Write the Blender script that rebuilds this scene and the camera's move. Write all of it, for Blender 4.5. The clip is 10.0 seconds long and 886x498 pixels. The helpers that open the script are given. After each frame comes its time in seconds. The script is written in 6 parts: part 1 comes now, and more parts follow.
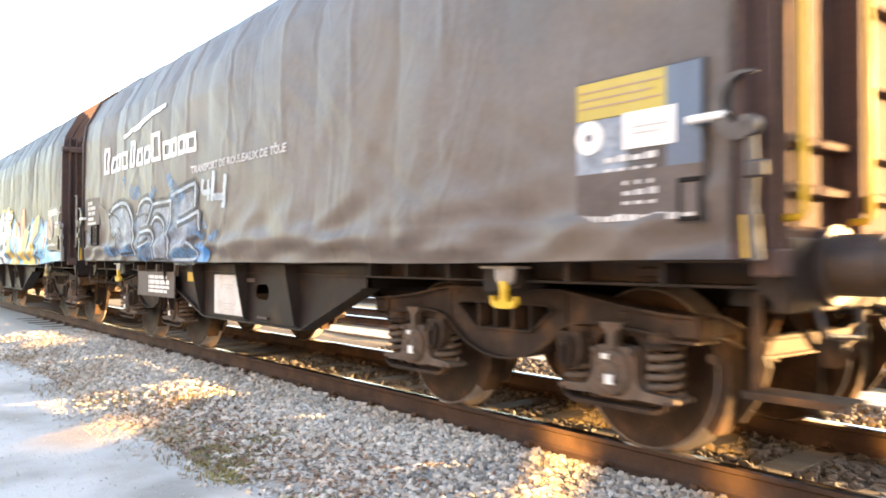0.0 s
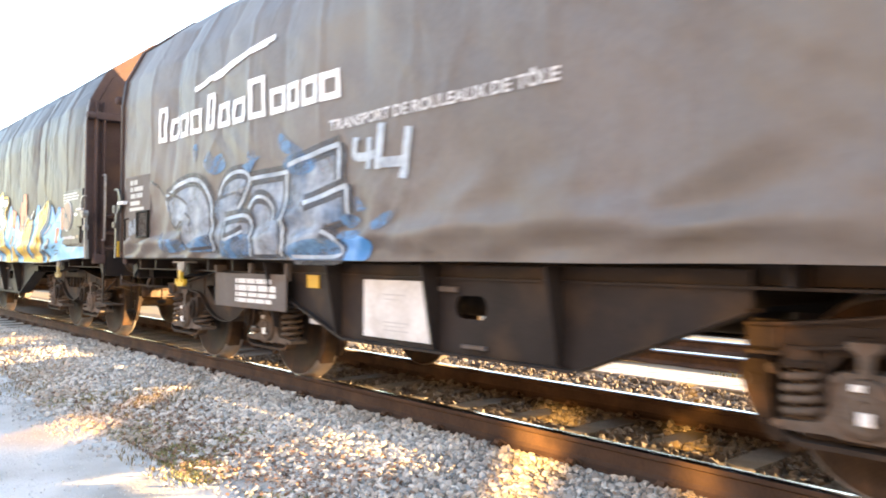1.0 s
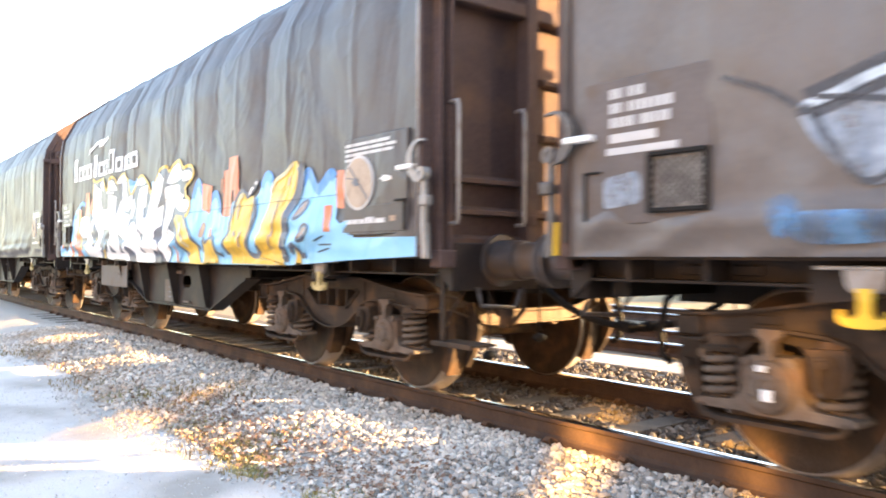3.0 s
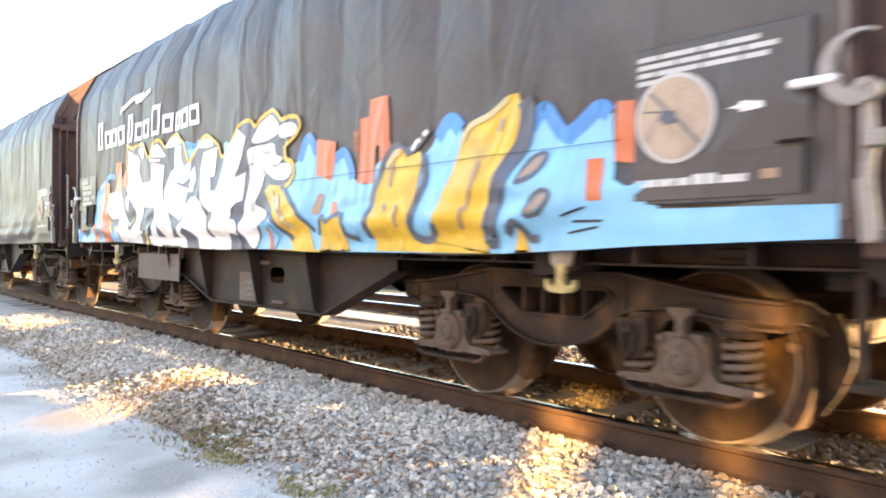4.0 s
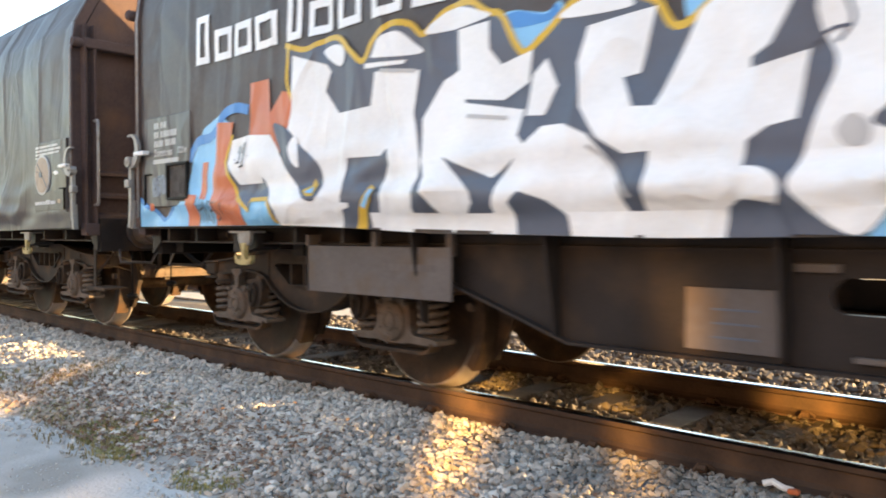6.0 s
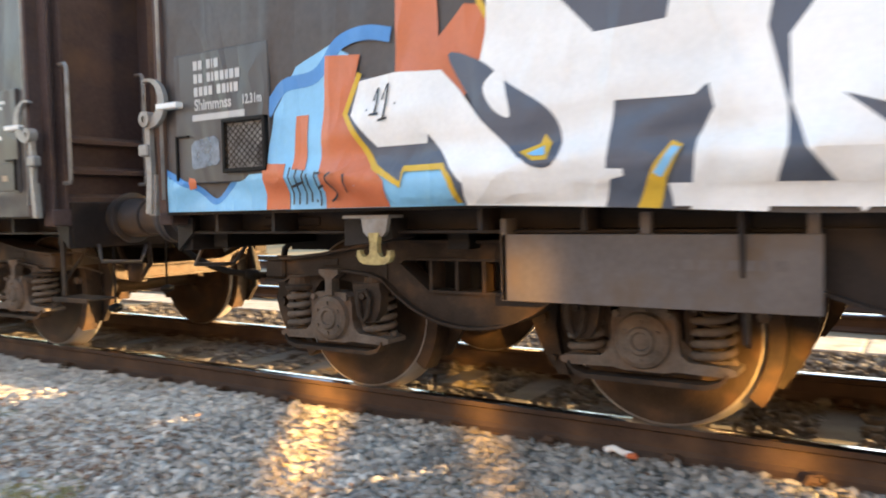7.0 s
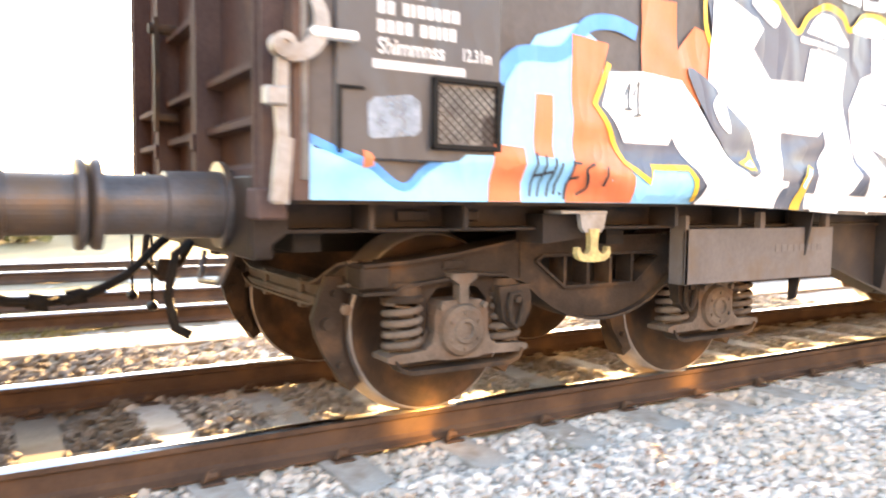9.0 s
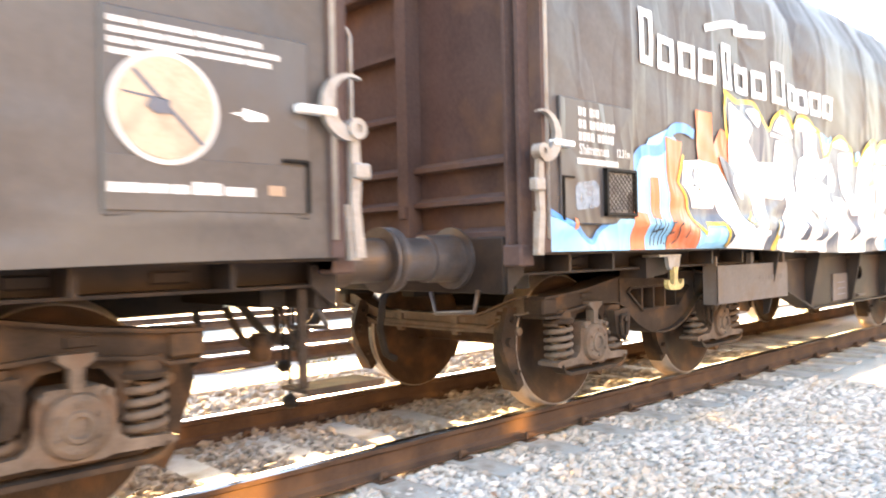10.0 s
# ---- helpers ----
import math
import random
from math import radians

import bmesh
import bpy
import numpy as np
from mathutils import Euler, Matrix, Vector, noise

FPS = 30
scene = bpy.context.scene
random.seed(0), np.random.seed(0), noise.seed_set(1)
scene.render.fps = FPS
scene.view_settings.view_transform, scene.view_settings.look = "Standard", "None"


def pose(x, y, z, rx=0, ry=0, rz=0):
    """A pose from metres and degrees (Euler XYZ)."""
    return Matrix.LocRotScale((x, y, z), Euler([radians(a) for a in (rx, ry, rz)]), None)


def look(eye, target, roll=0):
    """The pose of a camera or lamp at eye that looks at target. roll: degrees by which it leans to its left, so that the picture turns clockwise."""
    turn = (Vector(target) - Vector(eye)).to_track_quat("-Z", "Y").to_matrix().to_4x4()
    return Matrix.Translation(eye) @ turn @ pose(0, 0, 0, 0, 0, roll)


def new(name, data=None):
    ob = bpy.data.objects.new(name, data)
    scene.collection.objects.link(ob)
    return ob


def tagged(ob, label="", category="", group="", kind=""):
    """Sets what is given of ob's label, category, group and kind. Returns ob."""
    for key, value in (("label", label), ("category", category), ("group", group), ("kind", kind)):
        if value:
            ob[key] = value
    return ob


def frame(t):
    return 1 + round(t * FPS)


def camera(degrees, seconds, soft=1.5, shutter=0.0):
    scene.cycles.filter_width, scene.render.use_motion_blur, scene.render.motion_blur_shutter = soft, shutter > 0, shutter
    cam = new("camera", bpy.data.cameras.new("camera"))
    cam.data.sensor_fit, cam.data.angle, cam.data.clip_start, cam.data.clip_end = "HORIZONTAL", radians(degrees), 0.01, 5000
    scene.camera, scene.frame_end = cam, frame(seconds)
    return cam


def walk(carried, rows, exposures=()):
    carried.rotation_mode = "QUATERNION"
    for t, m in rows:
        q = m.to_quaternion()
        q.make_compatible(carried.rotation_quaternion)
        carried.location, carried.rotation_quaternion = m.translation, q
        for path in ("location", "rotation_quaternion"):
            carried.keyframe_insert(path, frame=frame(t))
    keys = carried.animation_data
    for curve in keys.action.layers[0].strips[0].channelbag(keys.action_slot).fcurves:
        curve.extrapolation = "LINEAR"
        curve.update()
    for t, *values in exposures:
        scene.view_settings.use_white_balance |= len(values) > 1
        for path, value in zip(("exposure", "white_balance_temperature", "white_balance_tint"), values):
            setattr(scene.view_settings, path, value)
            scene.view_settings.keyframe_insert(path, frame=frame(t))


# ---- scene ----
cam = camera(60.2, 10.0, soft=1.8, shutter=0.5)
PATH = [
    (0.0, pose(0.065, -0.059, 1.063, 90.95, -0.08, 51.04)),
    (0.5, pose(0.059, -0.057, 1.057, 90.94, 0.21, 49.39)),
    (1.0, pose(0.048, -0.073, 1.055, 90.94, -0.40, 48.60)),
    (1.4, pose(0.012, -0.074, 1.056, 90.83, 0.01, 49.33)),
    (1.5, pose(0.012, -0.089, 1.040, 91.02, 0.05, 49.66)),
    (2.0, pose(0.040, -0.117, 1.077, 90.68, 0.22, 50.25)),
    (2.5, pose(0.040, -0.139, 1.071, 90.75, 0.35, 51.20)),
    (3.0, pose(0.025, -0.150, 1.063, 90.70, -0.20, 51.51)),
    (3.2, pose(0.019, -0.136, 1.064, 90.51, -0.58, 51.59)),
    (4.3, pose(-0.033, -0.122, 1.032, 89.43, 0.02, 48.78)),
    (4.5, pose(-0.051, -0.128, 1.028, 89.37, 0.13, 47.88)),
    (5.0, pose(-0.039, -0.128, 1.032, 89.01, 0.65, 45.69)),
    (5.2, pose(-0.034, -0.123, 1.017, 89.07, -0.02, 45.03)),
    (5.5, pose(-0.042, -0.100, 1.015, 89.03, 0.10, 44.11)),
    (6.0, pose(-0.018, -0.039, 1.019, 88.82, 0.05, 43.23)),
    (6.2, pose(-0.011, -0.016, 1.013, 88.82, 0.30, 42.83)),
    (7.5, pose(0.002, 0.017, 1.072, 85.48, 1.78, 19.28)),
    (7.9, pose(-0.078, 0.082, 1.060, 84.73, 2.07, 5.93)),
    (8.0, pose(-0.078, 0.093, 1.051, 84.77, 2.03, 2.66)),
    (8.5, pose(-0.066, 0.184, 1.063, 83.58, 2.64, -17.19)),
    (9.0, pose(0.002, 0.226, 1.084, 86.28, -0.60, -30.87)),
    (9.4, pose(0.029, 0.222, 1.069, 88.65, 0.89, -36.05)),
    (9.5, pose(0.034, 0.236, 1.079, 88.78, -0.11, -37.33)),
    (9.7, pose(0.039, 0.248, 1.093, 89.10, 0.45, -39.83)),
    (10.0, pose(0.028, 0.246, 1.088, 90.23, 1.21, -43.52)),
]
walk(cam, PATH, exposures=[(0.0, 3.36, 7250, 16), (0.5, 3.38, 7150, 16), (1.5, 3.42, 6950, 16), (2.5, 3.50, 6850, 17), (4.5, 3.26, 6900, 14), (5.5, 2.92, 6850, 12), (6.0, 2.70, 6850, 12), (7.5, 2.97, 7000, 11), (8.0, 3.47, 7500, 13), (8.5, 3.98, 7750, 16), (9.0, 4.24, 7750, 17), (9.5, 4.22, 7650, 17), (10.0, 4.2, 7800, 17)])

# ---------------------------------------------------------------- light
SUN_AZ, SUN_EL = 33.6, 10.5   # right of the track's square, and above the horizon
world = bpy.data.worlds.new("sky")
scene.world = world
world.use_nodes = True
wn = world.node_tree.nodes
sky = wn.new("ShaderNodeTexSky")
sky.sky_type, sky.sun_disc = "NISHITA", False
sky.sun_elevation, sky.sun_rotation = radians(SUN_EL), radians(SUN_AZ)
wn["Background"].inputs["Strength"].default_value = 0.15
world.node_tree.links.new(sky.outputs[0], wn["Background"].inputs[0])
sun = new("sun", bpy.data.lights.new("sun", "SUN"))
sun.data.energy, sun.data.angle, sun.data.color = 5.0, radians(0.5), (1.0, 0.66, 0.30)
sun.matrix_world = look((0, 0, 0), [-v for v in (math.sin(radians(SUN_AZ)) * math.cos(radians(SUN_EL)), math.cos(radians(SUN_AZ)) * math.cos(radians(SUN_EL)), math.sin(radians(SUN_EL)))])
# sun glints: added narrow lamps stand in for the low sun over the train, thrown back onto the track by panes of an
# unseen building behind
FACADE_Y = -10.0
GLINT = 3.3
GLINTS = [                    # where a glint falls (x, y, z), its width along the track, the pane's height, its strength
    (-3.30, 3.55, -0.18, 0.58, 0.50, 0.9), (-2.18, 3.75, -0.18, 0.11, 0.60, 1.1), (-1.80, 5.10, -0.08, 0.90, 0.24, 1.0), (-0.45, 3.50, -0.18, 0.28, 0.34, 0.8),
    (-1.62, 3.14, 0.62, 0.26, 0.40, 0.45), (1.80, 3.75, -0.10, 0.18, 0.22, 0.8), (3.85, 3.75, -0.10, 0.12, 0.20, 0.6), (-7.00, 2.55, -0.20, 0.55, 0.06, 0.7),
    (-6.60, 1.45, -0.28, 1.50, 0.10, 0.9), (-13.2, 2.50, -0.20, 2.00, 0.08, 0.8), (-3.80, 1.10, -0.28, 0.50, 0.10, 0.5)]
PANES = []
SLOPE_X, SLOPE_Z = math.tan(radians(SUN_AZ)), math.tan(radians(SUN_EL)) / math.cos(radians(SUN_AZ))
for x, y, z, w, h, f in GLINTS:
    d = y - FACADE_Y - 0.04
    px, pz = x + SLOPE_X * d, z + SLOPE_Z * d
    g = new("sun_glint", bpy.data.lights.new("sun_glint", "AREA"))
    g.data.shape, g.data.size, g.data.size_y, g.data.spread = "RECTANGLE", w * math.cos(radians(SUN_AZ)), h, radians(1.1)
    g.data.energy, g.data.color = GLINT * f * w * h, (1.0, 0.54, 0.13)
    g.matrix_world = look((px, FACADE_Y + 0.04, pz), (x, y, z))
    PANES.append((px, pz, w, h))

# ---------------------------------------------------------------- materials
def nodes_of(name):
    m = bpy.data.materials.new(name)
    m.use_nodes = True
    nt = m.node_tree
    return m, nt, nt.nodes, nt.links, nt.nodes["Principled BSDF"]


def surface(name, dark, light, rough=0.7, metal=0.0, scale=3.0, fine=40.0, bump=0.3, depth=0.004, spread=0.35, stain=None, stain_scale=1.5, island=False, coords="Object", crease=0.0, patchy=0.0):
    """A worn surface: two tones mixed by coarse and fine noise, an optional stain colour, fine relief."""
    m, nt, n, l, b = nodes_of(name)
    tc = n.new("ShaderNodeTexCoord")
    big, small = n.new("ShaderNodeTexNoise"), n.new("ShaderNodeTexNoise")
    big.inputs["Scale"].default_value, big.inputs["Detail"].default_value = scale, 6
    small.inputs["Scale"].default_value, small.inputs["Detail"].default_value = fine, 4
    for t in (big, small):
        l.new(tc.outputs[coords], t.inputs["Vector"])
    mix = n.new("ShaderNodeMath")
    mix.operation = "MULTIPLY_ADD"
    l.new(small.outputs["Fac"], mix.inputs[0])
    mix.inputs[1].default_value = spread
    l.new(big.outputs["Fac"], mix.inputs[2])
    ramp = n.new("ShaderNodeValToRGB")
    ramp.color_ramp.elements[0].position, ramp.color_ramp.elements[1].position = 0.38, 0.85
    ramp.color_ramp.elements[0].color, ramp.color_ramp.elements[1].color = (*dark, 1), (*light, 1)
    l.new(mix.outputs[0], ramp.inputs[0])
    col = ramp.outputs[0]
    if island:
        geo = n.new("ShaderNodeNewGeometry")
        hue = n.new("ShaderNodeValToRGB")
        for e, c in zip(hue.color_ramp.elements, (dark, light)):
            e.color = (*c, 1)
        l.new(geo.outputs["Random Per Island"], hue.inputs[0])
        mx = n.new("ShaderNodeMixRGB")
        mx.inputs[0].default_value = 0.75
        l.new(col, mx.inputs[1]), l.new(hue.outputs[0], mx.inputs[2])
        col = mx.outputs[0]
    if stain:
        st = n.new("ShaderNodeTexNoise")
        st.inputs["Scale"].default_value, st.inputs["Detail"].default_value = stain_scale, 8
        l.new(tc.outputs[coords], st.inputs["Vector"])
        sr = n.new("ShaderNodeValToRGB")
        sr.color_ramp.elements[0].position, sr.color_ramp.elements[1].position = 0.5, 0.72
        l.new(st.outputs["Fac"], sr.inputs[0])
        mx = n.new("ShaderNodeMixRGB")
        l.new(sr.outputs[0], mx.inputs[0]), l.new(col, mx.inputs[1])
        mx.inputs[2].default_value = (*stain, 1)
        col = mx.outputs[0]
    l.new(col, b.inputs["Base Color"])
    rr = n.new("ShaderNodeMapRange")
    rr.inputs["To Min"].default_value, rr.inputs["To Max"].default_value = max(rough - 0.12, 0.05), min(rough + 0.12, 1)
    l.new(big.outputs["Fac"], rr.inputs["Value"]), l.new(rr.outputs[0], b.inputs["Roughness"])
    b.inputs["Metallic"].default_value = metal
    b.inputs["Specular IOR Level"].default_value = (0.15 if rough >= 0.5 else 0.32 if rough > 0.46 else 0.5) if not metal else 0.5
    bp = n.new("ShaderNodeBump")
    bp.inputs["Strength"].default_value, bp.inputs["Distance"].default_value = bump, depth
    l.new(mix.outputs[0], bp.inputs["Height"]), l.new(bp.outputs[0], b.inputs["Normal"])
    if patchy:
        # thin, uneven paint: the ground shows through it in patches
        pn, pr = n.new("ShaderNodeTexNoise"), n.new("ShaderNodeMapRange")
        pn.inputs["Scale"].default_value, pn.inputs["Detail"].default_value, pn.inputs["Roughness"].default_value = 5.0, 9, 0.68
        l.new(tc.outputs[coords], pn.inputs["Vector"]), l.new(pn.outputs["Fac"], pr.inputs["Value"])
        pr.inputs["From Min"].default_value, pr.inputs["From Max"].default_value = 0.36, 0.62
        pr.inputs["To Min"].default_value, pr.inputs["To Max"].default_value = 1 - patchy, 1.0
        l.new(pr.outputs[0], b.inputs["Alpha"])
    if crease:
        # slanting creases of a slack sheet: the ridges of a stretched noise
        mp, cr = n.new("ShaderNodeMapping"), n.new("ShaderNodeTexNoise")
        mp.inputs["Rotation"].default_value, mp.inputs["Scale"].default_value = (0, radians(28), 0), (1.0, 1.0, 0.42)
        cr.inputs["Scale"].default_value, cr.inputs["Detail"].default_value, cr.inputs["Distortion"].default_value = 1.5, 2, 1.2
        l.new(tc.outputs[coords], mp.inputs["Vector"]), l.new(mp.outputs[0], cr.inputs["Vector"])
        off, ab, edge, cb = n.new("ShaderNodeMath"), n.new("ShaderNodeMath"), n.new("ShaderNodeMapRange"), n.new("ShaderNodeBump")
        off.operation, ab.operation = "SUBTRACT", "ABSOLUTE"
        off.inputs[1].default_value = 0.5
        l.new(cr.outputs["Fac"], off.inputs[0]), l.new(off.outputs[0], ab.inputs[0]), l.new(ab.outputs[0], edge.inputs["Value"])
        edge.inputs["From Max"].default_value = 0.09
        edge.inputs["To Min"].default_value, edge.inputs["To Max"].default_value = 1.0, 0.0
        cb.inputs["Strength"].default_value, cb.inputs["Distance"].default_value = crease, 0.02
        l.new(edge.outputs[0], cb.inputs["Height"]), l.new(bp.outputs[0], cb.inputs["Normal"]), l.new(cb.outputs[0], b.inputs["Normal"])
    return m


TARP = surface("tarpaulin", (0.046, 0.039, 0.038), (0.090, 0.078, 0.074), 0.48, scale=1.3, fine=30, bump=0.25, depth=0.006, stain=(0.10, 0.088, 0.08), stain_scale=0.8, crease=0.28)
TARP_OLD = surface("tarpaulin_dusty", (0.088, 0.075, 0.068), (0.15, 0.13, 0.118), 0.48, scale=1.1, fine=26, bump=0.3, depth=0.008, stain=(0.165, 0.142, 0.115), stain_scale=0.7, crease=0.22)
TARP_GREY = surface("tarpaulin_grey", (0.054, 0.048, 0.046), (0.096, 0.086, 0.081), 0.48, scale=1.1, fine=26, bump=0.3, depth=0.008, stain=(0.115, 0.102, 0.088), stain_scale=0.7, crease=0.22)
FRAME = surface("underframe_paint", (0.0125, 0.0100, 0.0095), (0.031, 0.0245, 0.022), 0.55, scale=2.5, fine=60, stain=(0.058, 0.037, 0.024), stain_scale=3)
BOGIE = surface("bogie_dirt", (0.016, 0.0115, 0.009), (0.055, 0.039, 0.029), 0.75, scale=5, fine=70, bump=0.5, stain=(0.10, 0.055, 0.028), stain_scale=5)
AXLEDUST = surface("axle_box_dust", (0.055, 0.042, 0.033), (0.155, 0.122, 0.098), 0.8, scale=7, fine=70, bump=0.5, stain=(0.12, 0.075, 0.05), stain_scale=6)
BLACK = surface("grimy_black", (0.005, 0.0045, 0.004), (0.014, 0.0115, 0.010), 0.6, scale=6, fine=60)
ENDWALL = surface("end_wall_paint", (0.039, 0.025, 0.024), (0.092, 0.063, 0.058), 0.85, scale=1.5, fine=40, stain=(0.12, 0.07, 0.046), stain_scale=2)
BUFFER = surface("buffer_steel", (0.045, 0.043, 0.045), (0.11, 0.10, 0.10), 0.45, 0.5, scale=6, fine=60, stain=(0.13, 0.08, 0.045), stain_scale=4)
WHEEL = surface("wheel_web", (0.022, 0.015, 0.011), (0.065, 0.042, 0.028), 0.7, scale=6, fine=80, stain=(0.10, 0.052, 0.027), stain_scale=6)
TREAD = surface("wheel_tread", (0.22, 0.195, 0.17), (0.42, 0.385, 0.35), 0.35, 0.45, scale=8, fine=90, bump=0.1)
GALV = surface("galvanised_steel", (0.17, 0.16, 0.155), (0.34, 0.325, 0.31), 0.5, 0.25, scale=6, fine=50, stain=(0.17, 0.13, 0.10), stain_scale=6)
RAIL = surface("rail_rust", (0.034, 0.022, 0.017), (0.080, 0.051, 0.037), 0.8, scale=4, fine=60, bump=0.5, stain=(0.12, 0.070, 0.043), stain_scale=2.5)
HEAD = surface("rail_running_face", (0.5, 0.48, 0.46), (0.68, 0.66, 0.64), 0.16, 1.0, scale=5, fine=60, bump=0.06, depth=0.002)
CONCRETE = surface("concrete", (0.24, 0.23, 0.21), (0.40, 0.385, 0.36), 0.85, scale=4, fine=60, bump=0.4, stain=(0.22, 0.18, 0.14), stain_scale=5)
# Grime and brown stains, darkened further by shade put into the colour.
SLEEPER = surface("grimy_shaded_sleeper", (0.075, 0.065, 0.055), (0.17, 0.15, 0.125), 0.9, scale=3, fine=50, bump=0.4, stain=(0.10, 0.075, 0.05), stain_scale=2)
STONE = surface("ballast_stone", (0.27, 0.25, 0.228), (0.72, 0.675, 0.60), 0.85, scale=8, fine=90, bump=0.5, island=True, stain=(0.36, 0.29, 0.215), stain_scale=0.9)
GREYSTONE = surface("darker_ballast_stone", (0.12, 0.11, 0.10), (0.47, 0.44, 0.395), 0.85, scale=8, fine=90, bump=0.5, island=True, stain=(0.24, 0.19, 0.14), stain_scale=0.9)
PALESTONE = surface("pale_ballast_stone", (0.21, 0.20, 0.19), (0.64, 0.61, 0.565), 0.85, scale=8, fine=90, bump=0.5, island=True, stain=(0.42, 0.37, 0.31), stain_scale=0.9)
# Oil grime plus the shade under the train, both put into the colour.
OILSHADESTONE = surface("shaded_oily_ballast_stone", (0.055, 0.047, 0.04), (0.20, 0.175, 0.15), 0.8, scale=8, fine=90, bump=0.5, island=True, stain=(0.10, 0.075, 0.05), stain_scale=1.2)
OILSHADEBED = surface("shaded_oily_ballast_bed", (0.03, 0.025, 0.022), (0.11, 0.095, 0.08), 0.9, scale=5, fine=26, bump=1.0, depth=0.03, spread=0.9)
FARBED = surface("far_brown_ballast", (0.055, 0.045, 0.034), (0.20, 0.17, 0.125), 0.95, scale=3, fine=20, bump=1.0, depth=0.03, spread=0.9, stain=(0.17, 0.14, 0.06), stain_scale=0.5)
BED = surface("ballast_bed", (0.19, 0.172, 0.145), (0.46, 0.43, 0.385), 0.9, scale=5, fine=26, bump=1.0, depth=0.03, spread=0.9)
PATHM = surface("path_gravel", (0.33, 0.318, 0.296), (0.60, 0.58, 0.545), 0.95, scale=2.2, fine=55, bump=0.8, depth=0.012, spread=0.9, stain=(0.37, 0.345, 0.305), stain_scale=1.1)
PEBBLE = surface("path_pebble", (0.32, 0.31, 0.29), (0.62, 0.605, 0.575), 0.9, scale=8, fine=90, bump=0.4, island=True)
EARTH = surface("dry_grass_ground", (0.13, 0.105, 0.06), (0.26, 0.21, 0.13), 0.95, scale=0.4, fine=8, bump=0.8, depth=0.05, stain=(0.12, 0.13, 0.05), stain_scale=0.2)
GRASS = surface("dry_grass", (0.12, 0.10, 0.045), (0.34, 0.26, 0.13), 0.8, island=True, scale=1.5, fine=20)
LEAF = surface("bush_leaf", (0.05, 0.06, 0.018), (0.22, 0.16, 0.05), 0.7, island=True, scale=1.5, fine=20)
MOSS = surface("dry_moss", (0.19, 0.18, 0.065), (0.44, 0.39, 0.185), 0.85, island=True, scale=1.5, fine=20)
DEADLEAF = surface("dead_leaf", (0.12, 0.065, 0.045), (0.32, 0.21, 0.145), 0.8, island=True, scale=1.5, fine=20)
BARK = surface("bark", (0.06, 0.045, 0.03), (0.14, 0.105, 0.075), 0.9)
PLASTER = surface("brick_wall", (0.13, 0.11, 0.10), (0.24, 0.21, 0.19), 0.9, scale=0.6, fine=30)
PANE = surface("dark_pane", (0.02, 0.022, 0.025), (0.03, 0.032, 0.035), 0.1)
RUBBER = surface("rubber_hose", (0.009, 0.009, 0.009), (0.022, 0.021, 0.02), 0.75)


def paint(name, rgb, rough=0.45):
    d = [c * 0.80 for c in rgb]
    return surface(name, d, rgb, rough, scale=2.2, fine=45, bump=0.12, depth=0.003, crease=0.5)


WHITE = paint("white_paint", (0.86, 0.85, 0.83))
BOARD = surface("weathered_white_board", (0.44, 0.43, 0.41), (0.72, 0.71, 0.69), 0.5, scale=2.5, fine=30, bump=0.1, spread=0.5, stain=(0.42, 0.37, 0.32), stain_scale=2.0)
PALE = paint("pale_grey_paint", (0.50, 0.49, 0.48))
SLATE = paint("slate_paint", (0.085, 0.10, 0.135))
BLUE = paint("light_blue_paint", (0.22, 0.52, 0.78))
DEEPBLUE = paint("deep_blue_paint", (0.055, 0.25, 0.58))
YELLOW = paint("yellow_paint", (0.68, 0.42, 0.03))
ORANGE = paint("orange_red_paint", (0.60, 0.16, 0.062))
CREAM = paint("cream_yellow_paint", (0.55, 0.45, 0.22))
HOOKPAINT = surface("worn_hook_paint", (0.10, 0.065, 0.04), (0.52, 0.40, 0.17), 0.55, scale=9, fine=50, spread=0.5)
DARKSTEEL = surface("dark_lever_steel", (0.035, 0.033, 0.033), (0.10, 0.096, 0.095), 0.45, 0.3, scale=6, fine=50)
INK = paint("black_ink", (0.02, 0.02, 0.025))
SPRAYYELLOW = surface("smeared_yellow_spray", (0.50, 0.31, 0.025), (0.70, 0.44, 0.035), 0.45, scale=2.2, fine=25, spread=0.5, bump=0.12, stain=(0.42, 0.27, 0.055), stain_scale=4.5, crease=0.5)
FADEDRED = surface("thin_red_spray", (0.24, 0.10, 0.06), (0.42, 0.16, 0.09), 0.5, scale=4, fine=30, patchy=0.7)
TAN = paint("tan_paint", (0.34, 0.23, 0.16))
PANELGREY = paint("panel_grey", (0.060, 0.058, 0.061))
SIGNTAN = surface("faded_sign_tan", (0.30, 0.22, 0.155), (0.44, 0.345, 0.26), 0.55, scale=5, fine=70, spread=0.6, stain=(0.26, 0.205, 0.16), stain_scale=6)
PLATE = surface("plate_dusty", (0.085, 0.072, 0.066), (0.145, 0.122, 0.112), 0.6, scale=3, fine=40, stain=(0.12, 0.085, 0.06), stain_scale=4)
GHOST = surface("faded_spray", (0.15, 0.165, 0.19), (0.36, 0.42, 0.49), 0.5, scale=2.6, fine=22, spread=0.6, stain=(0.10, 0.17, 0.27), stain_scale=3.0, crease=0.45, patchy=0.6)
GHOSTLINE = surface("pale_blue_spray", (0.34, 0.40, 0.46), (0.58, 0.66, 0.72), 0.5, scale=3, fine=22, spread=0.5, crease=0.3, patchy=0.5)
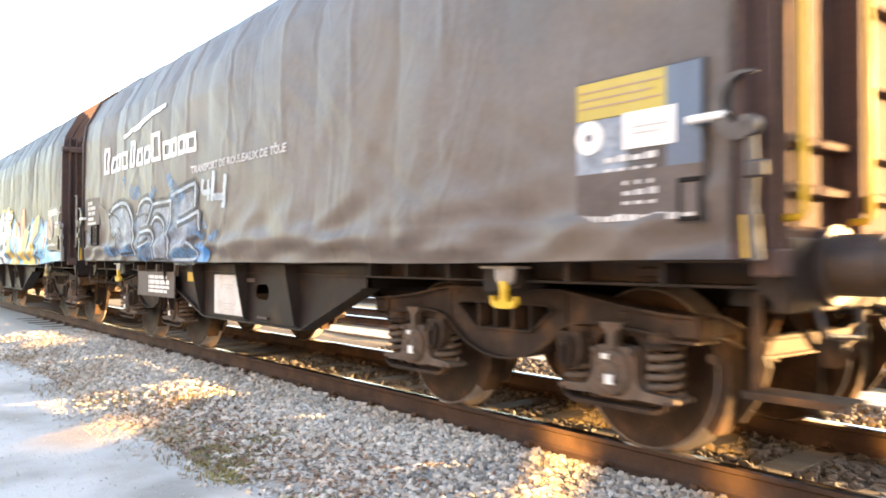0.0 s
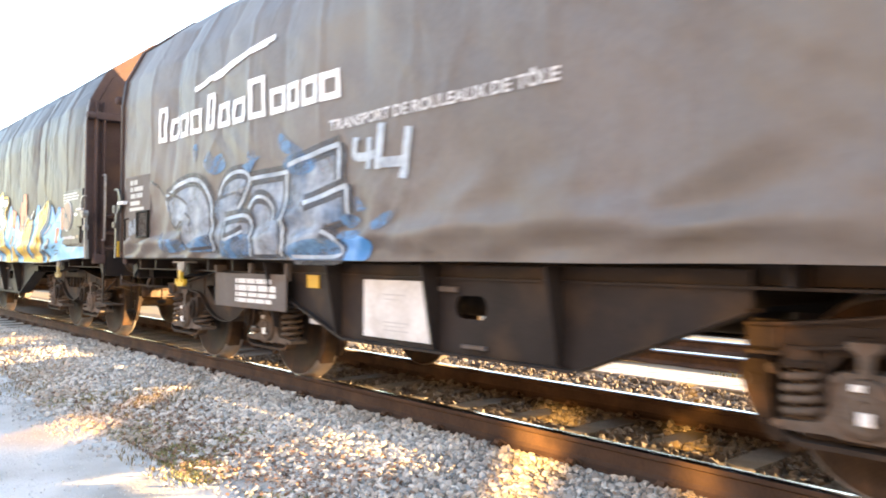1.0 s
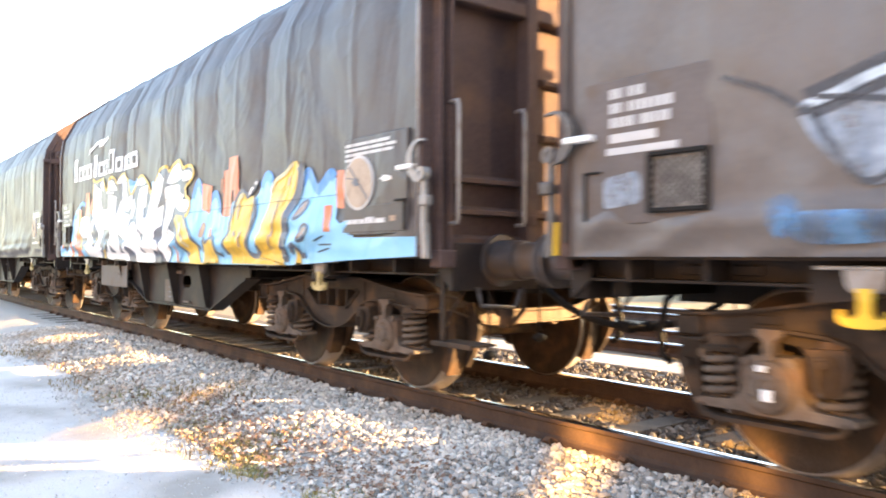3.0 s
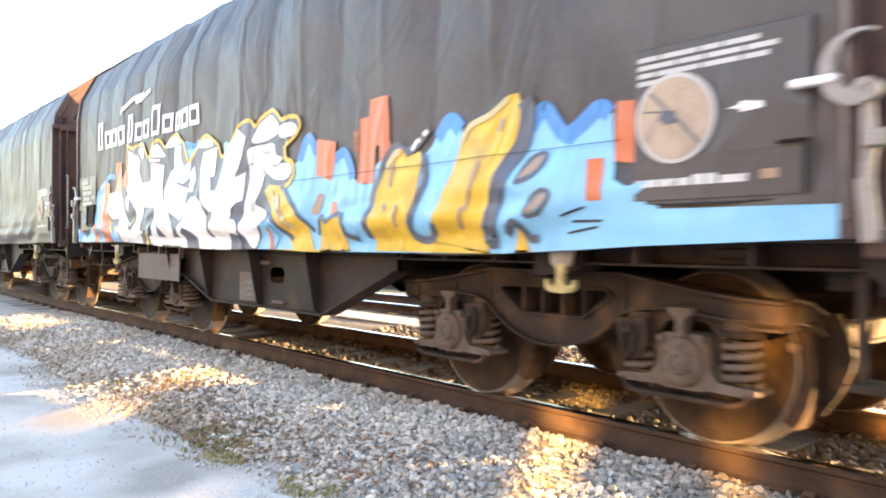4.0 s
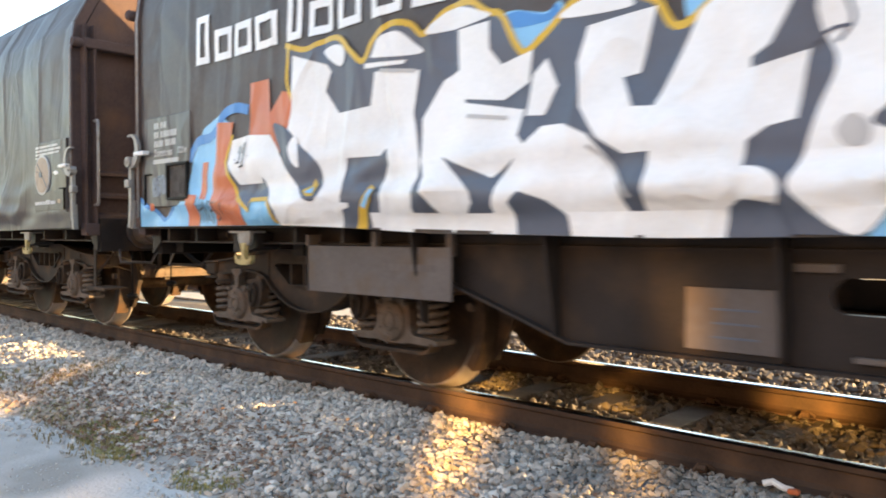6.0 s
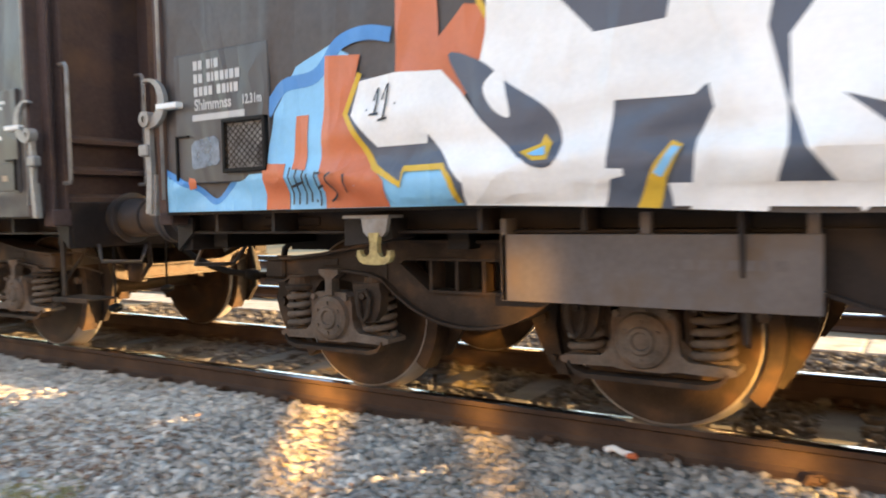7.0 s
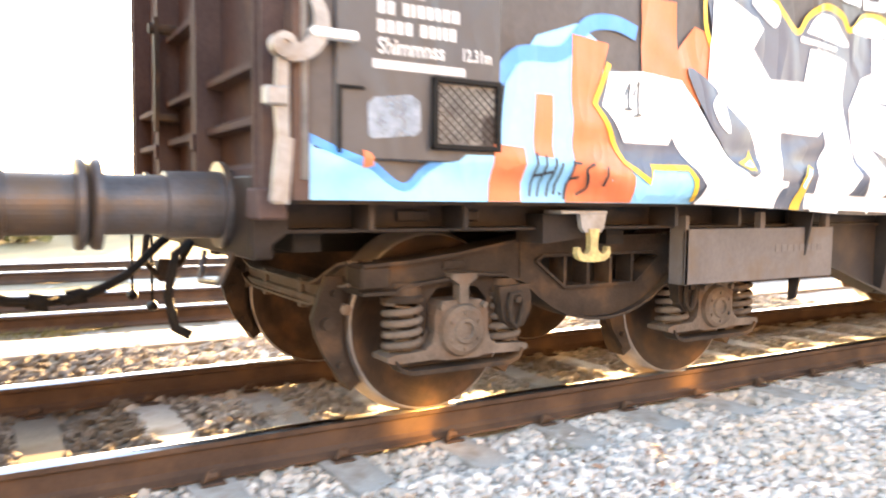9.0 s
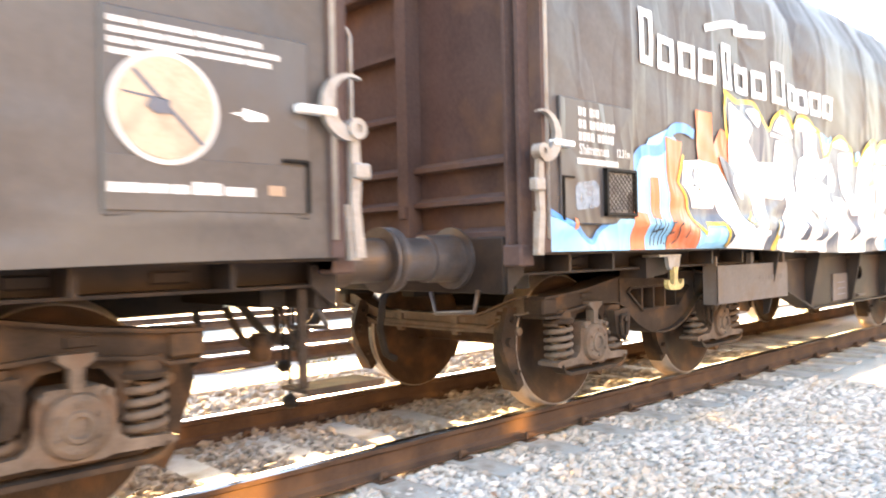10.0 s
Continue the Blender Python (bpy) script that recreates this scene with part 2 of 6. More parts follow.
GHOSTDARK = surface("dark_spray", (0.045, 0.046, 0.052), (0.10, 0.102, 0.11), 0.5, scale=3, fine=22, crease=0.3, patchy=0.6)
CARD = surface("stained_card", (0.09, 0.082, 0.078), (0.30, 0.285, 0.26), 0.7, scale=7, fine=40)
DULLYELLOW = paint("dull_yellow_paint", (0.46, 0.36, 0.07))
DULLWHITE = surface("worn_white_paint", (0.16, 0.155, 0.15), (0.58, 0.57, 0.555), 0.6, scale=9, fine=60, spread=0.7)
GHOSTBLUE = surface("faded_blue_spray", (0.07, 0.13, 0.22), (0.13, 0.27, 0.46), 0.5, scale=2.5, fine=18, spread=0.6, patchy=0.85)
LABELBLUE = paint("dull_blue_paint", (0.10, 0.15, 0.22))

# ---------------------------------------------------------------- building helpers
MESHES = {}


def finish(bm, name, material, smooth=False):
    bmesh.ops.recalc_face_normals(bm, faces=bm.faces)
    me = bpy.data.meshes.new(name)
    bm.to_mesh(me)
    bm.free()
    for m in (material if isinstance(material, (list, tuple)) else (material,)):
        me.materials.append(m)
    if smooth:
        me.shade_smooth()
    return me


def place(name, mesh, parent=None, at=(0, 0, 0), label="", flip=False):
    """One mesh object under a thing or part; flip turns it half round."""
    ob = new(name, mesh)
    ob.parent = parent
    ob.location = at
    if flip:
        ob.rotation_euler = (0, 0, math.pi)
    if label:
        ob["label"] = label
    return ob


def part(name, bm, material, parent, label="", smooth=False):
    return place(name, finish(bm, name, material, smooth), parent, label=label)


def box(bm, x0, x1, y0, y1, z0, z1, bevel=0.0):
    vs = [bm.verts.new((x, y, z)) for x in (x0, x1) for y in (y0, y1) for z in (z0, z1)]
    fs = [bm.faces.new([vs[i] for i in q]) for q in ((0, 1, 3, 2), (4, 6, 7, 5), (0, 4, 5, 1), (2, 3, 7, 6), (0, 2, 6, 4), (1, 5, 7, 3))]
    if bevel:
        es = list({e for f in fs for e in f.edges})
        bmesh.ops.bevel(bm, geom=es, offset=bevel, segments=1, affect="EDGES")


def prism(bm, pts, a, b, axis="y"):
    """A polygon, given as (x, z) for axis y, (y, z) for axis x, (x, y) for axis z, drawn out from a to b."""
    put = {"y": lambda p, c: (p[0], c, p[1]), "x": lambda p, c: (c, p[0], p[1]), "z": lambda p, c: (p[0], p[1], c)}[axis]
    lo, hi = [bm.verts.new(put(p, a)) for p in pts], [bm.verts.new(put(p, b)) for p in pts]
    bm.faces.new(lo), bm.faces.new(hi[::-1])
    for i in range(len(pts)):
        j = (i + 1) % len(pts)
        bm.faces.new((lo[i], lo[j], hi[j], hi[i]))


def tube(bm, pts, r, n=8, closed=False):
    pts = [Vector(p) for p in pts]
    rings = []
    side = None
    for i, p in enumerate(pts):
        d = (pts[(i + 1) % len(pts)] - pts[i - 1]) if closed else (pts[min(i + 1, len(pts) - 1)] - pts[max(i - 1, 0)])
        d.normalize()
        if side is None:
            side = d.orthogonal().normalized()
        side = (side - d * side.dot(d)).normalized()
        up = d.cross(side)
        rings.append([bm.verts.new(p + (side * math.cos(k * math.tau / n) + up * math.sin(k * math.tau / n)) * r) for k in range(n)])
    for i in range(len(rings) - (0 if closed else 1)):
        a, b = rings[i], rings[(i + 1) % len(rings)]
        for k in range(n):
            bm.faces.new((a[k], a[(k + 1) % n], b[(k + 1) % n], b[k]))
    if not closed:
        bm.faces.new(rings[0][::-1]), bm.faces.new(rings[-1])


def lathe(bm, prof, n=32, axis="y", c=(0, 0, 0), mats=None):
    """(along, radius) pairs turned about an axis through c; closed where the radius is 0."""
    rings = []
    for a, r in prof:
        if r < 1e-6:
            p = (c[0], c[1] + a, c[2]) if axis == "y" else (c[0] + a, c[1], c[2])
            rings.append([bm.verts.new(p)])
            continue
        ring = []
        for k in range(n):
            u, v = r * math.cos(k * math.tau / n), r * math.sin(k * math.tau / n)
            ring.append(bm.verts.new((c[0] + u, c[1] + a, c[2] + v) if axis == "y" else (c[0] + a, c[1] + u, c[2] + v)))
        rings.append(ring)
    for i in range(len(rings) - 1):
        a, b = rings[i], rings[i + 1]
        for k in range(n):
            q = [a[k % len(a)], a[(k + 1) % len(a)], b[(k + 1) % len(b)], b[k % len(b)]]
            q = list(dict.fromkeys(q))
            f = bm.faces.new(q)
            if mats:
                f.material_index = mats[i]


def mesh(key, material, smooth=False):
    """Decorator: builds a shared mesh once."""
    def deco(fn):
        bm = bmesh.new()
        fn(bm)
        MESHES[key] = finish(bm, key, material, smooth)
        return fn
    return deco


def smoothstep(a, b, x):
    t = min(max((x - a) / (b - a), 0), 1)
    return t * t * (3 - 2 * t)


# ---------------------------------------------------------------- ground, path, tracks
RAIL_Y = 3.664                # near rail of the train's track; rail tops lie at z = 0
GAUGE = 1.505
TRACK_Y = RAIL_Y + GAUGE / 2
TRACKS = [TRACK_Y, TRACK_Y + 4.45, TRACK_Y + 8.9]


def ground_z(x, y):
    """Path, ballast shoulder, track beds, walkway between tracks, then a flat field."""
    wob = 0.25 * noise.noise((x * 0.35, 3.1, 0)) + 0.1 * noise.noise((x * 1.3, 7.1, 0))
    z = -0.30 + 0.012 * noise.noise((x * 0.8, y * 0.8, 0))
    z += 0.12 * smoothstep(1.8 + wob, 2.9 + wob * 0.5, y)
    z -= 0.022 * smoothstep(RAIL_Y + 0.08, RAIL_Y + 0.25, y) * (1 - smoothstep(RAIL_Y + GAUGE - 0.2, RAIL_Y + GAUGE - 0.06, y))
    z -= 0.03 * smoothstep(0.1, 0.8, x) * smoothstep(RAIL_Y - 0.62, RAIL_Y - 0.5, y) * (1 - smoothstep(RAIL_Y + 0.02, RAIL_Y + 0.08, y))
    if y > 3.0:
        z += 0.02 * noise.noise((x * 2, y * 2, 5))
    z += 0.03 * smoothstep(6.4, 6.9, y) * (1 - smoothstep(7.4, 7.7, y))
    z -= 0.12 * smoothstep(16, 19, y)
    if y > 19:
        z += 0.9 * smoothstep(20, 30, y) + 0.2 * noise.noise((x * 0.1, y * 0.1, 9))
    return z


def axis_steps(lo, hi, fine_lo, fine_hi, fine, grow=1.35):
    s = list(np.arange(fine_lo, fine_hi + 1e-6, fine))
    d, v = fine, s[-1]
    while v < hi:
        d *= grow
        v = min(v + d, hi)
        s.append(v)
    d, v = fine, s[0]
    while v > lo:
        d *= grow
        v = max(v - d, lo)
        s.insert(0, v)
    return s


def build_ground():
    xs, ys = axis_steps(-1500, 1500, -16, 9, 0.1, 1.2), axis_steps(-600, 2500, 0.6, 3.6, 0.06, 1.2)
    bm = bmesh.new()
    grid = [[bm.verts.new((x, y, ground_z(x, y))) for y in ys] for x in xs]
    for i in range(len(xs) - 1):
        for j in range(len(ys) - 1):
            f = bm.faces.new((grid[i][j], grid[i + 1][j], grid[i + 1][j + 1], grid[i][j + 1]))
            x, y = (xs[i] + xs[i + 1]) / 2, (ys[j] + ys[j + 1]) / 2
            wob = 0.25 * noise.noise((x * 0.35, 3.1, 0)) + 0.22 * noise.noise((x * 2.3, y * 2, 0)) + 0.12 * noise.noise((x * 9, y * 8, 0))
            f.material_index = 0 if -4.5 < y < 1.85 + wob else (1 if 1.85 + wob <= y < 17 else 2)
            # left of about x = 0.9 the bed's colour holds the train's shade
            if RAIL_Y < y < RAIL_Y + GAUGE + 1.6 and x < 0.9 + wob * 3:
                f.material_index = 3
            if RAIL_Y + GAUGE + 1.6 < y < 17 and x < 1.6 + wob * 3:
                f.material_index = 4
    ob = new("ground", finish(bm, "ground", (PATHM, BED, EARTH, OILSHADEBED, FARBED), True))
    return tagged(ob, "pale gravel path beside grey ballast and dry ground", "ground", kind="structure")


build_ground()


@mesh("rail", (RAIL, HEAD))
def rail_mesh(bm):
    half = [(0.0, -0.172), (0.07, -0.172), (0.07, -0.160), (0.03, -0.145), (0.009, -0.125), (0.009, -0.05), (0.034, -0.038), (0.036, -0.012), (0.028, -0.003), (0.014, 0.0)]
    prof = half[1:] + [(-y, z) for y, z in half[:0:-1]]
    rings = [[bm.verts.new((x, y, z)) for y, z in prof] for x in np.linspace(-140, 90, 24)]
    n = len(prof)
    for a, b in zip(rings, rings[1:]):
        for k in range(n):
            f = bm.faces.new((a[k], a[(k + 1) % n], b[(k + 1) % n], b[k]))
            f.material_index = 1 if min(prof[k][1], prof[(k + 1) % n][1]) > -0.0125 and max(prof[k][1], prof[(k + 1) % n][1]) > -0.005 else 0


@mesh("sleeper", CONCRETE)
def sleeper_mesh(bm):
    prism(bm, [(-0.14, -0.36), (0.14, -0.36), (0.105, -0.176), (-0.105, -0.176)], -1.28, 1.28)


# The same sleeper in the darker colour that holds the shade under the wagons.
MESHES["grimy_shaded_sleeper"] = MESHES["sleeper"].copy()
MESHES["grimy_shaded_sleeper"].materials[0] = SLEEPER


@mesh("rail_clip", RAIL)
def clip_mesh(bm):
    box(bm, -0.055, 0.055, -0.14, 0.14, -0.178, -0.164, 0.004)
    for s in (-1, 1):
        tube(bm, [(-0.04, s * 0.12, -0.16), (-0.02, s * 0.105, -0.125), (0.02, s * 0.075, -0.13), (0.04, s * 0.06, -0.15)], 0.012, 6)
        lathe(bm, [(-0.02, 0.02), (0.02, 0.02), (0.02, 0.0)], 6, "x", (0, s * 0.105, -0.14))


def build_track(k, yc):
    for s in (-1, 1):
        r = place("rail", MESHES["rail"], None, (0, yc + s * GAUGE / 2, 0))
        tagged(r, "rusty steel rail with a polished running face" if k == 0 else "rusty steel rail of a neighbouring track", "rail", "rails of the tracks", "structure")
        if k == 0:
            for i in range(-30, 18):
                place("rail_clip", MESHES["rail_clip"], r, (i * 0.62 + 0.21, 0, 0))
    for i in (range(-30, 18) if k == 0 else range(-16, 26)):
        shaded = k == 0 and i < 1
        s = place("sleeper", MESHES["grimy_shaded_sleeper" if shaded else "sleeper"], None, (i * 0.62 + 0.21, yc, 0 if k == 0 else -0.012))
        tagged(s, "grimy concrete sleeper with shade in its colour, half buried in dark ballast" if shaded else "pale concrete sleeper half buried in ballast", "sleeper", "sleepers under the rails", "structure")


for k, yc in enumerate(TRACKS):
    build_track(k, yc)


def build_walkway():
    for i in range(-9, 18):
        bm = bmesh.new()
        box(bm, -0.74, 0.74, -0.36, 0.36, -0.09, 0.0, 0.012)
        ob = part("walkway_slab", bm, CONCRETE, None)
        ob.location = (i * 1.5 + 0.3, 7.12, -0.13)
        tagged(ob, "pale concrete slab of the walkway between tracks", "slab", "walkway slabs", "structure")


build_walkway()


def stones(name, label, boxes, seed, material=None):
    """Loose broken stones as one mesh: jittered twelve-cornered lumps."""
    rng = np.random.default_rng(seed)
    g = (1 + 5 ** 0.5) / 2
    base = np.array([(-1, g, 0), (1, g, 0), (-1, -g, 0), (1, -g, 0), (0, -1, g), (0, 1, g), (0, -1, -g), (0, 1, -g), (g, 0, -1), (g, 0, 1), (-g, 0, -1), (-g, 0, 1)]) / 1.9
    tri = np.array([(0, 11, 5), (0, 5, 1), (0, 1, 7), (0, 7, 10), (0, 10, 11), (1, 5, 9), (5, 11, 4), (11, 10, 2), (10, 7, 6), (7, 1, 8), (3, 9, 4), (3, 4, 2), (3, 2, 6), (3, 6, 8), (3, 8, 9), (4, 9, 5), (2, 4, 11), (6, 2, 10), (8, 6, 7), (9, 8, 1)])
    pos, size = [], []
    for x0, x1, y0, y1, per, r0, r1, edge in boxes:
        n = int((x1 - x0) * (y1 - y0) * per)
        px, py = rng.uniform(x0, x1, n), rng.uniform(y0, y1, n)
        for x, y in zip(px, py):
            if edge and y < edge + 0.25 * noise.noise((x * 0.35, 3.1, 0)) + 0.45 * abs(noise.noise((x * 3, y * 3, 2))) * (rng.random() < 0.9):
                continue
            if min(abs(y - RAIL_Y), abs(y - RAIL_Y - GAUGE)) < 0.075:
                continue
            k = round((x - 0.21) / 0.62) * 0.62 + 0.21
            if RAIL_Y + 0.1 < y < RAIL_Y + GAUGE - 0.1 and abs(x - k) < 0.1 and noise.noise((x, y * 1.5, 4)) < 0.25:
                continue
            if x > 0.3 and RAIL_Y - 0.55 < y < RAIL_Y - 0.07 and abs(x - k) < 0.115 and noise.noise((x * 1.3, y * 2.5, 14)) < 0.3:
                continue
            r = r0 + (r1 - r0) * (rng.random() ** 1.4) * 1.25 - 0.003 * rng.random()
            pos.append((x, y, ground_z(x, y) + r * 0.25 + 0.012 * rng.random()))
            size.append(r)
    pos, size = np.array(pos), np.array(size)
    n = len(pos)
    v = base[None] * rng.uniform(0.6, 1.35, (n, 12, 1)) * size[:, None, None] * rng.uniform(0.5, 1.45, (n, 1, 3))
    a = rng.uniform(0, math.tau, (2, n))
    c, s = np.cos(a[0])[:, None], np.sin(a[0])[:, None]
    v = np.stack([v[..., 0] * c - v[..., 1] * s, v[..., 0] * s + v[..., 1] * c, v[..., 2]], -1)
    c, s = np.cos(a[1])[:, None], np.sin(a[1])[:, None]
    v = np.stack([v[..., 0], v[..., 1] * c - v[..., 2] * s, (v[..., 1] * s + v[..., 2] * c) * 0.8], -1)
    v += pos[:, None]
    f = (tri[None] + 12 * np.arange(n)[:, None, None]).reshape(-1, 3)
    me = bpy.data.meshes.new(name)
    me.vertices.add(n * 12), me.loops.add(n * 60), me.polygons.add(n * 20)
    me.vertices.foreach_set("co", v.ravel())
    me.loops.foreach_set("vertex_index", f.ravel().astype(np.int32))
    me.polygons.foreach_set("loop_start", np.arange(0, n * 60, 3, dtype=np.int32))
    me.update(calc_edges=True)
    me.validate()
    me.materials.append(material or STONE)
    me.shade_flat()
    return tagged(new(name, me), label, "ballast", kind="stuff")


stones("ballast_shoulder", "loose grey ballast stones between path and rail", [(-7, -3.6, 1.75, 3.6, 1650, 0.009, 0.025, 1.85), (-3.6, -2.2, 1.75, 3.6, 825, 0.009, 0.025, 1.85), (-15, -7, 1.75, 3.6, 650, 0.014, 0.030, 1.85)], 1)
stones("grimy_ballast", "dark grey ballast stones between path and rail", [(-3.6, -2.2, 1.75, 3.6, 825, 0.009, 0.025, 1.85), (-2.2, 0.3, 1.75, 3.6, 1650, 0.009, 0.025, 1.85), (0.3, 1.5, 1.75, 3.6, 600, 0.010, 0.026, 1.85)], 11, GREYSTONE)
stones("dusty_ballast", "pale ballast stones between path and rail", [(0.5, 1.5, 1.3, 3.6, 600, 0.013, 0.029, 1.5), (1.5, 7.5, 1.2, 3.6, 1350, 0.010, 0.028, 1.4)], 4, PALESTONE)
stones("ballast_bed", "grey ballast stones between the rails", [(0.7, 9, 3.72, 5.1, 560, 0.016, 0.034, 0), (0.7, 9, 5.2, 6.7, 220, 0.022, 0.042, 0)], 2, GREYSTONE)
# these stones carry the shade under the wagons in their colour
stones("oily_ballast", "dark oily ballast stones with the shade between the rails in their colour", [(-9, 1.1, 3.72, 5.1, 560, 0.016, 0.034, 0), (-9, 1.1, 5.25, 6.7, 380, 0.018, 0.038, 0)], 6, OILSHADESTONE)
stones("path_pebbles", "small pale pebbles strewn over the gravel path", [(-9, 5, 1.35, 2.1, 700, 0.005, 0.014, 1.55), (-9, 0, 0.2, 1.6, 600, 0.002, 0.006, 0), (-18, -9, 1.3, 2.1, 120, 0.008, 0.018, 1.5)], 3, PEBBLE)


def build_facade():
    """Plain unseen sunlit building added behind the camera; lamps stand in for pane reflections."""
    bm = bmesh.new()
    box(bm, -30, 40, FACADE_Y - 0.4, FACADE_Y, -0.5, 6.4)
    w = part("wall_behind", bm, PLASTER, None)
    tagged(w, "plain weathered grey-brown wall of an unseen building", "wall", kind="structure")
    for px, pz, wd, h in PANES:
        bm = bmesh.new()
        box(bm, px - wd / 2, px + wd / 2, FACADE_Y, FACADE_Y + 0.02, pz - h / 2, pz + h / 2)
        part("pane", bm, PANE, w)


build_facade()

# ---------------------------------------------------------------- the wagons
PITCH = 11.782                # length of a wagon over its buffers
HALF = 5.24                   # half length of the sheet
BOGIE_X, AXLE, RADIUS = 3.39, 0.9, 0.46
SIDE = -1.482                 # the sheet's near face, from the track's middle
BEAM = -1.278                 # the long beam's face
PROFILE = [(1.482, 1.075), (1.482, 2.80), (1.44, 3.08), (1.25, 3.45), (0.68, 3.90), (0.0, 4.12)]
RIB = 1.09
CUTS_X, CUTS_Z = 301, 42     # the sheet's grid along its length and up its side


def sheet_out(x, z, seed, slack):
    """How far the sheet stands out of its frame at a place: sagging between ribs, folds along the hem, small creases."""
    bay = math.floor(x / RIB)
    u = x / RIB - math.floor(x / RIB + 0.5)
    vary = 0.75 + 0.9 * noise.noise((bay * 1.7 + 0.3, seed, 0.5))
    sag = -0.055 * vary * (1 - abs(math.cos(math.pi * u)) ** 0.6) * (0.35 + 0.65 * smoothstep(1.9, 2.7, z)) * (1 - 0.5 * smoothstep(3.7, 4.0, z))
    ridge = 0.026 * math.exp(-(u / 0.026) ** 2) * (0.6 + 0.5 * noise.noise((bay * 3.1, z * 0.7, seed + 5))) * smoothstep(1.5, 2.5, z)
    hem = smoothstep(1.75, 1.15, z)
    folds = min(slack, 1.1) * hem * (0.034 * noise.noise((x * 0.9 + z * 0.8, z * 3.2, seed)) + 0.026 * (1 - 4 * abs(noise.noise((x * 1.5 - z * 1.9, z * 2.6 + x * 0.3, seed + 3)))))
    level = 1.235 + 0.05 * noise.noise((x * 0.7, seed, 2.0))
    tuck = (0.010 + 0.022 * slack) * math.exp(-((z - level) / 0.045) ** 2) * (0.6 + 0.8 * noise.noise((x * 0.8, seed, 6.0)))
    drape = 0.013 * noise.noise((x * 2.7, z * 0.55 - x * 0.2, seed + 13)) * smoothstep(2.0, 2.7, z)
    fine = 0.011 * noise.noise((x * 1.6 + z * 1.9, z * 1.2 - x * 0.8, seed + 7)) + 0.007 * slack * noise.noise((x * 5 + z * 6, z * 3, seed + 9))
    # long slanting pulls that run from a rib down to the hem, sharp on one side
    p = (x + 0.55 * z * (1 if noise.noise((bay * 2.3, seed, 8.0)) > 0 else -1)) * 1.35 + 0.5 * noise.noise((x * 0.6, z * 0.6, seed + 17))
    p -= math.floor(p)
    pull = 0.017 * (p / 0.72 if p < 0.72 else (1 - p) / 0.28) * (0.35 + noise.noise((x * 0.45, z * 0.8, seed + 21))) * smoothstep(2.9, 2.2, z)
    fine += pull
    grip = smoothstep(1.06, 1.34 - 0.12 * min(slack, 1.6), z) * smoothstep(HALF, HALF - 0.12, abs(x))
    # the slack above the hem bulges out and rolls over it, along a line that wanders up and down
    line = 1.15 + 0.085 * noise.noise((x * 0.8, seed + 31, 1.0)) + 0.03 * noise.noise((x * 1.6, seed + 33, 1.0))
    full = (0.066 if slack < 1.2 else 0.034) * (0.65 + 1.1 * noise.noise((x * 1.1, seed + 35, 4.0))) * smoothstep(4.22, 3.7, abs(x))
    second = 1.36 + 0.12 * noise.noise((x * 0.45, seed + 41, 1.0))
    roll = full * (smoothstep(line - 0.055, line + 0.025, z) * smoothstep(1.62, 1.20, z) + 0.35 * smoothstep(second - 0.05, second + 0.03, z) * smoothstep(1.85, 1.45, z))
    return (sag + folds + tuck + drape + fine) * grip + ridge + max(roll, 0.0)


def profile_at(z):
    for (y0, z0), (y1, z1) in zip(PROFILE, PROFILE[1:]):
        if z <= z1:
            return y0 + (y1 - y0) * (z - z0) / (z1 - z0)
    return 0.0


def hem_at(x, drop):
    """Height of the sheet's lower edge, which hangs lower between the ends."""
    return PROFILE[0][1] - drop * smoothstep(5.0, 3.3, x) * smoothstep(-3.5, -0.8, x) * (1 + 0.25 * noise.noise((x * 1.1, 4.4, 1.0)))


def sheet_mesh(seed, slack, material, drop=0.02):
    bm = bmesh.new()
    # stations along one side, from hem to crown
    st = []
    for i, ((y0, z0), (y1, z1)) in enumerate(zip(PROFILE, PROFILE[1:])):
        k = (CUTS_Z, 5, 6, 7, 5)[i]
        for j in range(k):
            st.append((y0 + (y1 - y0) * j / k, z0 + (z1 - z0) * j / k, i))
    st.append((0.0, PROFILE[-1][1], 4))
    normal = []
    for y, z, i in st:
        (y0, z0), (y1, z1) = PROFILE[i], PROFILE[i + 1]
        d = Vector((z1 - z0, y0 - y1)).normalized()
        normal.append(d)
    xs = np.linspace(-HALF, HALF, CUTS_X)
    rows = []
    for x in xs:
        near = []
        for (y, z, i), d in zip(st, normal):
            o = sheet_out(x, z, seed, slack)
            near.append((-(y + d.x * o), z + d.y * o))
        near.insert(0, (-PROFILE[0][0], hem_at(x, drop) - 0.001))
        far = [(-y, z) for y, z in near[:-1]]
        rows.append([bm.verts.new((x, y, z)) for y, z in near] + [bm.verts.new((x, y, z)) for y, z in reversed(far)])
    for a, b in zip(rows, rows[1:]):
        for k in range(len(a) - 1):
            bm.faces.new((a[k], b[k], b[k + 1], a[k + 1]))
    me = finish(bm, "sheet", material, True)
    return me


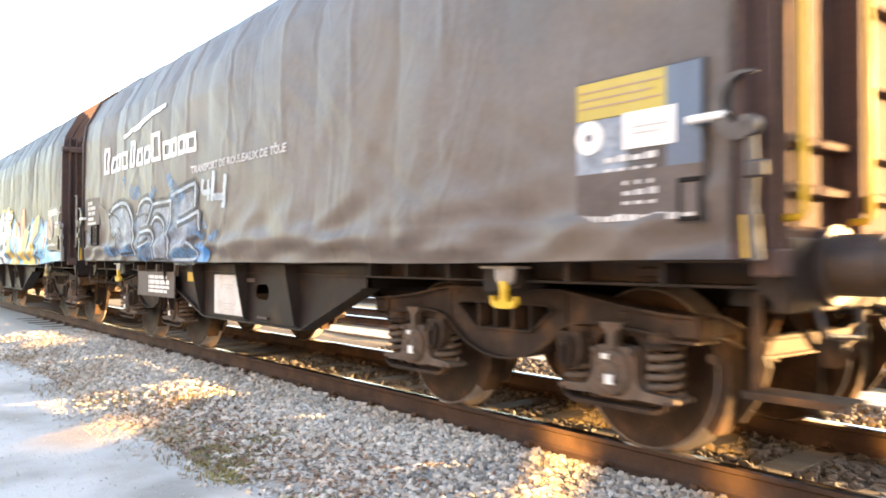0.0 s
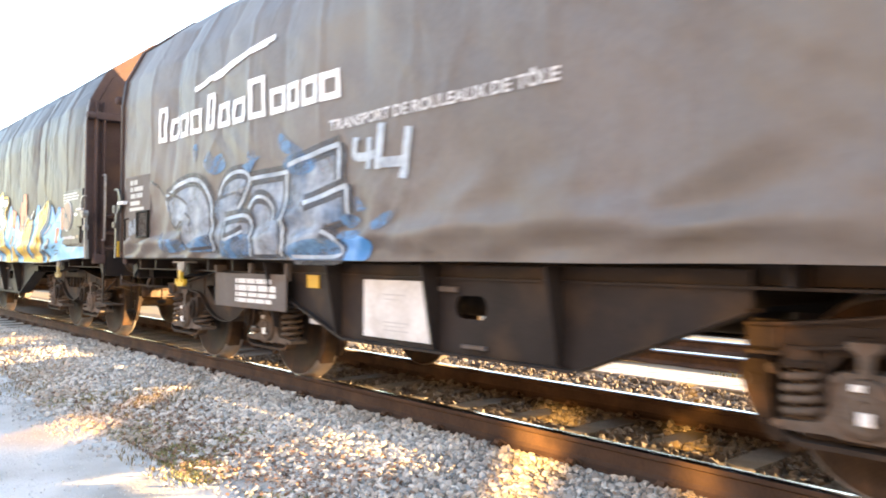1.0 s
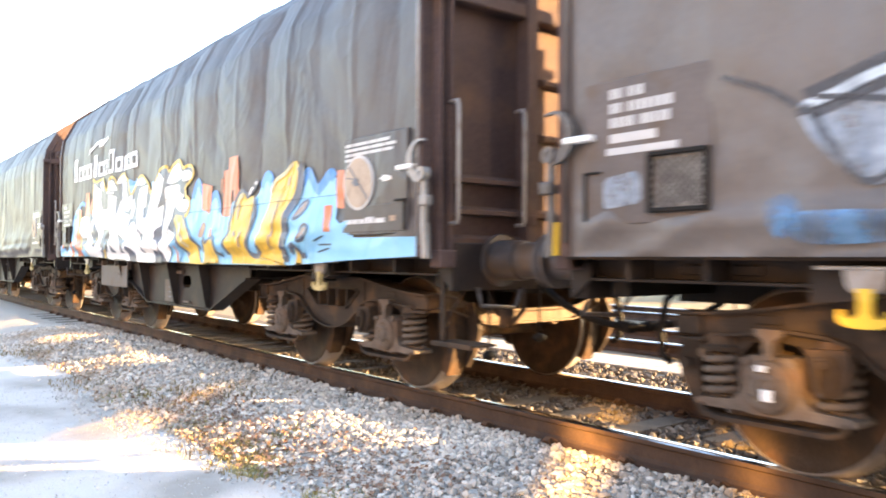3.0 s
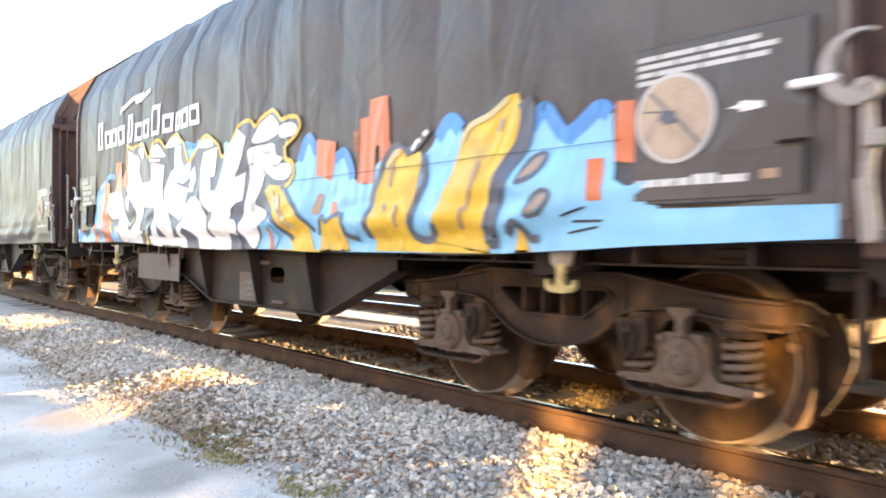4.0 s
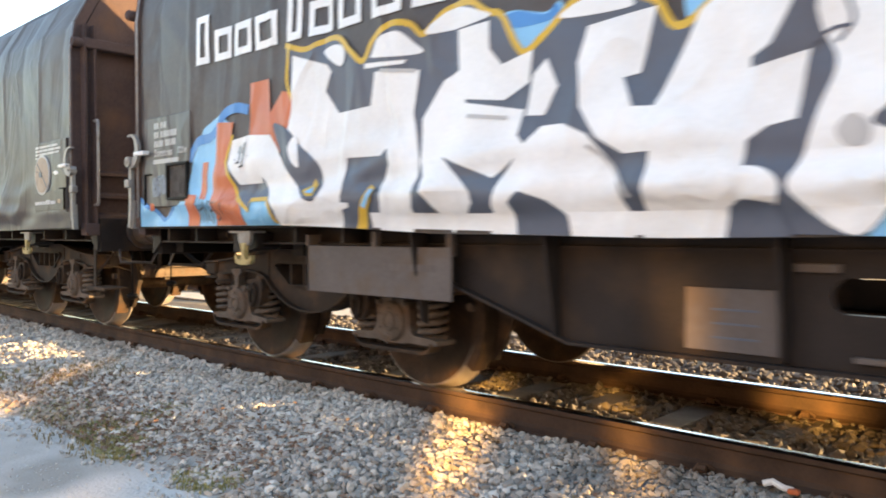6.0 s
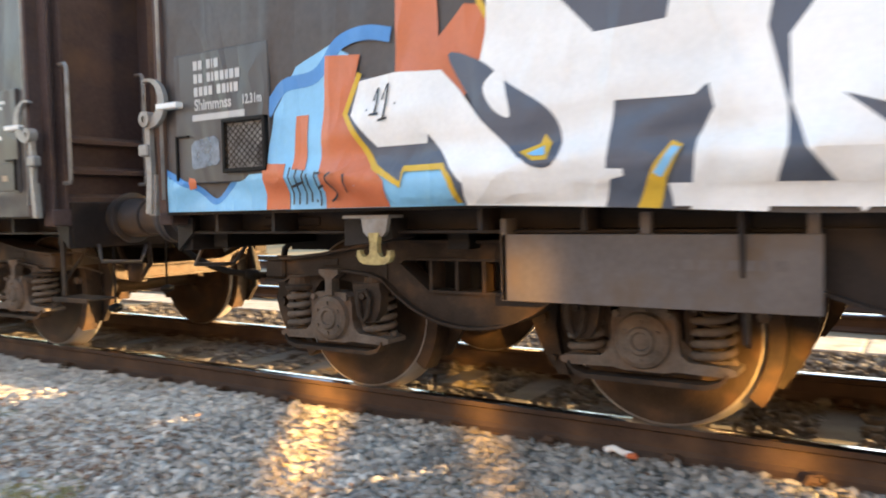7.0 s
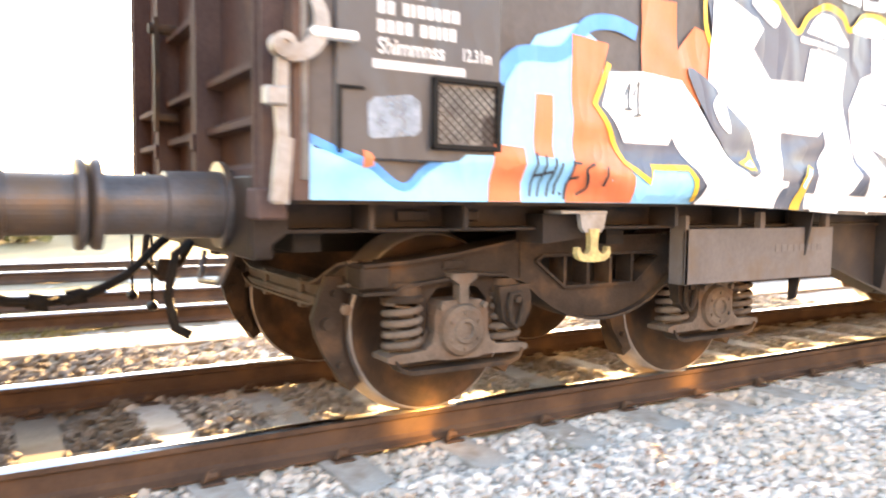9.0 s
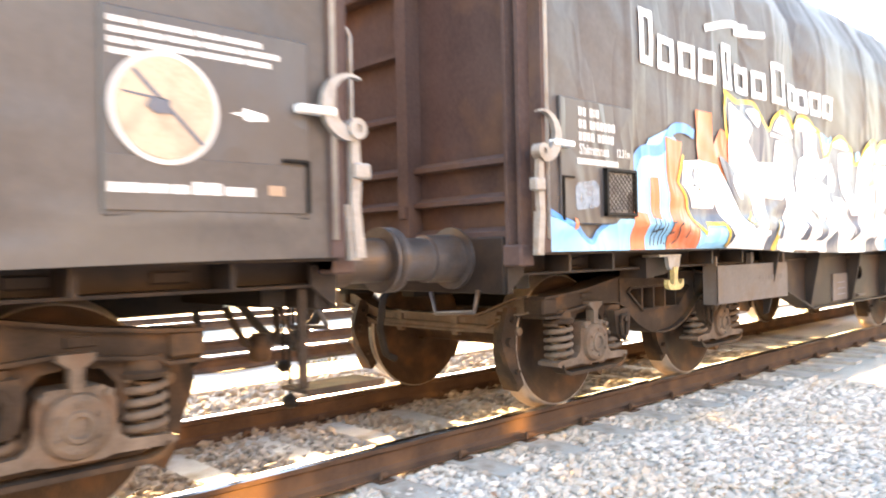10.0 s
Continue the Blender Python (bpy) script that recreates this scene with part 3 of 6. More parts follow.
def arch(bm, x0, x1, out, inn):
    """A hoop along the sheet's outline."""
    prof = [(-y, z) for y, z in PROFILE] + [(y, z) for y, z in PROFILE[-2::-1]]
    n = len(prof)
    mid = Vector((0, 2.3))
    ring = []
    for i, (y, z) in enumerate(prof):
        p = Vector((y, z))
        a, b = Vector(prof[max(i - 1, 0)]), Vector(prof[min(i + 1, n - 1)])
        t = (b - a).normalized()
        d = Vector((-t.y, t.x))
        o, q = p + d * out, p + d * inn
        ring.append([bm.verts.new((x, *w)) for x, w in ((x0, o), (x1, o), (x1, q), (x0, q))])
    for a, b in zip(ring, ring[1:]):
        for k in range(4):
            bm.faces.new((a[k], a[(k + 1) % 4], b[(k + 1) % 4], b[k]))
    bm.faces.new(ring[0]), bm.faces.new(ring[-1][::-1])


@mesh("hoop", ENDWALL)
def _(bm):
    arch(bm, 5.205, 5.27, 0.022, -0.07)


@mesh("end_panel", ENDWALL)
def _(bm):
    pts = [(-y * 0.955, z) for y, z in PROFILE] + [(y * 0.955, z) for y, z in PROFILE[-2::-1]]
    prism(bm, [(y, max(z - 0.05, 1.06)) for y, z in pts], 5.24, 5.262, "x")


@mesh("corner_post", ENDWALL)
def _(bm):
    prism(bm, [(5.262, -0.06), (5.36, -0.06), (5.36, -0.035), (5.30, -0.02), (5.30, 0.02), (5.36, 0.035), (5.36, 0.06), (5.262, 0.06)], 1.02, 3.05, "z")
    box(bm, 5.262, 5.38, -0.07, 0.07, 1.0, 1.12, 0.01)


@mesh("middle_post", ENDWALL)
def _(bm):
    prism(bm, [(5.262, -0.05), (5.38, -0.05), (5.38, 0.05), (5.262, 0.05)], 1.02, 3.75, "z")
    box(bm, 5.38, 5.395, -0.035, 0.035, 1.3, 1.38, 0.005)


@mesh("wall_rib", ENDWALL)
def _(bm):
    prism(bm, [(5.262, -0.035), (5.335, -0.03), (5.335, 0.0), (5.262, 0.03)], -1.30, 1.30, "y")


@mesh("short_rib", ENDWALL)
def _(bm):
    prism(bm, [(5.262, -0.035), (5.335, -0.03), (5.335, 0.0), (5.262, 0.03)], -0.40, 0.40, "y")


@mesh("top_beam", ENDWALL)
def _(bm):
    box(bm, 5.262, 5.37, -1.42, 1.42, 2.82, 2.92, 0.01)
    for s in (-1, 1):
        lathe(bm, [(-0.06, 0.0), (-0.06, 0.045), (0.07, 0.045), (0.09, 0.03), (0.09, 0.0)], 14, "y", (5.32, s * 1.46, 2.87))


@mesh("buffer_beam", FRAME)
def _(bm):
    box(bm, 5.27, 5.36, -1.28, 1.28, 0.84, 1.17, 0.008)
    for s in (-1, 1):
        prism(bm, [(5.22, 0.95), (5.36, 0.84), (5.36, 1.04), (5.22, 1.04)], s * 1.30 - 0.012, s * 1.30 + 0.012)


@mesh("buffer", BUFFER)
def _(bm):
    lathe(bm, [(5.24, 0.0), (5.24, 0.150), (5.36, 0.150), (5.36, 0.185), (5.385, 0.185), (5.385, 0.142), (5.60, 0.138), (5.605, 0.122), (5.845, 0.122), (5.845, 0.182), (5.872, 0.182), (5.886, 0.165), (5.889, 0.0)], 40, "x", (0, 0, 1.05))


@mesh("side_sill", FRAME)
def _(bm):
    # a channel with its flanges, and short stiffeners
    prism(bm, [(-1.20, 1.088), (-1.45, 1.088), (-1.45, 1.060), (-1.215, 1.060), (-1.215, 0.962), (-1.30, 0.957), (-1.30, 0.943), (-1.20, 0.943)], -5.27, 5.27, "x")
    for x in (-4.9, -4.45, -3.15, 2.3, 2.75, 3.2, 4.2, 4.8, -2.65):
        box(bm, x - 0.012, x + 0.012, -1.40, -1.21, 0.958, 1.062)
    for x in (-4.62, -4.35, 4.1, 4.62):
        box(bm, x - 0.08, x + 0.08, -1.232, -1.21, 0.985, 1.035, 0.006)


@mesh("floor_frame", BLACK)
def _(bm):
    box(bm, -5.27, 5.27, -1.20, 1.20, 0.96, 1.085)
    for y in (-0.35, 0.35):
        box(bm, -5.27, 5.27, y - 0.06, y + 0.06, 0.80, 0.97)
    for x in (-5.1, -3.39, -2.0, -0.7, 0.7, 2.0, 3.39, 5.1):
        box(bm, x - 0.06, x + 0.06, -1.2, 1.2, 0.86, 0.97)


@mesh("belly_beam", FRAME)
def _(bm):
    # the plate in two halves that meet left and right of its oval hole
    cx, cz, rx, rz = 0.305, 0.775, 0.14, 0.073
    arcs = np.linspace(0, math.pi, 13)
    low = [(cx + (rx - rz) * (1 if math.cos(a) > 0 else -1) + rz * math.cos(a), cz - rz * math.sin(a)) for a in arcs]
    high = [(x, 2 * cz - z) for x, z in low[::-1]]
    prism(bm, [(-1.90, cz), (-1.02, 0.488), (1.12, 0.488), (1.86, cz)] + low, BEAM, BEAM + 0.014)
    prism(bm, [(1.86, cz), (2.08, 0.86), (2.08, 1.03), (-2.06, 1.03), (-2.06, 0.905), (-1.90, cz)] + high, BEAM, BEAM + 0.014)
    # flange along the bottom
    edge = [(-1.90, 0.775), (-1.02, 0.488), (1.12, 0.488), (2.08, 0.86)]
    for (xa, za), (xb, zb) in zip(edge, edge[1:]):
        prism(bm, [(xa, za), (xb, zb), (xb, zb - 0.016), (xa, za - 0.016)], BEAM - 0.05, BEAM + 0.12)


@mesh("beam_rib", FRAME)
def _(bm):
    prism(bm, [(BEAM - 0.002, 1.035), (BEAM - 0.15, 1.035), (BEAM - 0.05, 0.51), (BEAM - 0.002, 0.488)], -0.009, 0.009, "x")


@mesh("info_plate", PLATE)
def _(bm):
    box(bm, -0.655, 0.655, -0.008, 0.008, -0.15, 0.15, 0.003)
    box(bm, -0.655, -0.63, -0.008, 0.10, -0.15, 0.22)
    box(bm, -0.02, 0.02, 0.008, 0.05, 0.10, 0.24)
    box(bm, 0.60, 0.64, 0.008, 0.05, 0.10, 0.24)


@mesh("hook_arm", FRAME)
def _(bm):
    prism(bm, [(-0.25, 0.10), (0.06, 0.10), (0.06, 0.0), (-0.02, -0.02), (-0.25, -0.04)], -0.05, 0.16)


@mesh("hook_plate", GALV)
def _(bm):
    # a ledge that runs out from the arm, and the tapered plate below its lip
    prism(bm, [(-0.085, 0.112), (0.085, 0.112), (0.070, 0.035), (0.048, 0.012), (-0.048, 0.012), (-0.070, 0.035)], -0.10, -0.072)
    box(bm, -0.20, 0.088, -0.104, 0.03, 0.102, 0.118, 0.003)


def hook_shape(bm):
    # a double hook with round, upturned prongs
    right = [(0.030, 0.03), (0.022, -0.03), (0.024, -0.068), (0.042, -0.088), (0.066, -0.090), (0.082, -0.076), (0.086, -0.056), (0.102, -0.056), (0.106, -0.086), (0.094, -0.110), (0.066, -0.124), (0.030, -0.128)]
    prism(bm, right + [(-u, z) for u, z in right[::-1]], -0.112, -0.078)


for key, m_ in (("hook", HOOKPAINT), ("hook_yellow", YELLOW)):
    mesh(key, m_)(hook_shape)


# Unseen tank under the floor, added to stop sun passing beneath the wagon.
@mesh("air_tank", BLACK, True)
def _(bm):
    lathe(bm, [(-0.55, 0.0), (-0.52, 0.12), (-0.45, 0.17), (0.45, 0.17), (0.52, 0.12), (0.55, 0.0)], 20, "x", (0.9, 0.55, 0.74))


# Unseen cylinder under the floor, added for the same blocking of the sun.
@mesh("brake_cylinder", BLACK, True)
def _(bm):
    lathe(bm, [(-0.25, 0.0), (-0.25, 0.15), (0.2, 0.15), (0.22, 0.05), (0.7, 0.03), (0.7, 0.0)], 20, "x", (-1.0, 0.1, 0.74))


# ---- bogie
@mesh("wheelset", (WHEEL, TREAD), True)
def _(bm):
    for s in (-1, 1):
        pr = [(-0.845, 0.0), (-0.845, 0.10), (-0.80, 0.115), (-0.775, 0.20), (-0.79, 0.36), (-0.82, 0.40), (-0.822, 0.445), (-0.815, 0.458), (-0.70, 0.462), (-0.685, 0.485), (-0.67, 0.49), (-0.655, 0.478), (-0.655, 0.40), (-0.70, 0.36), (-0.71, 0.20), (-0.66, 0.115), (-0.60, 0.09)]
        mt = [0, 0, 0, 0, 0, 0, 1, 1, 1, 1, 1, 0, 0, 0, 0, 0]
        lathe(bm, [(a * -s, r) for a, r in pr], 48, "y", mats=mt)
    lathe(bm, [(-1.05, 0.0), (-1.05, 0.06), (-0.86, 0.065), (-0.6, 0.08), (0.6, 0.08), (0.86, 0.065), (1.05, 0.06), (1.05, 0.0)], 18, "y")


@mesh("bolster", BLACK)
def _(bm):
    box(bm, -0.42, 0.42, -0.90, 0.90, 0.60, 0.84, 0.02)


@mesh("headstock", AXLEDUST)
def _(bm):
    # a deep pressed cross-beam that dips between the side frames, with a flange above and below
    ys = np.linspace(-1.0, 1.0, 17)
    dip = [(y, 0.80 - 0.15 * smoothstep(1.0, 0.45, abs(y))) for y in ys]
    prism(bm, dip + [(y, z - 0.105) for y, z in dip[::-1]], -0.012, 0.012, "x")
    for d in (0.0, -0.105):
        prism(bm, [(y, z + d) for y, z in dip] + [(y, z + d - 0.014) for y, z in dip[::-1]], -0.06, 0.06, "x")
    tube(bm, [(-0.02, -0.9, 0.56), (-0.02, 0.9, 0.56)], 0.028, 8)
    for y in (-0.72, -0.3, 0.3, 0.72):
        box(bm, -0.035, 0.015, y - 0.03, y + 0.03, 0.50, 0.66, 0.006)


@mesh("brake_rod", BOGIE, True)
def _(bm):
    tube(bm, [(-0.5, 0.1, 0.5), (0.5, 0.1, 0.5)], 0.025, 8)


@mesh("side_frame", BOGIE)
def _(bm):
    # one pressed frame: a top chord that drops towards its ends, a belly, and a long window between them
    top = [(-1.42, 0.775), (-1.22, 0.785), (-0.95, 0.815), (-0.52, 0.885), (0.52, 0.885), (0.95, 0.815), (1.22, 0.785), (1.42, 0.775)]
    belly = [(u, 0.462 + 0.60 * u * u + 0.35 * abs(u) ** 3) for u in np.linspace(0.54, -0.54, 13)]
    low = [(1.42, 0.665), (1.26, 0.665), (1.22, 0.69), (0.80, 0.735), (0.64, 0.722)] + belly + [(-0.64, 0.722), (-0.80, 0.735), (-1.22, 0.69), (-1.26, 0.665), (-1.42, 0.665)]
    sill = [(-0.44, 0.775), (-0.36, 0.715), (-0.25, 0.632), (0.25, 0.632), (0.36, 0.715), (0.44, 0.775)]
    head = [(-0.40, 0.80), (0.40, 0.80)]
    prism(bm, low + [(-1.42, 0.72)] + sill + [(1.42, 0.72)], -1.085, -0.975)
    prism(bm, [(-1.42, 0.72), sill[0]] + head + [sill[-1], (1.42, 0.72)] + top[::-1], -1.085, -0.975)
    # rolled edges along the top, the belly and the window
    for line, t in ((top, 0.016), (low, -0.016)):
        for (ua, za), (ub, zb) in zip(line, line[1:]):
            prism(bm, [(ua, za), (ub, zb), (ub, zb + t), (ua, za + t)], -1.128, -0.932)
    ring = sill + head[::-1] + sill[:1]
    for (ua, za), (ub, zb) in zip(ring, ring[1:]):
        d = Vector((ub - ua, zb - za)).normalized() * 0.007
        prism(bm, [(ua - d.y, za + d.x), (ub - d.y, zb + d.x), (ub + d.y, zb - d.x), (ua + d.y, za - d.x)], -1.105, -0.96)
    for u in (-0.24, -0.08, 0.08, 0.24):
        box(bm, u - 0.010, u + 0.010, -1.09, -0.97, 0.628, 0.805)
    for s in (-1, 1):
        box(bm, s * 0.53 - 0.007, s * 0.53 + 0.007, -1.094, -1.08, 0.675, 0.872)
        box(bm, s * 1.35 - 0.075, s * 1.35 + 0.075, -1.115, -0.95, 0.672, 0.782, 0.012)
        box(bm, s * 0.93 - 0.06, s * 0.93 + 0.06, -1.094, -1.08, 0.752, 0.795, 0.004)
        # the jaw round each axle box: two legs that narrow downwards, arched between
        for k in (-1, 1):
            c = s * AXLE
            prism(bm, [(c + k * u, z) for u, z in ((0.02, 0.735), (0.36, 0.70), (0.34, 0.655), (0.235, 0.615), (0.205, 0.47), (0.178, 0.45), (0.168, 0.60), (0.115, 0.66), (0.02, 0.672))], -1.075, -0.965)


@mesh("axle_box", AXLEDUST)
def _(bm):
    right = [(0.10, 0.605), (0.135, 0.585), (0.15, 0.54), (0.15, 0.45), (0.165, 0.405), (0.20, 0.378), (0.36, 0.370), (0.395, 0.36), (0.395, 0.338), (0.36, 0.326), (0.14, 0.332), (0.09, 0.322)]
    prism(bm, right + [(-u, z) for u, z in right[::-1]], -1.125, -0.96)
    # turned cover with a raised rim and a sunk middle
    lathe(bm, [(-1.158, 0.0), (-1.158, 0.036), (-1.172, 0.042), (-1.172, 0.058), (-1.160, 0.066), (-1.160, 0.100), (-1.150, 0.120), (-1.12, 0.132)], 28, "y", (0, 0, 0.462))
    for k in range(6):
        a = k * math.pi / 3 + math.pi / 6
        lathe(bm, [(-1.170, 0.0), (-1.170, 0.009), (-1.155, 0.011)], 6, "y", (0.085 * math.cos(a), 0, 0.462 + 0.085 * math.sin(a)))
    for s in (-1, 1):
        lathe(bm, [(-1.15, 0.0), (-1.15, 0.016), (-1.12, 0.018)], 8, "y", (s * 0.118, 0, 0.578))
        prism(bm, [(s * 0.15, 0.47), (s * 0.215, 0.40), (s * 0.36, 0.385), (s * 0.36, 0.37), (s * 0.15, 0.37)], -1.06, -1.03)
    # stem from the frame
    prism(bm, [(-0.024, 0.59), (0.024, 0.59), (0.026, 0.68), (0.07, 0.71), (0.07, 0.735), (-0.07, 0.735), (-0.07, 0.71), (-0.026, 0.68)], -1.145, -1.08)


@mesh("spring", AXLEDUST, True)
def _(bm):
    n = 60
    tube(bm, [(0.082 * math.cos(i / n * 4.6 * math.tau), 0.082 * math.sin(i / n * 4.6 * math.tau), 0.375 + 0.235 * i / n) for i in range(n + 1)], 0.0185, 7)
    tube(bm, [(0.045 * math.cos(i / n * 6 * math.tau), -0.045 * math.sin(i / n * 6 * math.tau), 0.375 + 0.235 * i / n) for i in range(n + 1)], 0.011, 5)


@mesh("spring_cap", BOGIE)
def _(bm):
    lathe(bm, [(0.0, 0.0), (0.0, 0.10), (0.022, 0.108), (0.034, 0.09), (0.09, 0.08), (0.09, 0.0)], 18, "y")
    bmesh.ops.rotate(bm, verts=bm.verts, cent=(0, 0, 0), matrix=Matrix.Rotation(math.pi / 2, 3, "X"))
    bmesh.ops.translate(bm, verts=bm.verts, vec=(0, 0, 0.607))


@mesh("damper_link", BOGIE)
def _(bm):
    # cast housing in front of the spring, with its slanting link and pin
    right = [(-0.095, 0.66), (0.085, 0.67), (0.10, 0.60), (0.088, 0.52), (0.055, 0.462), (-0.02, 0.452), (-0.07, 0.50), (-0.085, 0.58)]
    prism(bm, right, -0.118, -0.05)
    tube(bm, [(-0.045, -0.136, 0.565), (-0.035, -0.136, 0.622), (0.012, -0.136, 0.630), (0.036, -0.136, 0.585), (0.022, -0.136, 0.50), (-0.006, -0.136, 0.462), (-0.036, -0.136, 0.497)], 0.0145, 8, True)
    lathe(bm, [(-0.155, 0.0), (-0.155, 0.018), (-0.11, 0.018)], 10, "y", (-0.005, 0, 0.60))


@mesh("keeper_strap", BOGIE)
def _(bm):
    line = [(-0.355, 0.345), (-0.33, 0.310), (-0.27, 0.290), (0.27, 0.290), (0.33, 0.310), (0.355, 0.345)]
    prism(bm, line + [(u, z - 0.022) for u, z in line[::-1]], -1.14, -1.04)


@mesh("brake_block", BOGIE)
def _(bm):
    # hanger, shoe that follows the tread, and the bolted cheek over both
    shoe = [(0.56 - 0.475 * math.cos(a), 0.46 + 0.475 * math.sin(a)) for a in np.linspace(-0.60, 0.42, 9)]
    back = [(0.56 - 0.545 * math.cos(a), 0.46 + 0.545 * math.sin(a)) for a in np.linspace(0.42, -0.60, 9)]
    prism(bm, shoe + back, -0.83, -0.70)
    prism(bm, [(0.045, 0.72), (-0.035, 0.72), (-0.075, 0.62), (-0.105, 0.52), (-0.085, 0.44), (-0.035, 0.33), (0.045, 0.215), (0.105, 0.215), (0.055, 0.34), (0.035, 0.46), (0.045, 0.56)], -0.885, -0.845)
    for u, z, r in ((-0.035, 0.50, 0.030), (0.03, 0.30, 0.016), (0.0, 0.64, 0.018)):
        lathe(bm, [(-0.915, 0.0), (-0.915, r), (-0.88, r)], 10, "y", (u, 0, z))


def build_bogie(wagon, x):
    b = place("bogie", MESHES["bolster"], wagon, (x, 0, 0))
    sets = []
    for s in (-1, 1):
        for flip in (False, True):
            # flipped pieces face the far side
            u = -s * AXLE if flip else s * AXLE
            place("axle_box", MESHES["axle_box"], b, (u, 0, 0), flip=flip)
            sg = -1 if flip else 1
            for k in (-1, 1):
                place("spring", MESHES["spring"], b, (u + k * 0.285, -1.045 * sg, 0))
                place("spring_cap", MESHES["spring_cap"], b, (u + k * 0.285, -1.045 * sg, 0))
            inner = -1 if u > 0 else 1
            place("damper_link", MESHES["damper_link"], b, (u + inner * 0.285, -1.045 * sg, 0), flip=flip)
            place("keeper_strap", MESHES["keeper_strap"], b, (u, 0, 0), flip=flip)
        for side in (-1, 1):
            for k in (-1, 1):
                hold = place("brake_block", MESHES["brake_block"], b, (s * AXLE + k * 0.56, 0, 0), flip=k > 0)
                hold.location.y = 0 if (k < 0) == (side < 0) else (1.56 if k < 0 else -1.56)
        w = place("wheelset", MESHES["wheelset"], b, (s * AXLE, 0, RADIUS))
        sets.append((w, s * AXLE))
    for u in (-1.38, 1.38):
        place("headstock", MESHES["headstock"], b, (u, 0, 0))
    place("brake_rod", MESHES["brake_rod"], b)
    for flip in (False, True):
        place("side_frame", MESHES["side_frame"], b, flip=flip)
    return sets


# ---- end fittings
@mesh("lock_rod", GALV, True)
def _(bm):
    tube(bm, [(5.225, -1.50, 1.15), (5.225, -1.50, 2.8), (5.225, -1.46, 3.08)], 0.016, 8)


@mesh("lock_lever", GALV)
def _(bm):
    # a flat crescent with a ringed pivot, and a long flat arm below it
    outer = [(5.285 + 0.145 * math.cos(a), 1.715 + 0.145 * math.sin(a)) for a in np.linspace(1.15, 4.9, 16)]
    inner = [(5.305 + 0.105 * math.cos(a), 1.735 + 0.110 * math.sin(a)) for a in np.linspace(4.75, 1.20, 16)]
    prism(bm, outer + inner, -1.545, -1.515)
    lathe(bm, [(-1.56, 0.018), (-1.56, 0.046), (-1.50, 0.046)], 16, "y", (5.315, 0, 1.625))
    lathe(bm, [(-1.552, 0.0), (-1.552, 0.02)], 10, "y", (5.315, 0, 1.625))
    prism(bm, [(5.295, 1.60), (5.335, 1.60), (5.345, 1.42), (5.335, 1.30), (5.36, 1.07), (5.31, 1.07), (5.292, 1.30)], -1.535, -1.505)
    box(bm, 5.30, 5.385, -1.555, -1.50, 1.41, 1.48, 0.008)


@mesh("lock_catch", WHITE)
def _(bm):
    box(bm, 5.03, 5.21, -1.555, -1.495, 1.668, 1.702, 0.006)


@mesh("lower_bracket", GALV)
def _(bm):
    prism(bm, [(5.27, 1.30), (5.33, 1.30), (5.345, 1.06), (5.29, 1.06)], -1.52, -1.485)


@mesh("yellow_bracket", YELLOW)
def _(bm):
    prism(bm, [(5.27, 1.26), (5.33, 1.26), (5.345, 1.08), (5.28, 1.08)], -1.52, -1.475)


@mesh("grab_rail", GALV, True)
def _(bm):
    tube(bm, [(5.40, 0, 2.12), (5.47, 0, 2.12), (5.485, 0, 2.09), (5.485, 0, 1.33), (5.47, 0, 1.30), (5.40, 0, 1.30)], 0.014, 8)


@mesh("grab_rail_yellow", YELLOW, True)
def _(bm):
    tube(bm, [(5.40, 0, 2.42), (5.47, 0, 2.42), (5.485, 0, 2.39), (5.485, 0, 1.28), (5.47, 0, 1.25), (5.40, 0, 1.25)], 0.018, 8)


@mesh("wall_lever", BOGIE)
def _(bm):
    # a flat hanging handle with its pivot
    prism(bm, [(-0.03, 2.06), (0.03, 2.06), (0.035, 1.80), (0.015, 1.44), (-0.03, 1.44), (-0.02, 1.80)], 5.40, 5.425, "x")
    lathe(bm, [(5.30, 0.03), (5.45, 0.03), (5.45, 0.0)], 10, "x", (0, 0, 2.0))
    box(bm, 5.30, 5.41, -0.15, 0.02, 1.50, 1.54, 0.006)


@mesh("paint_mark", WHITE)
def _(bm):
    box(bm, -0.045, 0.005, -1.172, -1.158, 0.535, 0.565, 0.003)


@mesh("low_paint_mark", WHITE)
def _(bm):
    box(bm, -0.015, 0.035, -1.180, -1.158, 0.40, 0.455, 0.003)


@mesh("foot_step", BOGIE)
def _(bm):
    # a flat hanger with a turned foot, its diagonal stay, and a ribbed tread with a lip
    box(bm, 5.18, 5.225, -1.275, -1.255, 0.49, 0.94, 0.003)
    tube(bm, [(5.21, -1.25, 0.62), (5.21, -1.05, 0.86)], 0.011, 6)
    box(bm, 5.17, 5.60, -1.34, -1.12, 0.478, 0.494, 0.004)
    box(bm, 5.17, 5.60, -1.348, -1.336, 0.465, 0.500, 0.003)


@mesh("release_handle", BUFFER, True)
def _(bm):
    tube(bm, [(5.38, -1.10, 0.86), (5.44, -1.12, 0.74), (5.44, -0.80, 0.72), (5.40, -0.72, 0.84)], 0.014, 8)


@mesh("brake_hose", RUBBER, True)
def _(bm):
    tube(bm, [(5.20, -0.42, 0.92), (5.28, -0.42, 0.89), (5.38, -0.40, 0.82), (5.49, -0.34, 0.72), (5.60, -0.26, 0.645), (5.72, -0.17, 0.595), (5.83, -0.08, 0.572), (5.945, -0.005, 0.565)], 0.026, 8)
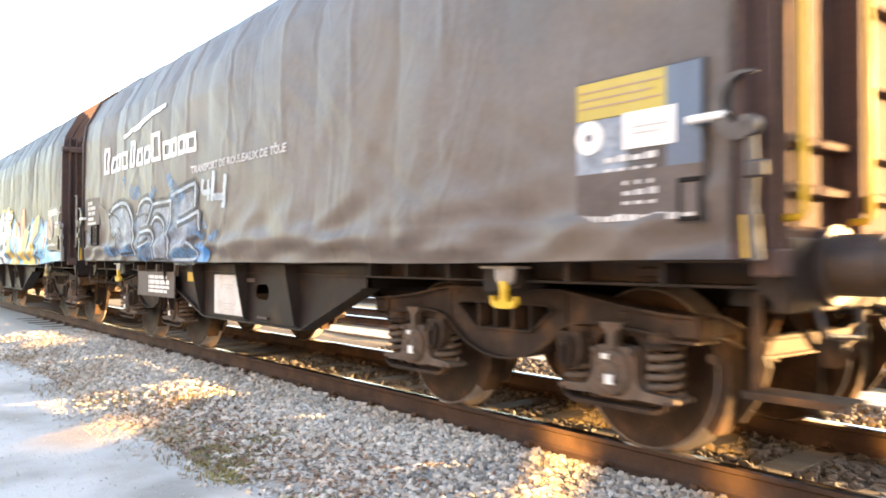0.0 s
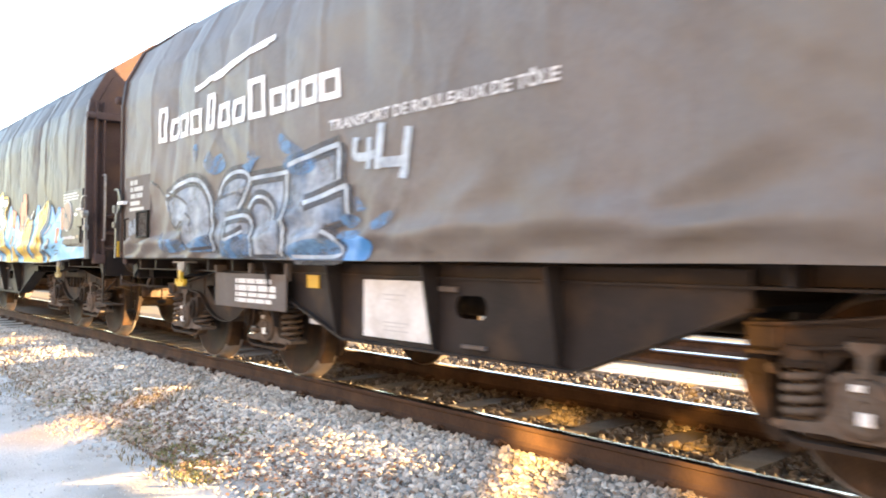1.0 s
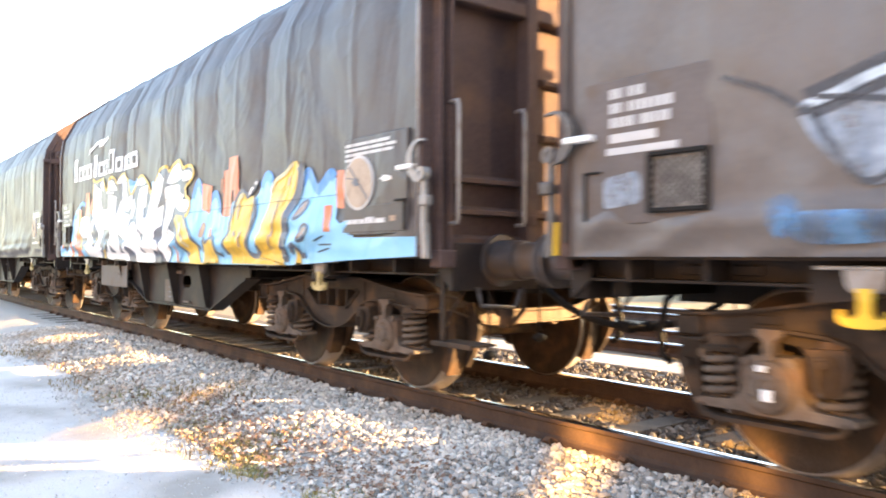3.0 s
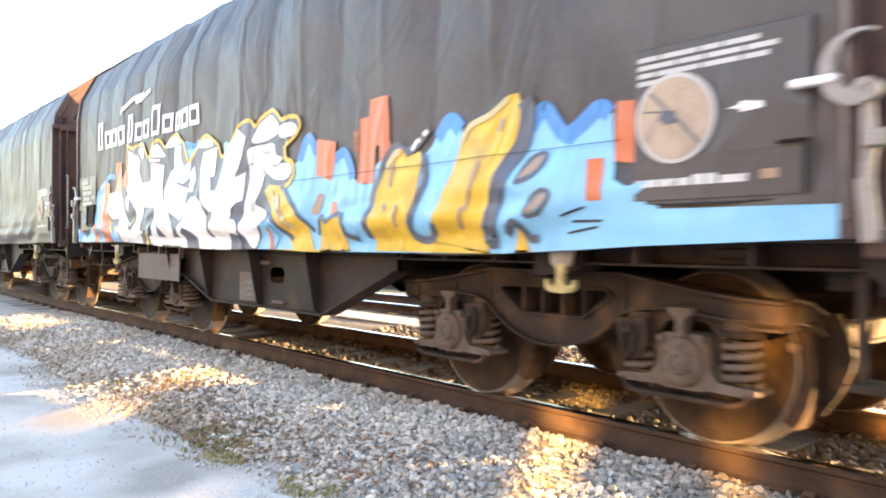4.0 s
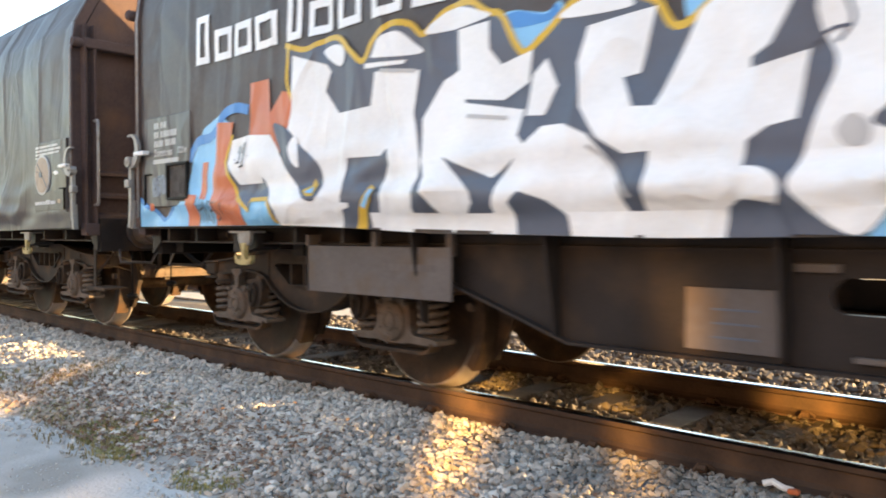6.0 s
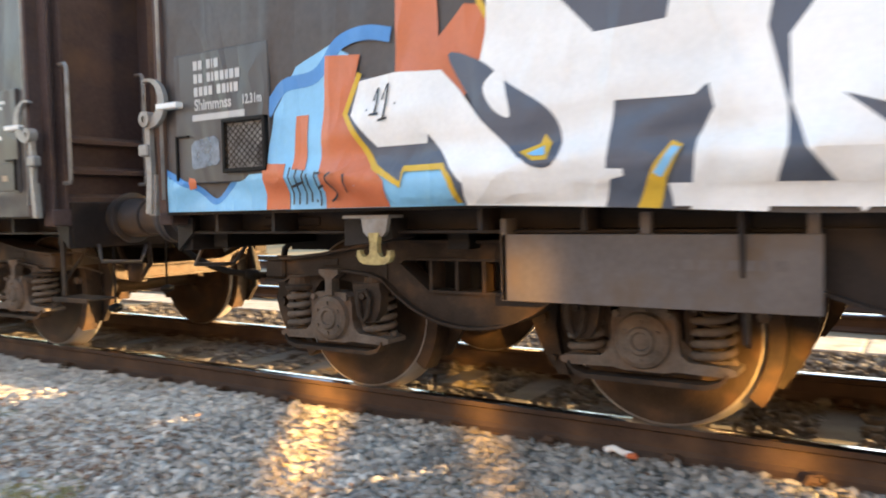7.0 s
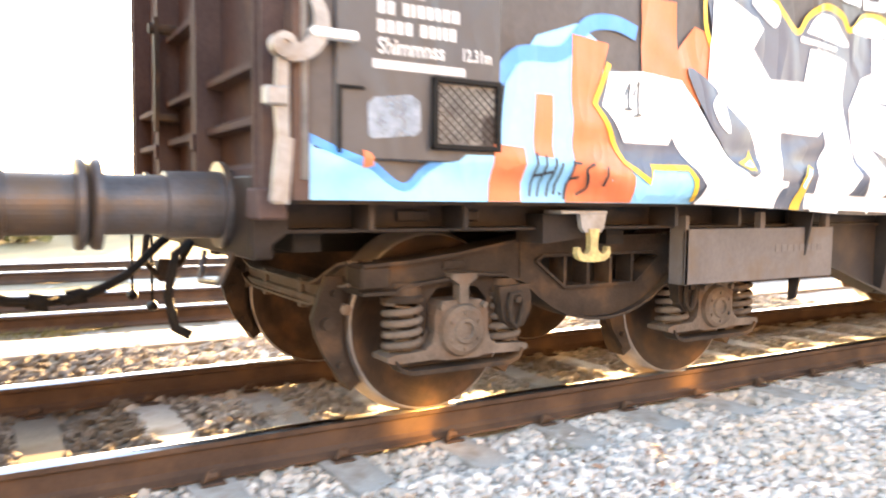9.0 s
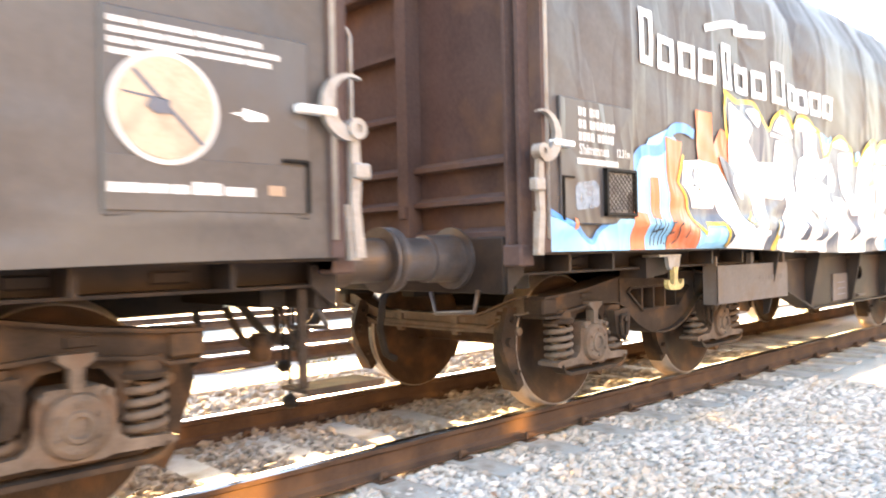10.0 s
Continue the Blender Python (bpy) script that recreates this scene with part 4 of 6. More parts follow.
    prism(bm, [(5.80, 0.545), (5.90, 0.53), (5.90, 0.60), (5.82, 0.615)], -0.12, -0.03)


@mesh("hanging_hose", RUBBER, True)
def _(bm):
    tube(bm, [(5.36, 0.30, 0.86), (5.44, 0.30, 0.80), (5.48, 0.31, 0.60), (5.45, 0.33, 0.44), (5.38, 0.34, 0.40)], 0.024, 8)


@mesh("low_weight", BLACK, True)
def _(bm):
    tube(bm, [(5.33, -0.95, 0.90), (5.33, -0.95, 0.40)], 0.009, 6)
    lathe(bm, [(-0.06, 0.0), (-0.05, 0.022), (0.0, 0.038), (0.05, 0.022), (0.06, 0.0)], 12, "y", (5.33, -0.95, 0.38))


@mesh("air_pipe", BOGIE, True)
def _(bm):
    tube(bm, [(5.10, -0.75, 0.84), (5.20, -0.75, 0.66), (5.34, -0.72, 0.60), (5.42, -0.70, 0.70), (5.40, -0.70, 0.86)], 0.02, 8)
    box(bm, 5.24, 5.34, -0.79, -0.69, 0.56, 0.70, 0.02)


@mesh("chain_weight", BLACK, True)
def _(bm):
    tube(bm, [(5.50, -0.62, 0.90), (5.50, -0.62, 0.52)], 0.008, 6)
    lathe(bm, [(-0.06, 0.0), (-0.05, 0.02), (0.0, 0.035), (0.05, 0.02), (0.06, 0.0)], 12, "y", (5.50, -0.62, 0.50))


@mesh("coupling", BLACK)
def _(bm):
    prism(bm, [(5.36, 0.96), (5.62, 0.97), (5.70, 1.03), (5.66, 1.09), (5.36, 1.10)], -0.035, 0.035)
    for s in (-1, 1):
        tube(bm, [(5.62, s * 0.07, 1.02), (5.80, s * 0.08, 0.93), (5.89, s * 0.08, 0.92)], 0.02, 8)
    tube(bm, [(5.76, -0.14, 0.94), (5.76, 0.14, 0.94)], 0.022, 8)


def build_wagon(name, label, sheet, yellow=False, reach=0.0):
    w = new(name)
    tagged(w, label, "freight wagon", "wagons of the train")
    place("sheet", sheet, w)
    for key in ("side_sill", "belly_beam"):
        for flip in (False, True):
            place(key, MESHES[key], w, flip=flip)
    place("floor_frame", MESHES["floor_frame"], w)
    for flip in (False, True):
        for x in (-2.02, -1.10, 0.0, 1.02):
            place("beam_rib", MESHES["beam_rib"], w, (x if not flip else -x, 0, 0), flip=flip)
    place("info_plate", MESHES["info_plate"], w, (-2.40, -1.37, 0.79))
    # unseen far-side plate, tank and cylinder, added to block low sun under the wagon
    place("info_plate", MESHES["info_plate"], w, (2.40, 1.37, 0.79), flip=True)
    place("air_tank", MESHES["air_tank"], w)
    place("brake_cylinder", MESHES["brake_cylinder"], w)
    for x in (-3.74, 3.74):
        arm = place("hook_arm", MESHES["hook_arm"], w, (x, -1.30, 0.92))
        place("hook_plate", MESHES["hook_plate"], arm, (0, -0.02, 0))
        place("hook", MESHES["hook_yellow" if yellow else "hook"], arm, (0, -0.02, 0), "yellow painted hook" if yellow else "")
    for flip in (False, True):
        sg = -1 if flip else 1
        place("hoop", MESHES["hoop"], w, flip=flip)
        wall = place("end_wall", MESHES["end_panel"], w, flip=flip)
        for y in (-1.36, 1.36):
            place("post", MESHES["corner_post"], wall, (0, y, 0))
        for y in (-0.45 if flip else -0.57, 0.45):
            place("post", MESHES["middle_post"], wall, (0, y, 0))
        for z in (1.20, 1.40, 1.62):
            place("wall_rib", MESHES["wall_rib"], wall, (0, 0, z))
        for z in (1.98, 2.40, 3.15):
            place("wall_rib", MESHES["short_rib"], wall, (0, 0, z))
        place("top_beam", MESHES["top_beam"], wall)
        if flip:
            place("wall_lever", MESHES["wall_lever"], wall, (0, -0.28, 0))
        else:
            for x, y in ((-0.04, -1.33), (-0.02, -0.74)):
                place("grab_rail", MESHES["grab_rail_yellow" if yellow else "grab_rail"], wall, (x, y, 0))
        place("buffer_beam", MESHES["buffer_beam"], w, flip=flip)
        for y in (-0.875, 0.875):
            place("buffer", MESHES["buffer"], w, (0 if flip else reach, y, 0), flip=flip)
        for key in ("brake_hose", "hanging_hose", "chain_weight", "low_weight", "air_pipe", "coupling"):
            place(key, MESHES[key], w, flip=flip)
    # what hangs on the near side at either end: the left-hand pieces are the right-hand ones mirrored about the middle
    for key in ("lock_rod", "lock_lever", "lock_catch", "release_handle", "yellow_bracket" if yellow else "lower_bracket"):
        dark = yellow and key in ("lock_rod", "lock_lever")
        place(key, recoloured(MESHES[key], DARKSTEEL) if dark else MESHES[key], w)
        place(key, recoloured(mirrored(key), DARKSTEEL) if dark else mirrored(key), w)
    place("foot_step", MESHES["foot_step"], w)
    sets = build_bogie(w, -BOGIE_X) + build_bogie(w, BOGIE_X)
    return w, sets


def recoloured(me, material):
    me = me.copy()
    me.materials[0] = material
    return me


def mirrored(key):
    k = key + "_left"
    if k not in MESHES:
        me = MESHES[key].copy()
        me.transform(Matrix.Diagonal((-1, 1, 1, 1)))
        me.flip_normals()
        MESHES[k] = me
    return MESHES[k]


SHEET_A, SHEET_B, SHEET_C = sheet_mesh(11, 1.6, TARP_OLD), sheet_mesh(23, 0.95, TARP, 0.075), sheet_mesh(37, 0.8, TARP_GREY)
WAGONS = []
for offset, sheet, yellow, words in (
        (2.045, SHEET_C, False, "dark sheeted freight wagon at the front of the train"),
        (1, SHEET_A, True, "brown-grey sheeted freight wagon with faded outline graffiti"),
        (0, SHEET_B, False, "dark sheeted freight wagon with bright graffiti letters"),
        (-1.009, SHEET_C, False, "dusty grey sheeted freight wagon with bare sides"),
        (-2.009, SHEET_A, False, "grey sheeted freight wagon coupled behind another"),
        (-3.009, SHEET_C, False, "grey sheeted freight wagon far down the train")):
    WAGONS.append((*build_wagon("freight_wagon", words, sheet, yellow, 0.106 if offset == -1.009 else 0.0), offset))
PLAIN = [w for w, _, _ in WAGONS]
for b in [o for o in PLAIN[1].children if o.name.startswith("bogie")]:
    for u in (-AXLE, AXLE):
        for key in ("paint_mark", "low_paint_mark"):
            place("paint_mark", MESHES[key], b, (u, 0, 0), "white paint mark on the axle box")



# ---------------------------------------------------------------- spray paint and emblems on the sheets: layer, paint, rounded, outline (along, up), stroke width
SPRAY = {1: [], 2: []}
SPRAY[2].append(('graffiti_shape', 1, BLUE, 0, [(-5.22, 1.32),(-5.18, 1.27),(-5.04, 1.25),(-4.94, 1.22),(-4.8, 1.14),(-4.71, 1.19),(-4.61, 1.27),(-4.37, 1.27),(-4.32, 1.58),(-4.16, 1.8),(-3.93, 1.88),(-3.81, 1.82),(-3.77, 1.7),(-3.74, 1.29),(-3.22, 1.25),(-3.16, 1.075),(-5.24, 1.09)], None))
SPRAY[2].append(('graffiti_stroke', 1.45, DEEPBLUE, 1, [(-5.21, 1.31),(-5.04, 1.24),(-4.94, 1.21),(-4.8, 1.13),(-4.7, 1.2),(-4.61, 1.26)], 0.035))
SPRAY[2].append(('graffiti_shape', 2, ORANGE, 0, [(-4.16, 1.55),(-4.07, 1.55),(-4.08, 1.27),(-4.18, 1.28)], None))
SPRAY[2].append(('graffiti_shape', 2, ORANGE, 0, [(-4.39, 1.32),(-4.23, 1.31),(-4.23, 1.078),(-4.4, 1.078)], None))
SPRAY[2].append(('graffiti_shape', 2, ORANGE, 0, [(-3.96, 1.83),(-3.74, 1.81),(-3.82, 1.53),(-3.65, 1.26),(-3.59, 1.2),(-3.58, 1.078),(-3.98, 1.078)], None))
SPRAY[2].append(('graffiti_shape', 2, ORANGE, 0, [(-4.99, 1.27),(-4.94, 1.26),(-4.94, 1.21),(-4.99, 1.2)], None))
SPRAY[2].append(('graffiti_shape', 2, ORANGE, 0, [(-3.53, 2.06),(-3.3, 2.06),(-3.28, 1.64),(-3.53, 1.67)], None))
SPRAY[2].append(('graffiti_shape', 2, ORANGE, 0, [(-3.32, 1.8),(-3.16, 1.96),(-3.07, 1.94),(-2.98, 1.75),(-3.16, 1.54),(-3.35, 1.62)], None))
SPRAY[2].append(('graffiti_stroke', 1.45, DEEPBLUE, 1, [(-4.37, 1.58),(-4.25, 1.71),(-4.02, 1.74),(-3.87, 1.88),(-3.71, 1.91),(-3.56, 1.88)], 0.07))
SPRAY[2].append(('graffiti_shape', 2.7, SLATE, 0, [(-3.11, 2.23),(-2.91, 2.18),(-2.77, 2.2),(-2.58, 2.2),(-2.46, 2.1),(-2.34, 2.02),(-2.25, 2.12),(-2.1, 2.19),(-1.94, 2.16),(-1.84, 2.09),(-1.69, 2.19),(-1.52, 2.2),(-1.39, 2.12),(-1.29, 2.08),(-1.2, 1.92),(-1.14, 1.88),(-1.03, 1.95),(-0.89, 2.06),(-0.73, 2.1),(-0.56, 2.03),(-0.46, 1.98),(-0.34, 1.86),(0.01, 2.11),(0.21, 2.13),(0.31, 2.08),(0.44, 2.14),(0.60, 2.17),(0.76, 2.09),(0.92, 2.075),(1.05, 2.05),(1.07, 1.96),(0.81, 1.84),(0.86, 1.74),(0.97, 1.7),(1.0, 1.63),(0.95, 1.55),(0.51, 1.5),(0.65, 1.26),(0.51, 1.21),(0.34, 1.075),(-3.17, 1.075),(-3.20, 1.19),(-3.245, 1.25),(-3.47, 1.25),(-3.49, 1.175),(-3.645, 1.265),(-3.83, 1.53),(-3.76, 1.70),(-3.38, 1.66),(-3.16, 1.42),(-3.1, 1.56),(-2.98, 1.75)], None))
SPRAY[2].append(('graffiti_stroke', 3, YELLOW, 1, [(-3.11, 2.25),(-2.91, 2.19),(-2.77, 2.21),(-2.58, 2.21),(-2.46, 2.11),(-2.34, 2.03),(-2.25, 2.13),(-2.1, 2.2),(-1.94, 2.17),(-1.84, 2.1),(-1.69, 2.2),(-1.52, 2.21),(-1.39, 2.13),(-1.29, 2.09),(-1.2, 1.93),(-1.14, 1.89),(-1.03, 1.96),(-0.89, 2.07),(-0.73, 2.11),(-0.56, 2.04),(-0.46, 1.99),(-0.34, 1.87),(0.01, 2.11),(0.21, 2.14),(0.30, 2.08),(0.42, 2.14),(0.60, 2.18),(0.72, 2.13),(0.80, 2.075),(0.92, 2.085),(1.04, 2.065),(1.09, 1.99),(1.0, 1.92),(0.85, 1.865)], 0.035))
SPRAY[2].append(('graffiti_stroke', 3, YELLOW, 1, [(0.83, 1.86),(0.86, 1.75),(0.97, 1.71),(1.01, 1.63),(0.96, 1.55),(0.88, 1.52)], 0.04))
SPRAY[2].append(('graffiti_stroke', 3, YELLOW, 1, [(-3.08, 2.24),(-3.09, 1.99),(-2.98, 1.75),(-3.1, 1.56)], 0.03))
SPRAY[2].append(('graffiti_stroke', 3.2, YELLOW, 0, [(-3.74, 1.72),(-3.83, 1.53),(-3.74, 1.40),(-3.645, 1.265),(-3.49, 1.175),(-3.475, 1.25),(-3.25, 1.25),(-3.205, 1.19),(-3.18, 1.085)], 0.03))
SPRAY[2].append(('graffiti_shape', 3, SLATE, 0, [(-3.65, 1.35),(-3.35, 1.36),(-3.34, 1.41),(-3.18, 1.24),(-3.47, 1.26),(-3.49, 1.19),(-3.67, 1.28)], None))
SPRAY[2].append(('graffiti_shape', 4, WHITE, 0, [(-3.74, 1.68),(-3.53, 1.7),(-3.27, 1.68),(-3.17, 1.58),(-3.06, 1.44),(-2.88, 1.27),(-2.75, 1.22),(-2.43, 1.2),(-2.42, 1.078),(-3.01, 1.078),(-3.15, 1.18),(-3.34, 1.4),(-3.35, 1.36),(-3.64, 1.36),(-3.79, 1.52)], None))
SPRAY[2].append(('graffiti_shape', 5, SLATE, 1, [(-3.23, 1.74),(-3.06, 1.69),(-2.94, 1.59),(-2.75, 1.46),(-2.69, 1.34),(-2.71, 1.24),(-2.78, 1.22),(-2.88, 1.28),(-3.06, 1.46)], None))
SPRAY[2].append(('graffiti_shape', 6, WHITE, 1, [(-3.05, 1.58),(-2.97, 1.65),(-2.94, 1.55),(-2.92, 1.44),(-3.0, 1.48)], None))
SPRAY[2].append(('graffiti_shape', 6, YELLOW, 0, [(-2.87, 1.29),(-2.78, 1.32),(-2.76, 1.36),(-2.73, 1.32),(-2.74, 1.25),(-2.8, 1.25)], None))
SPRAY[2].append(('graffiti_shape', 7, BLUE, 0, [(-2.83, 1.28),(-2.76, 1.31),(-2.75, 1.27),(-2.8, 1.27)], None))
SPRAY[2].append(('graffiti_shape', 4, WHITE, 0, [(-3.03, 2.17),(-2.68, 2.06),(-2.63, 2.01),(-2.7, 1.9),(-2.56, 1.75),(-2.27, 1.76),(-2.23, 1.95),(-1.87, 1.91),(-1.91, 1.68),(-1.84, 1.4),(-1.83, 1.25),(-1.91, 1.078),(-2.18, 1.078),(-2.15, 1.3),(-2.09, 1.41),(-2.11, 1.5),(-2.16, 1.46),(-2.47, 1.47),(-2.5, 1.17),(-2.85, 1.16),(-2.86, 1.34),(-2.92, 1.47),(-3.1, 1.56),(-3.05, 1.82)], None))
SPRAY[2].append(('graffiti_shape', 4.5, WHITE, 0, [(-3.13, 1.19),(-2.68, 1.15),(-1.5, 1.12),(-0.15, 1.11),(-0.15, 1.078),(-3.15, 1.078)], None))
SPRAY[2].append(('graffiti_shape', 4, WHITE, 1, [(-2.72, 2.14),(-2.62, 2.17),(-2.53, 2.15),(-2.5, 2.09),(-2.55, 2.03)], None))
SPRAY[2].append(('graffiti_shape', 4, WHITE, 1, [(-2.25, 2.06),(-2.18, 2.14),(-2.04, 2.15),(-1.92, 2.07),(-1.86, 2.0),(-2.23, 2.03)], None))
SPRAY[2].append(('graffiti_shape', 4, WHITE, 0, [(-2.32, 2.01),(-1.97, 1.98),(-1.99, 1.96),(-2.32, 1.98)], None))
SPRAY[2].append(('graffiti_shape', 4, WHITE, 1, [(-1.81, 2.09),(-1.73, 2.17),(-1.6, 2.2),(-1.45, 2.15),(-1.38, 2.1)], None))
SPRAY[2].append(('graffiti_shape', 4, WHITE, 0, [(-1.6, 2.08),(-1.37, 2.08),(-1.37, 1.94),(-1.29, 1.85),(-1.1, 1.89),(-1.12, 1.74),(-1.27, 1.67),(-1.54, 1.71),(-1.53, 1.69),(-1.14, 1.61),(-1.17, 1.49),(-1.11, 1.43),(-1.32, 1.29),(-1.67, 1.42),(-1.45, 1.23),(-1.44, 1.17),(-1.61, 1.078),(-1.77, 1.24),(-1.83, 1.4),(-1.84, 1.64),(-1.7, 1.83),(-1.59, 1.87)], None))
SPRAY[2].append(('graffiti_shape', 4, WHITE, 0, [(-1.02, 1.84),(-0.95, 1.7),(-1.02, 1.57),(-1.13, 1.58),(-1.1, 1.77)], None))
SPRAY[2].append(('graffiti_shape', 4, WHITE, 0, [(-1.27, 1.28),(-1.13, 1.44),(-1.03, 1.52),(-0.91, 1.52),(-0.78, 1.46),(-0.64, 1.31),(-0.55, 1.078),(-0.73, 1.078),(-1.36, 1.078)], None))
SPRAY[2].append(('graffiti_shape', 4, WHITE, 1, [(-0.94, 2.01),(-0.88, 2.06),(-0.73, 2.08),(-0.63, 2.06),(-0.58, 1.99)], None))
SPRAY[2].append(('graffiti_shape', 4, WHITE, 0, [(-0.8, 1.95),(-0.46, 1.97),(-0.53, 1.7),(-0.61, 1.69),(-0.56, 1.56),(-0.46, 1.55),(-0.38, 1.69),(-0.27, 1.91),(0.01, 2.08),(0.15, 2.0),(0.01, 1.73),(-0.06, 1.69),(-0.06, 1.65),(0.15, 1.69),(0.11, 1.44),(0.01, 1.42),(-0.06, 1.37),(-0.08, 1.25),(-0.15, 1.078),(-0.4, 1.078),(-0.52, 1.078),(-0.47, 1.36),(-0.6, 1.36),(-0.73, 1.44),(-0.83, 1.59),(-0.85, 1.79)], None))
SPRAY[2].append(('graffiti_shape', 4, WHITE, 1, [(-0.13, 1.22),(-0.1, 1.27),(-0.02, 1.27),(0.04, 1.23),(0.05, 1.16),(-0.04, 1.078)], None))
SPRAY[2].append(('graffiti_shape', 4, WHITE, 1, [(0.26, 1.94),(0.31, 2.03),(0.43, 2.1),(0.6, 2.14),(0.75, 2.04),(0.74, 1.97),(0.51, 1.93)], None))
SPRAY[2].append(('graffiti_shape', 4, WHITE, 1, [(0.76, 2.01),(0.9, 2.04),(1.02, 2.01),(1.04, 1.96),(0.98, 1.93),(0.78, 1.93)], None))
SPRAY[2].append(('graffiti_shape', 4, WHITE, 1, [(0.2, 1.89),(0.48, 1.9),(0.66, 1.89),(0.71, 1.8),(0.81, 1.76),(0.78, 1.72),(0.93, 1.7),(0.98, 1.64),(0.9, 1.58),(0.7, 1.59),(0.55, 1.65),(0.49, 1.59),(0.43, 1.48),(0.36, 1.4),(0.54, 1.34),(0.64, 1.27),(0.48, 1.2),(0.31, 1.078),(0.09, 1.17),(0.13, 1.3),(0.18, 1.47),(0.24, 1.63),(0.18, 1.78)], None))
SPRAY[2].append(('graffiti_shape', 1, BLUE, 1, [(-1.3, 2.08),(-1.21, 2.1),(-1.04, 2.06),(-0.96, 2.1),(-0.94, 2.02),(-1.04, 1.95),(-1.14, 1.89),(-1.22, 1.94)], None))
SPRAY[2].append(('graffiti_shape', 1.45, DEEPBLUE, 1, [(-1.27, 2.08),(-1.18, 2.09),(-1.04, 2.05),(-0.98, 2.09),(-0.96, 2.04),(-1.07, 2.01),(-1.24, 2.02)], None))
SPRAY[2].append(('graffiti_shape', 1, BLUE, 1, [(-0.34, 1.98),(-0.25, 2.0),(-0.22, 1.93),(-0.31, 1.87)], None))
SPRAY[2].append(('graffiti_shape', 5, SLATE, 0, [(-2.51, 1.075),(-2.48, 1.16),(-2.35, 1.19),(-2.26, 1.16),(-2.24, 1.075)], None))
SPRAY[2].append(('graffiti_shape', 5, SLATE, 0, [(-1.19, 1.075),(-1.2, 1.17),(-1.13, 1.22),(-0.99, 1.17),(-0.9, 1.1),(-0.88, 1.075)], None))
SPRAY[2].append(('graffiti_shape', 5, SLATE, 0, [(-0.16, 1.075),(-0.14, 1.12),(-0.08, 1.15),(0.03, 1.13),(0.09, 1.075)], None))
SPRAY[2].append(('graffiti_shape', 6, YELLOW, 0, [(-2.38, 1.078),(-2.31, 1.21),(-2.24, 1.3),(-2.2, 1.28),(-2.26, 1.16),(-2.29, 1.078)], None))
SPRAY[2].append(('graffiti_shape', 7, BLUE, 0, [(-2.31, 1.18),(-2.24, 1.28),(-2.21, 1.27),(-2.28, 1.16)], None))
SPRAY[2].append(('graffiti_stroke', 5, SLATE, 1, [(0.22, 1.92),(0.34, 1.92),(0.51, 1.92),(0.73, 1.91),(0.95, 1.91)], 0.014))
SPRAY[2].append(('graffiti_stroke', 5, SLATE, 1, [(0.43, 1.85),(0.54, 1.82),(0.62, 1.84)], 0.014))
SPRAY[2].append(('graffiti_stroke', 5, SLATE, 1, [(0.64, 1.71),(0.74, 1.7),(0.81, 1.73)], 0.014))
SPRAY[2].append(('graffiti_stroke', 5, SLATE, 1, [(0.27, 1.85),(0.29, 1.77),(0.24, 1.7)], 0.014))
SPRAY[2].append(('graffiti_stroke', 5, SLATE, 1, [(0.15, 1.7),(0.22, 1.75),(0.29, 1.75)], 0.014))
SPRAY[2].append(('graffiti_stroke', 5, SLATE, 1, [(0.48, 1.69),(0.54, 1.65),(0.67, 1.6)], 0.014))
SPRAY[2].append(('graffiti_stroke', 5, PALE, 1, [(-0.78, 1.41),(-0.66, 1.32),(-0.56, 1.17)], 0.02))
SPRAY[2].append(('graffiti_stroke', 5, PALE, 1, [(-1.51, 1.62),(-1.24, 1.58)], 0.02))
SPRAY[2].append(('graffiti_stroke', 5, PALE, 1, [(-2.18, 1.95),(-1.9, 1.91)], 0.02))
SPRAY[2].append(('graffiti_shape', 5, PALE, 1, [(0.24, 1.39),(0.29, 1.44),(0.35, 1.4),(0.34, 1.33),(0.27, 1.33)], None))
SPRAY[2].append(('graffiti_shape', 4, BLUE, 1, [(0.51, 1.2),(0.59, 1.23),(0.68, 1.21),(0.77, 1.13),(0.67, 1.075),(0.54, 1.075)], None))
SPRAY[2].append(('graffiti_shape', 5, ORANGE, 0, [(0.61, 1.19),(0.66, 1.19),(0.67, 1.078),(0.73, 1.078),(0.73, 1.078),(0.61, 1.078)], None))
SPRAY[2].append(('graffiti_stroke', 5, CREAM, 1, [(0.67, 1.49),(0.74, 1.42)], 0.045))
SPRAY[2].append(('graffiti_stroke', 5, CREAM, 1, [(0.93, 1.26),(1.06, 1.18)], 0.045))
SPRAY[2].append(('graffiti_stroke', 5, CREAM, 1, [(0.77, 1.46),(0.87, 1.34)], 0.045))
SPRAY[2].append(('graffiti_stroke', 5, TAN, 1, [(2.37, 1.58),(2.35, 1.43)], 0.03))
SPRAY[2].append(('graffiti_stroke', 5, TAN, 1, [(2.29, 1.32),(2.33, 1.27)], 0.03))
SPRAY[2].append(('graffiti_stroke', 5, TAN, 1, [(2.43, 1.31),(2.45, 1.16)], 0.03))
SPRAY[2].append(('graffiti_stroke', 5, TAN, 1, [(3.22, 1.53),(3.17, 1.37),(3.12, 1.25)], 0.03))
SPRAY[2].append(('graffiti_stroke', 5, TAN, 1, [(3.39, 1.76),(3.36, 1.69)], 0.03))
SPRAY[2].append(('graffiti_stroke', 5, TAN, 1, [(3.1, 1.27),(3.07, 1.14)], 0.03))
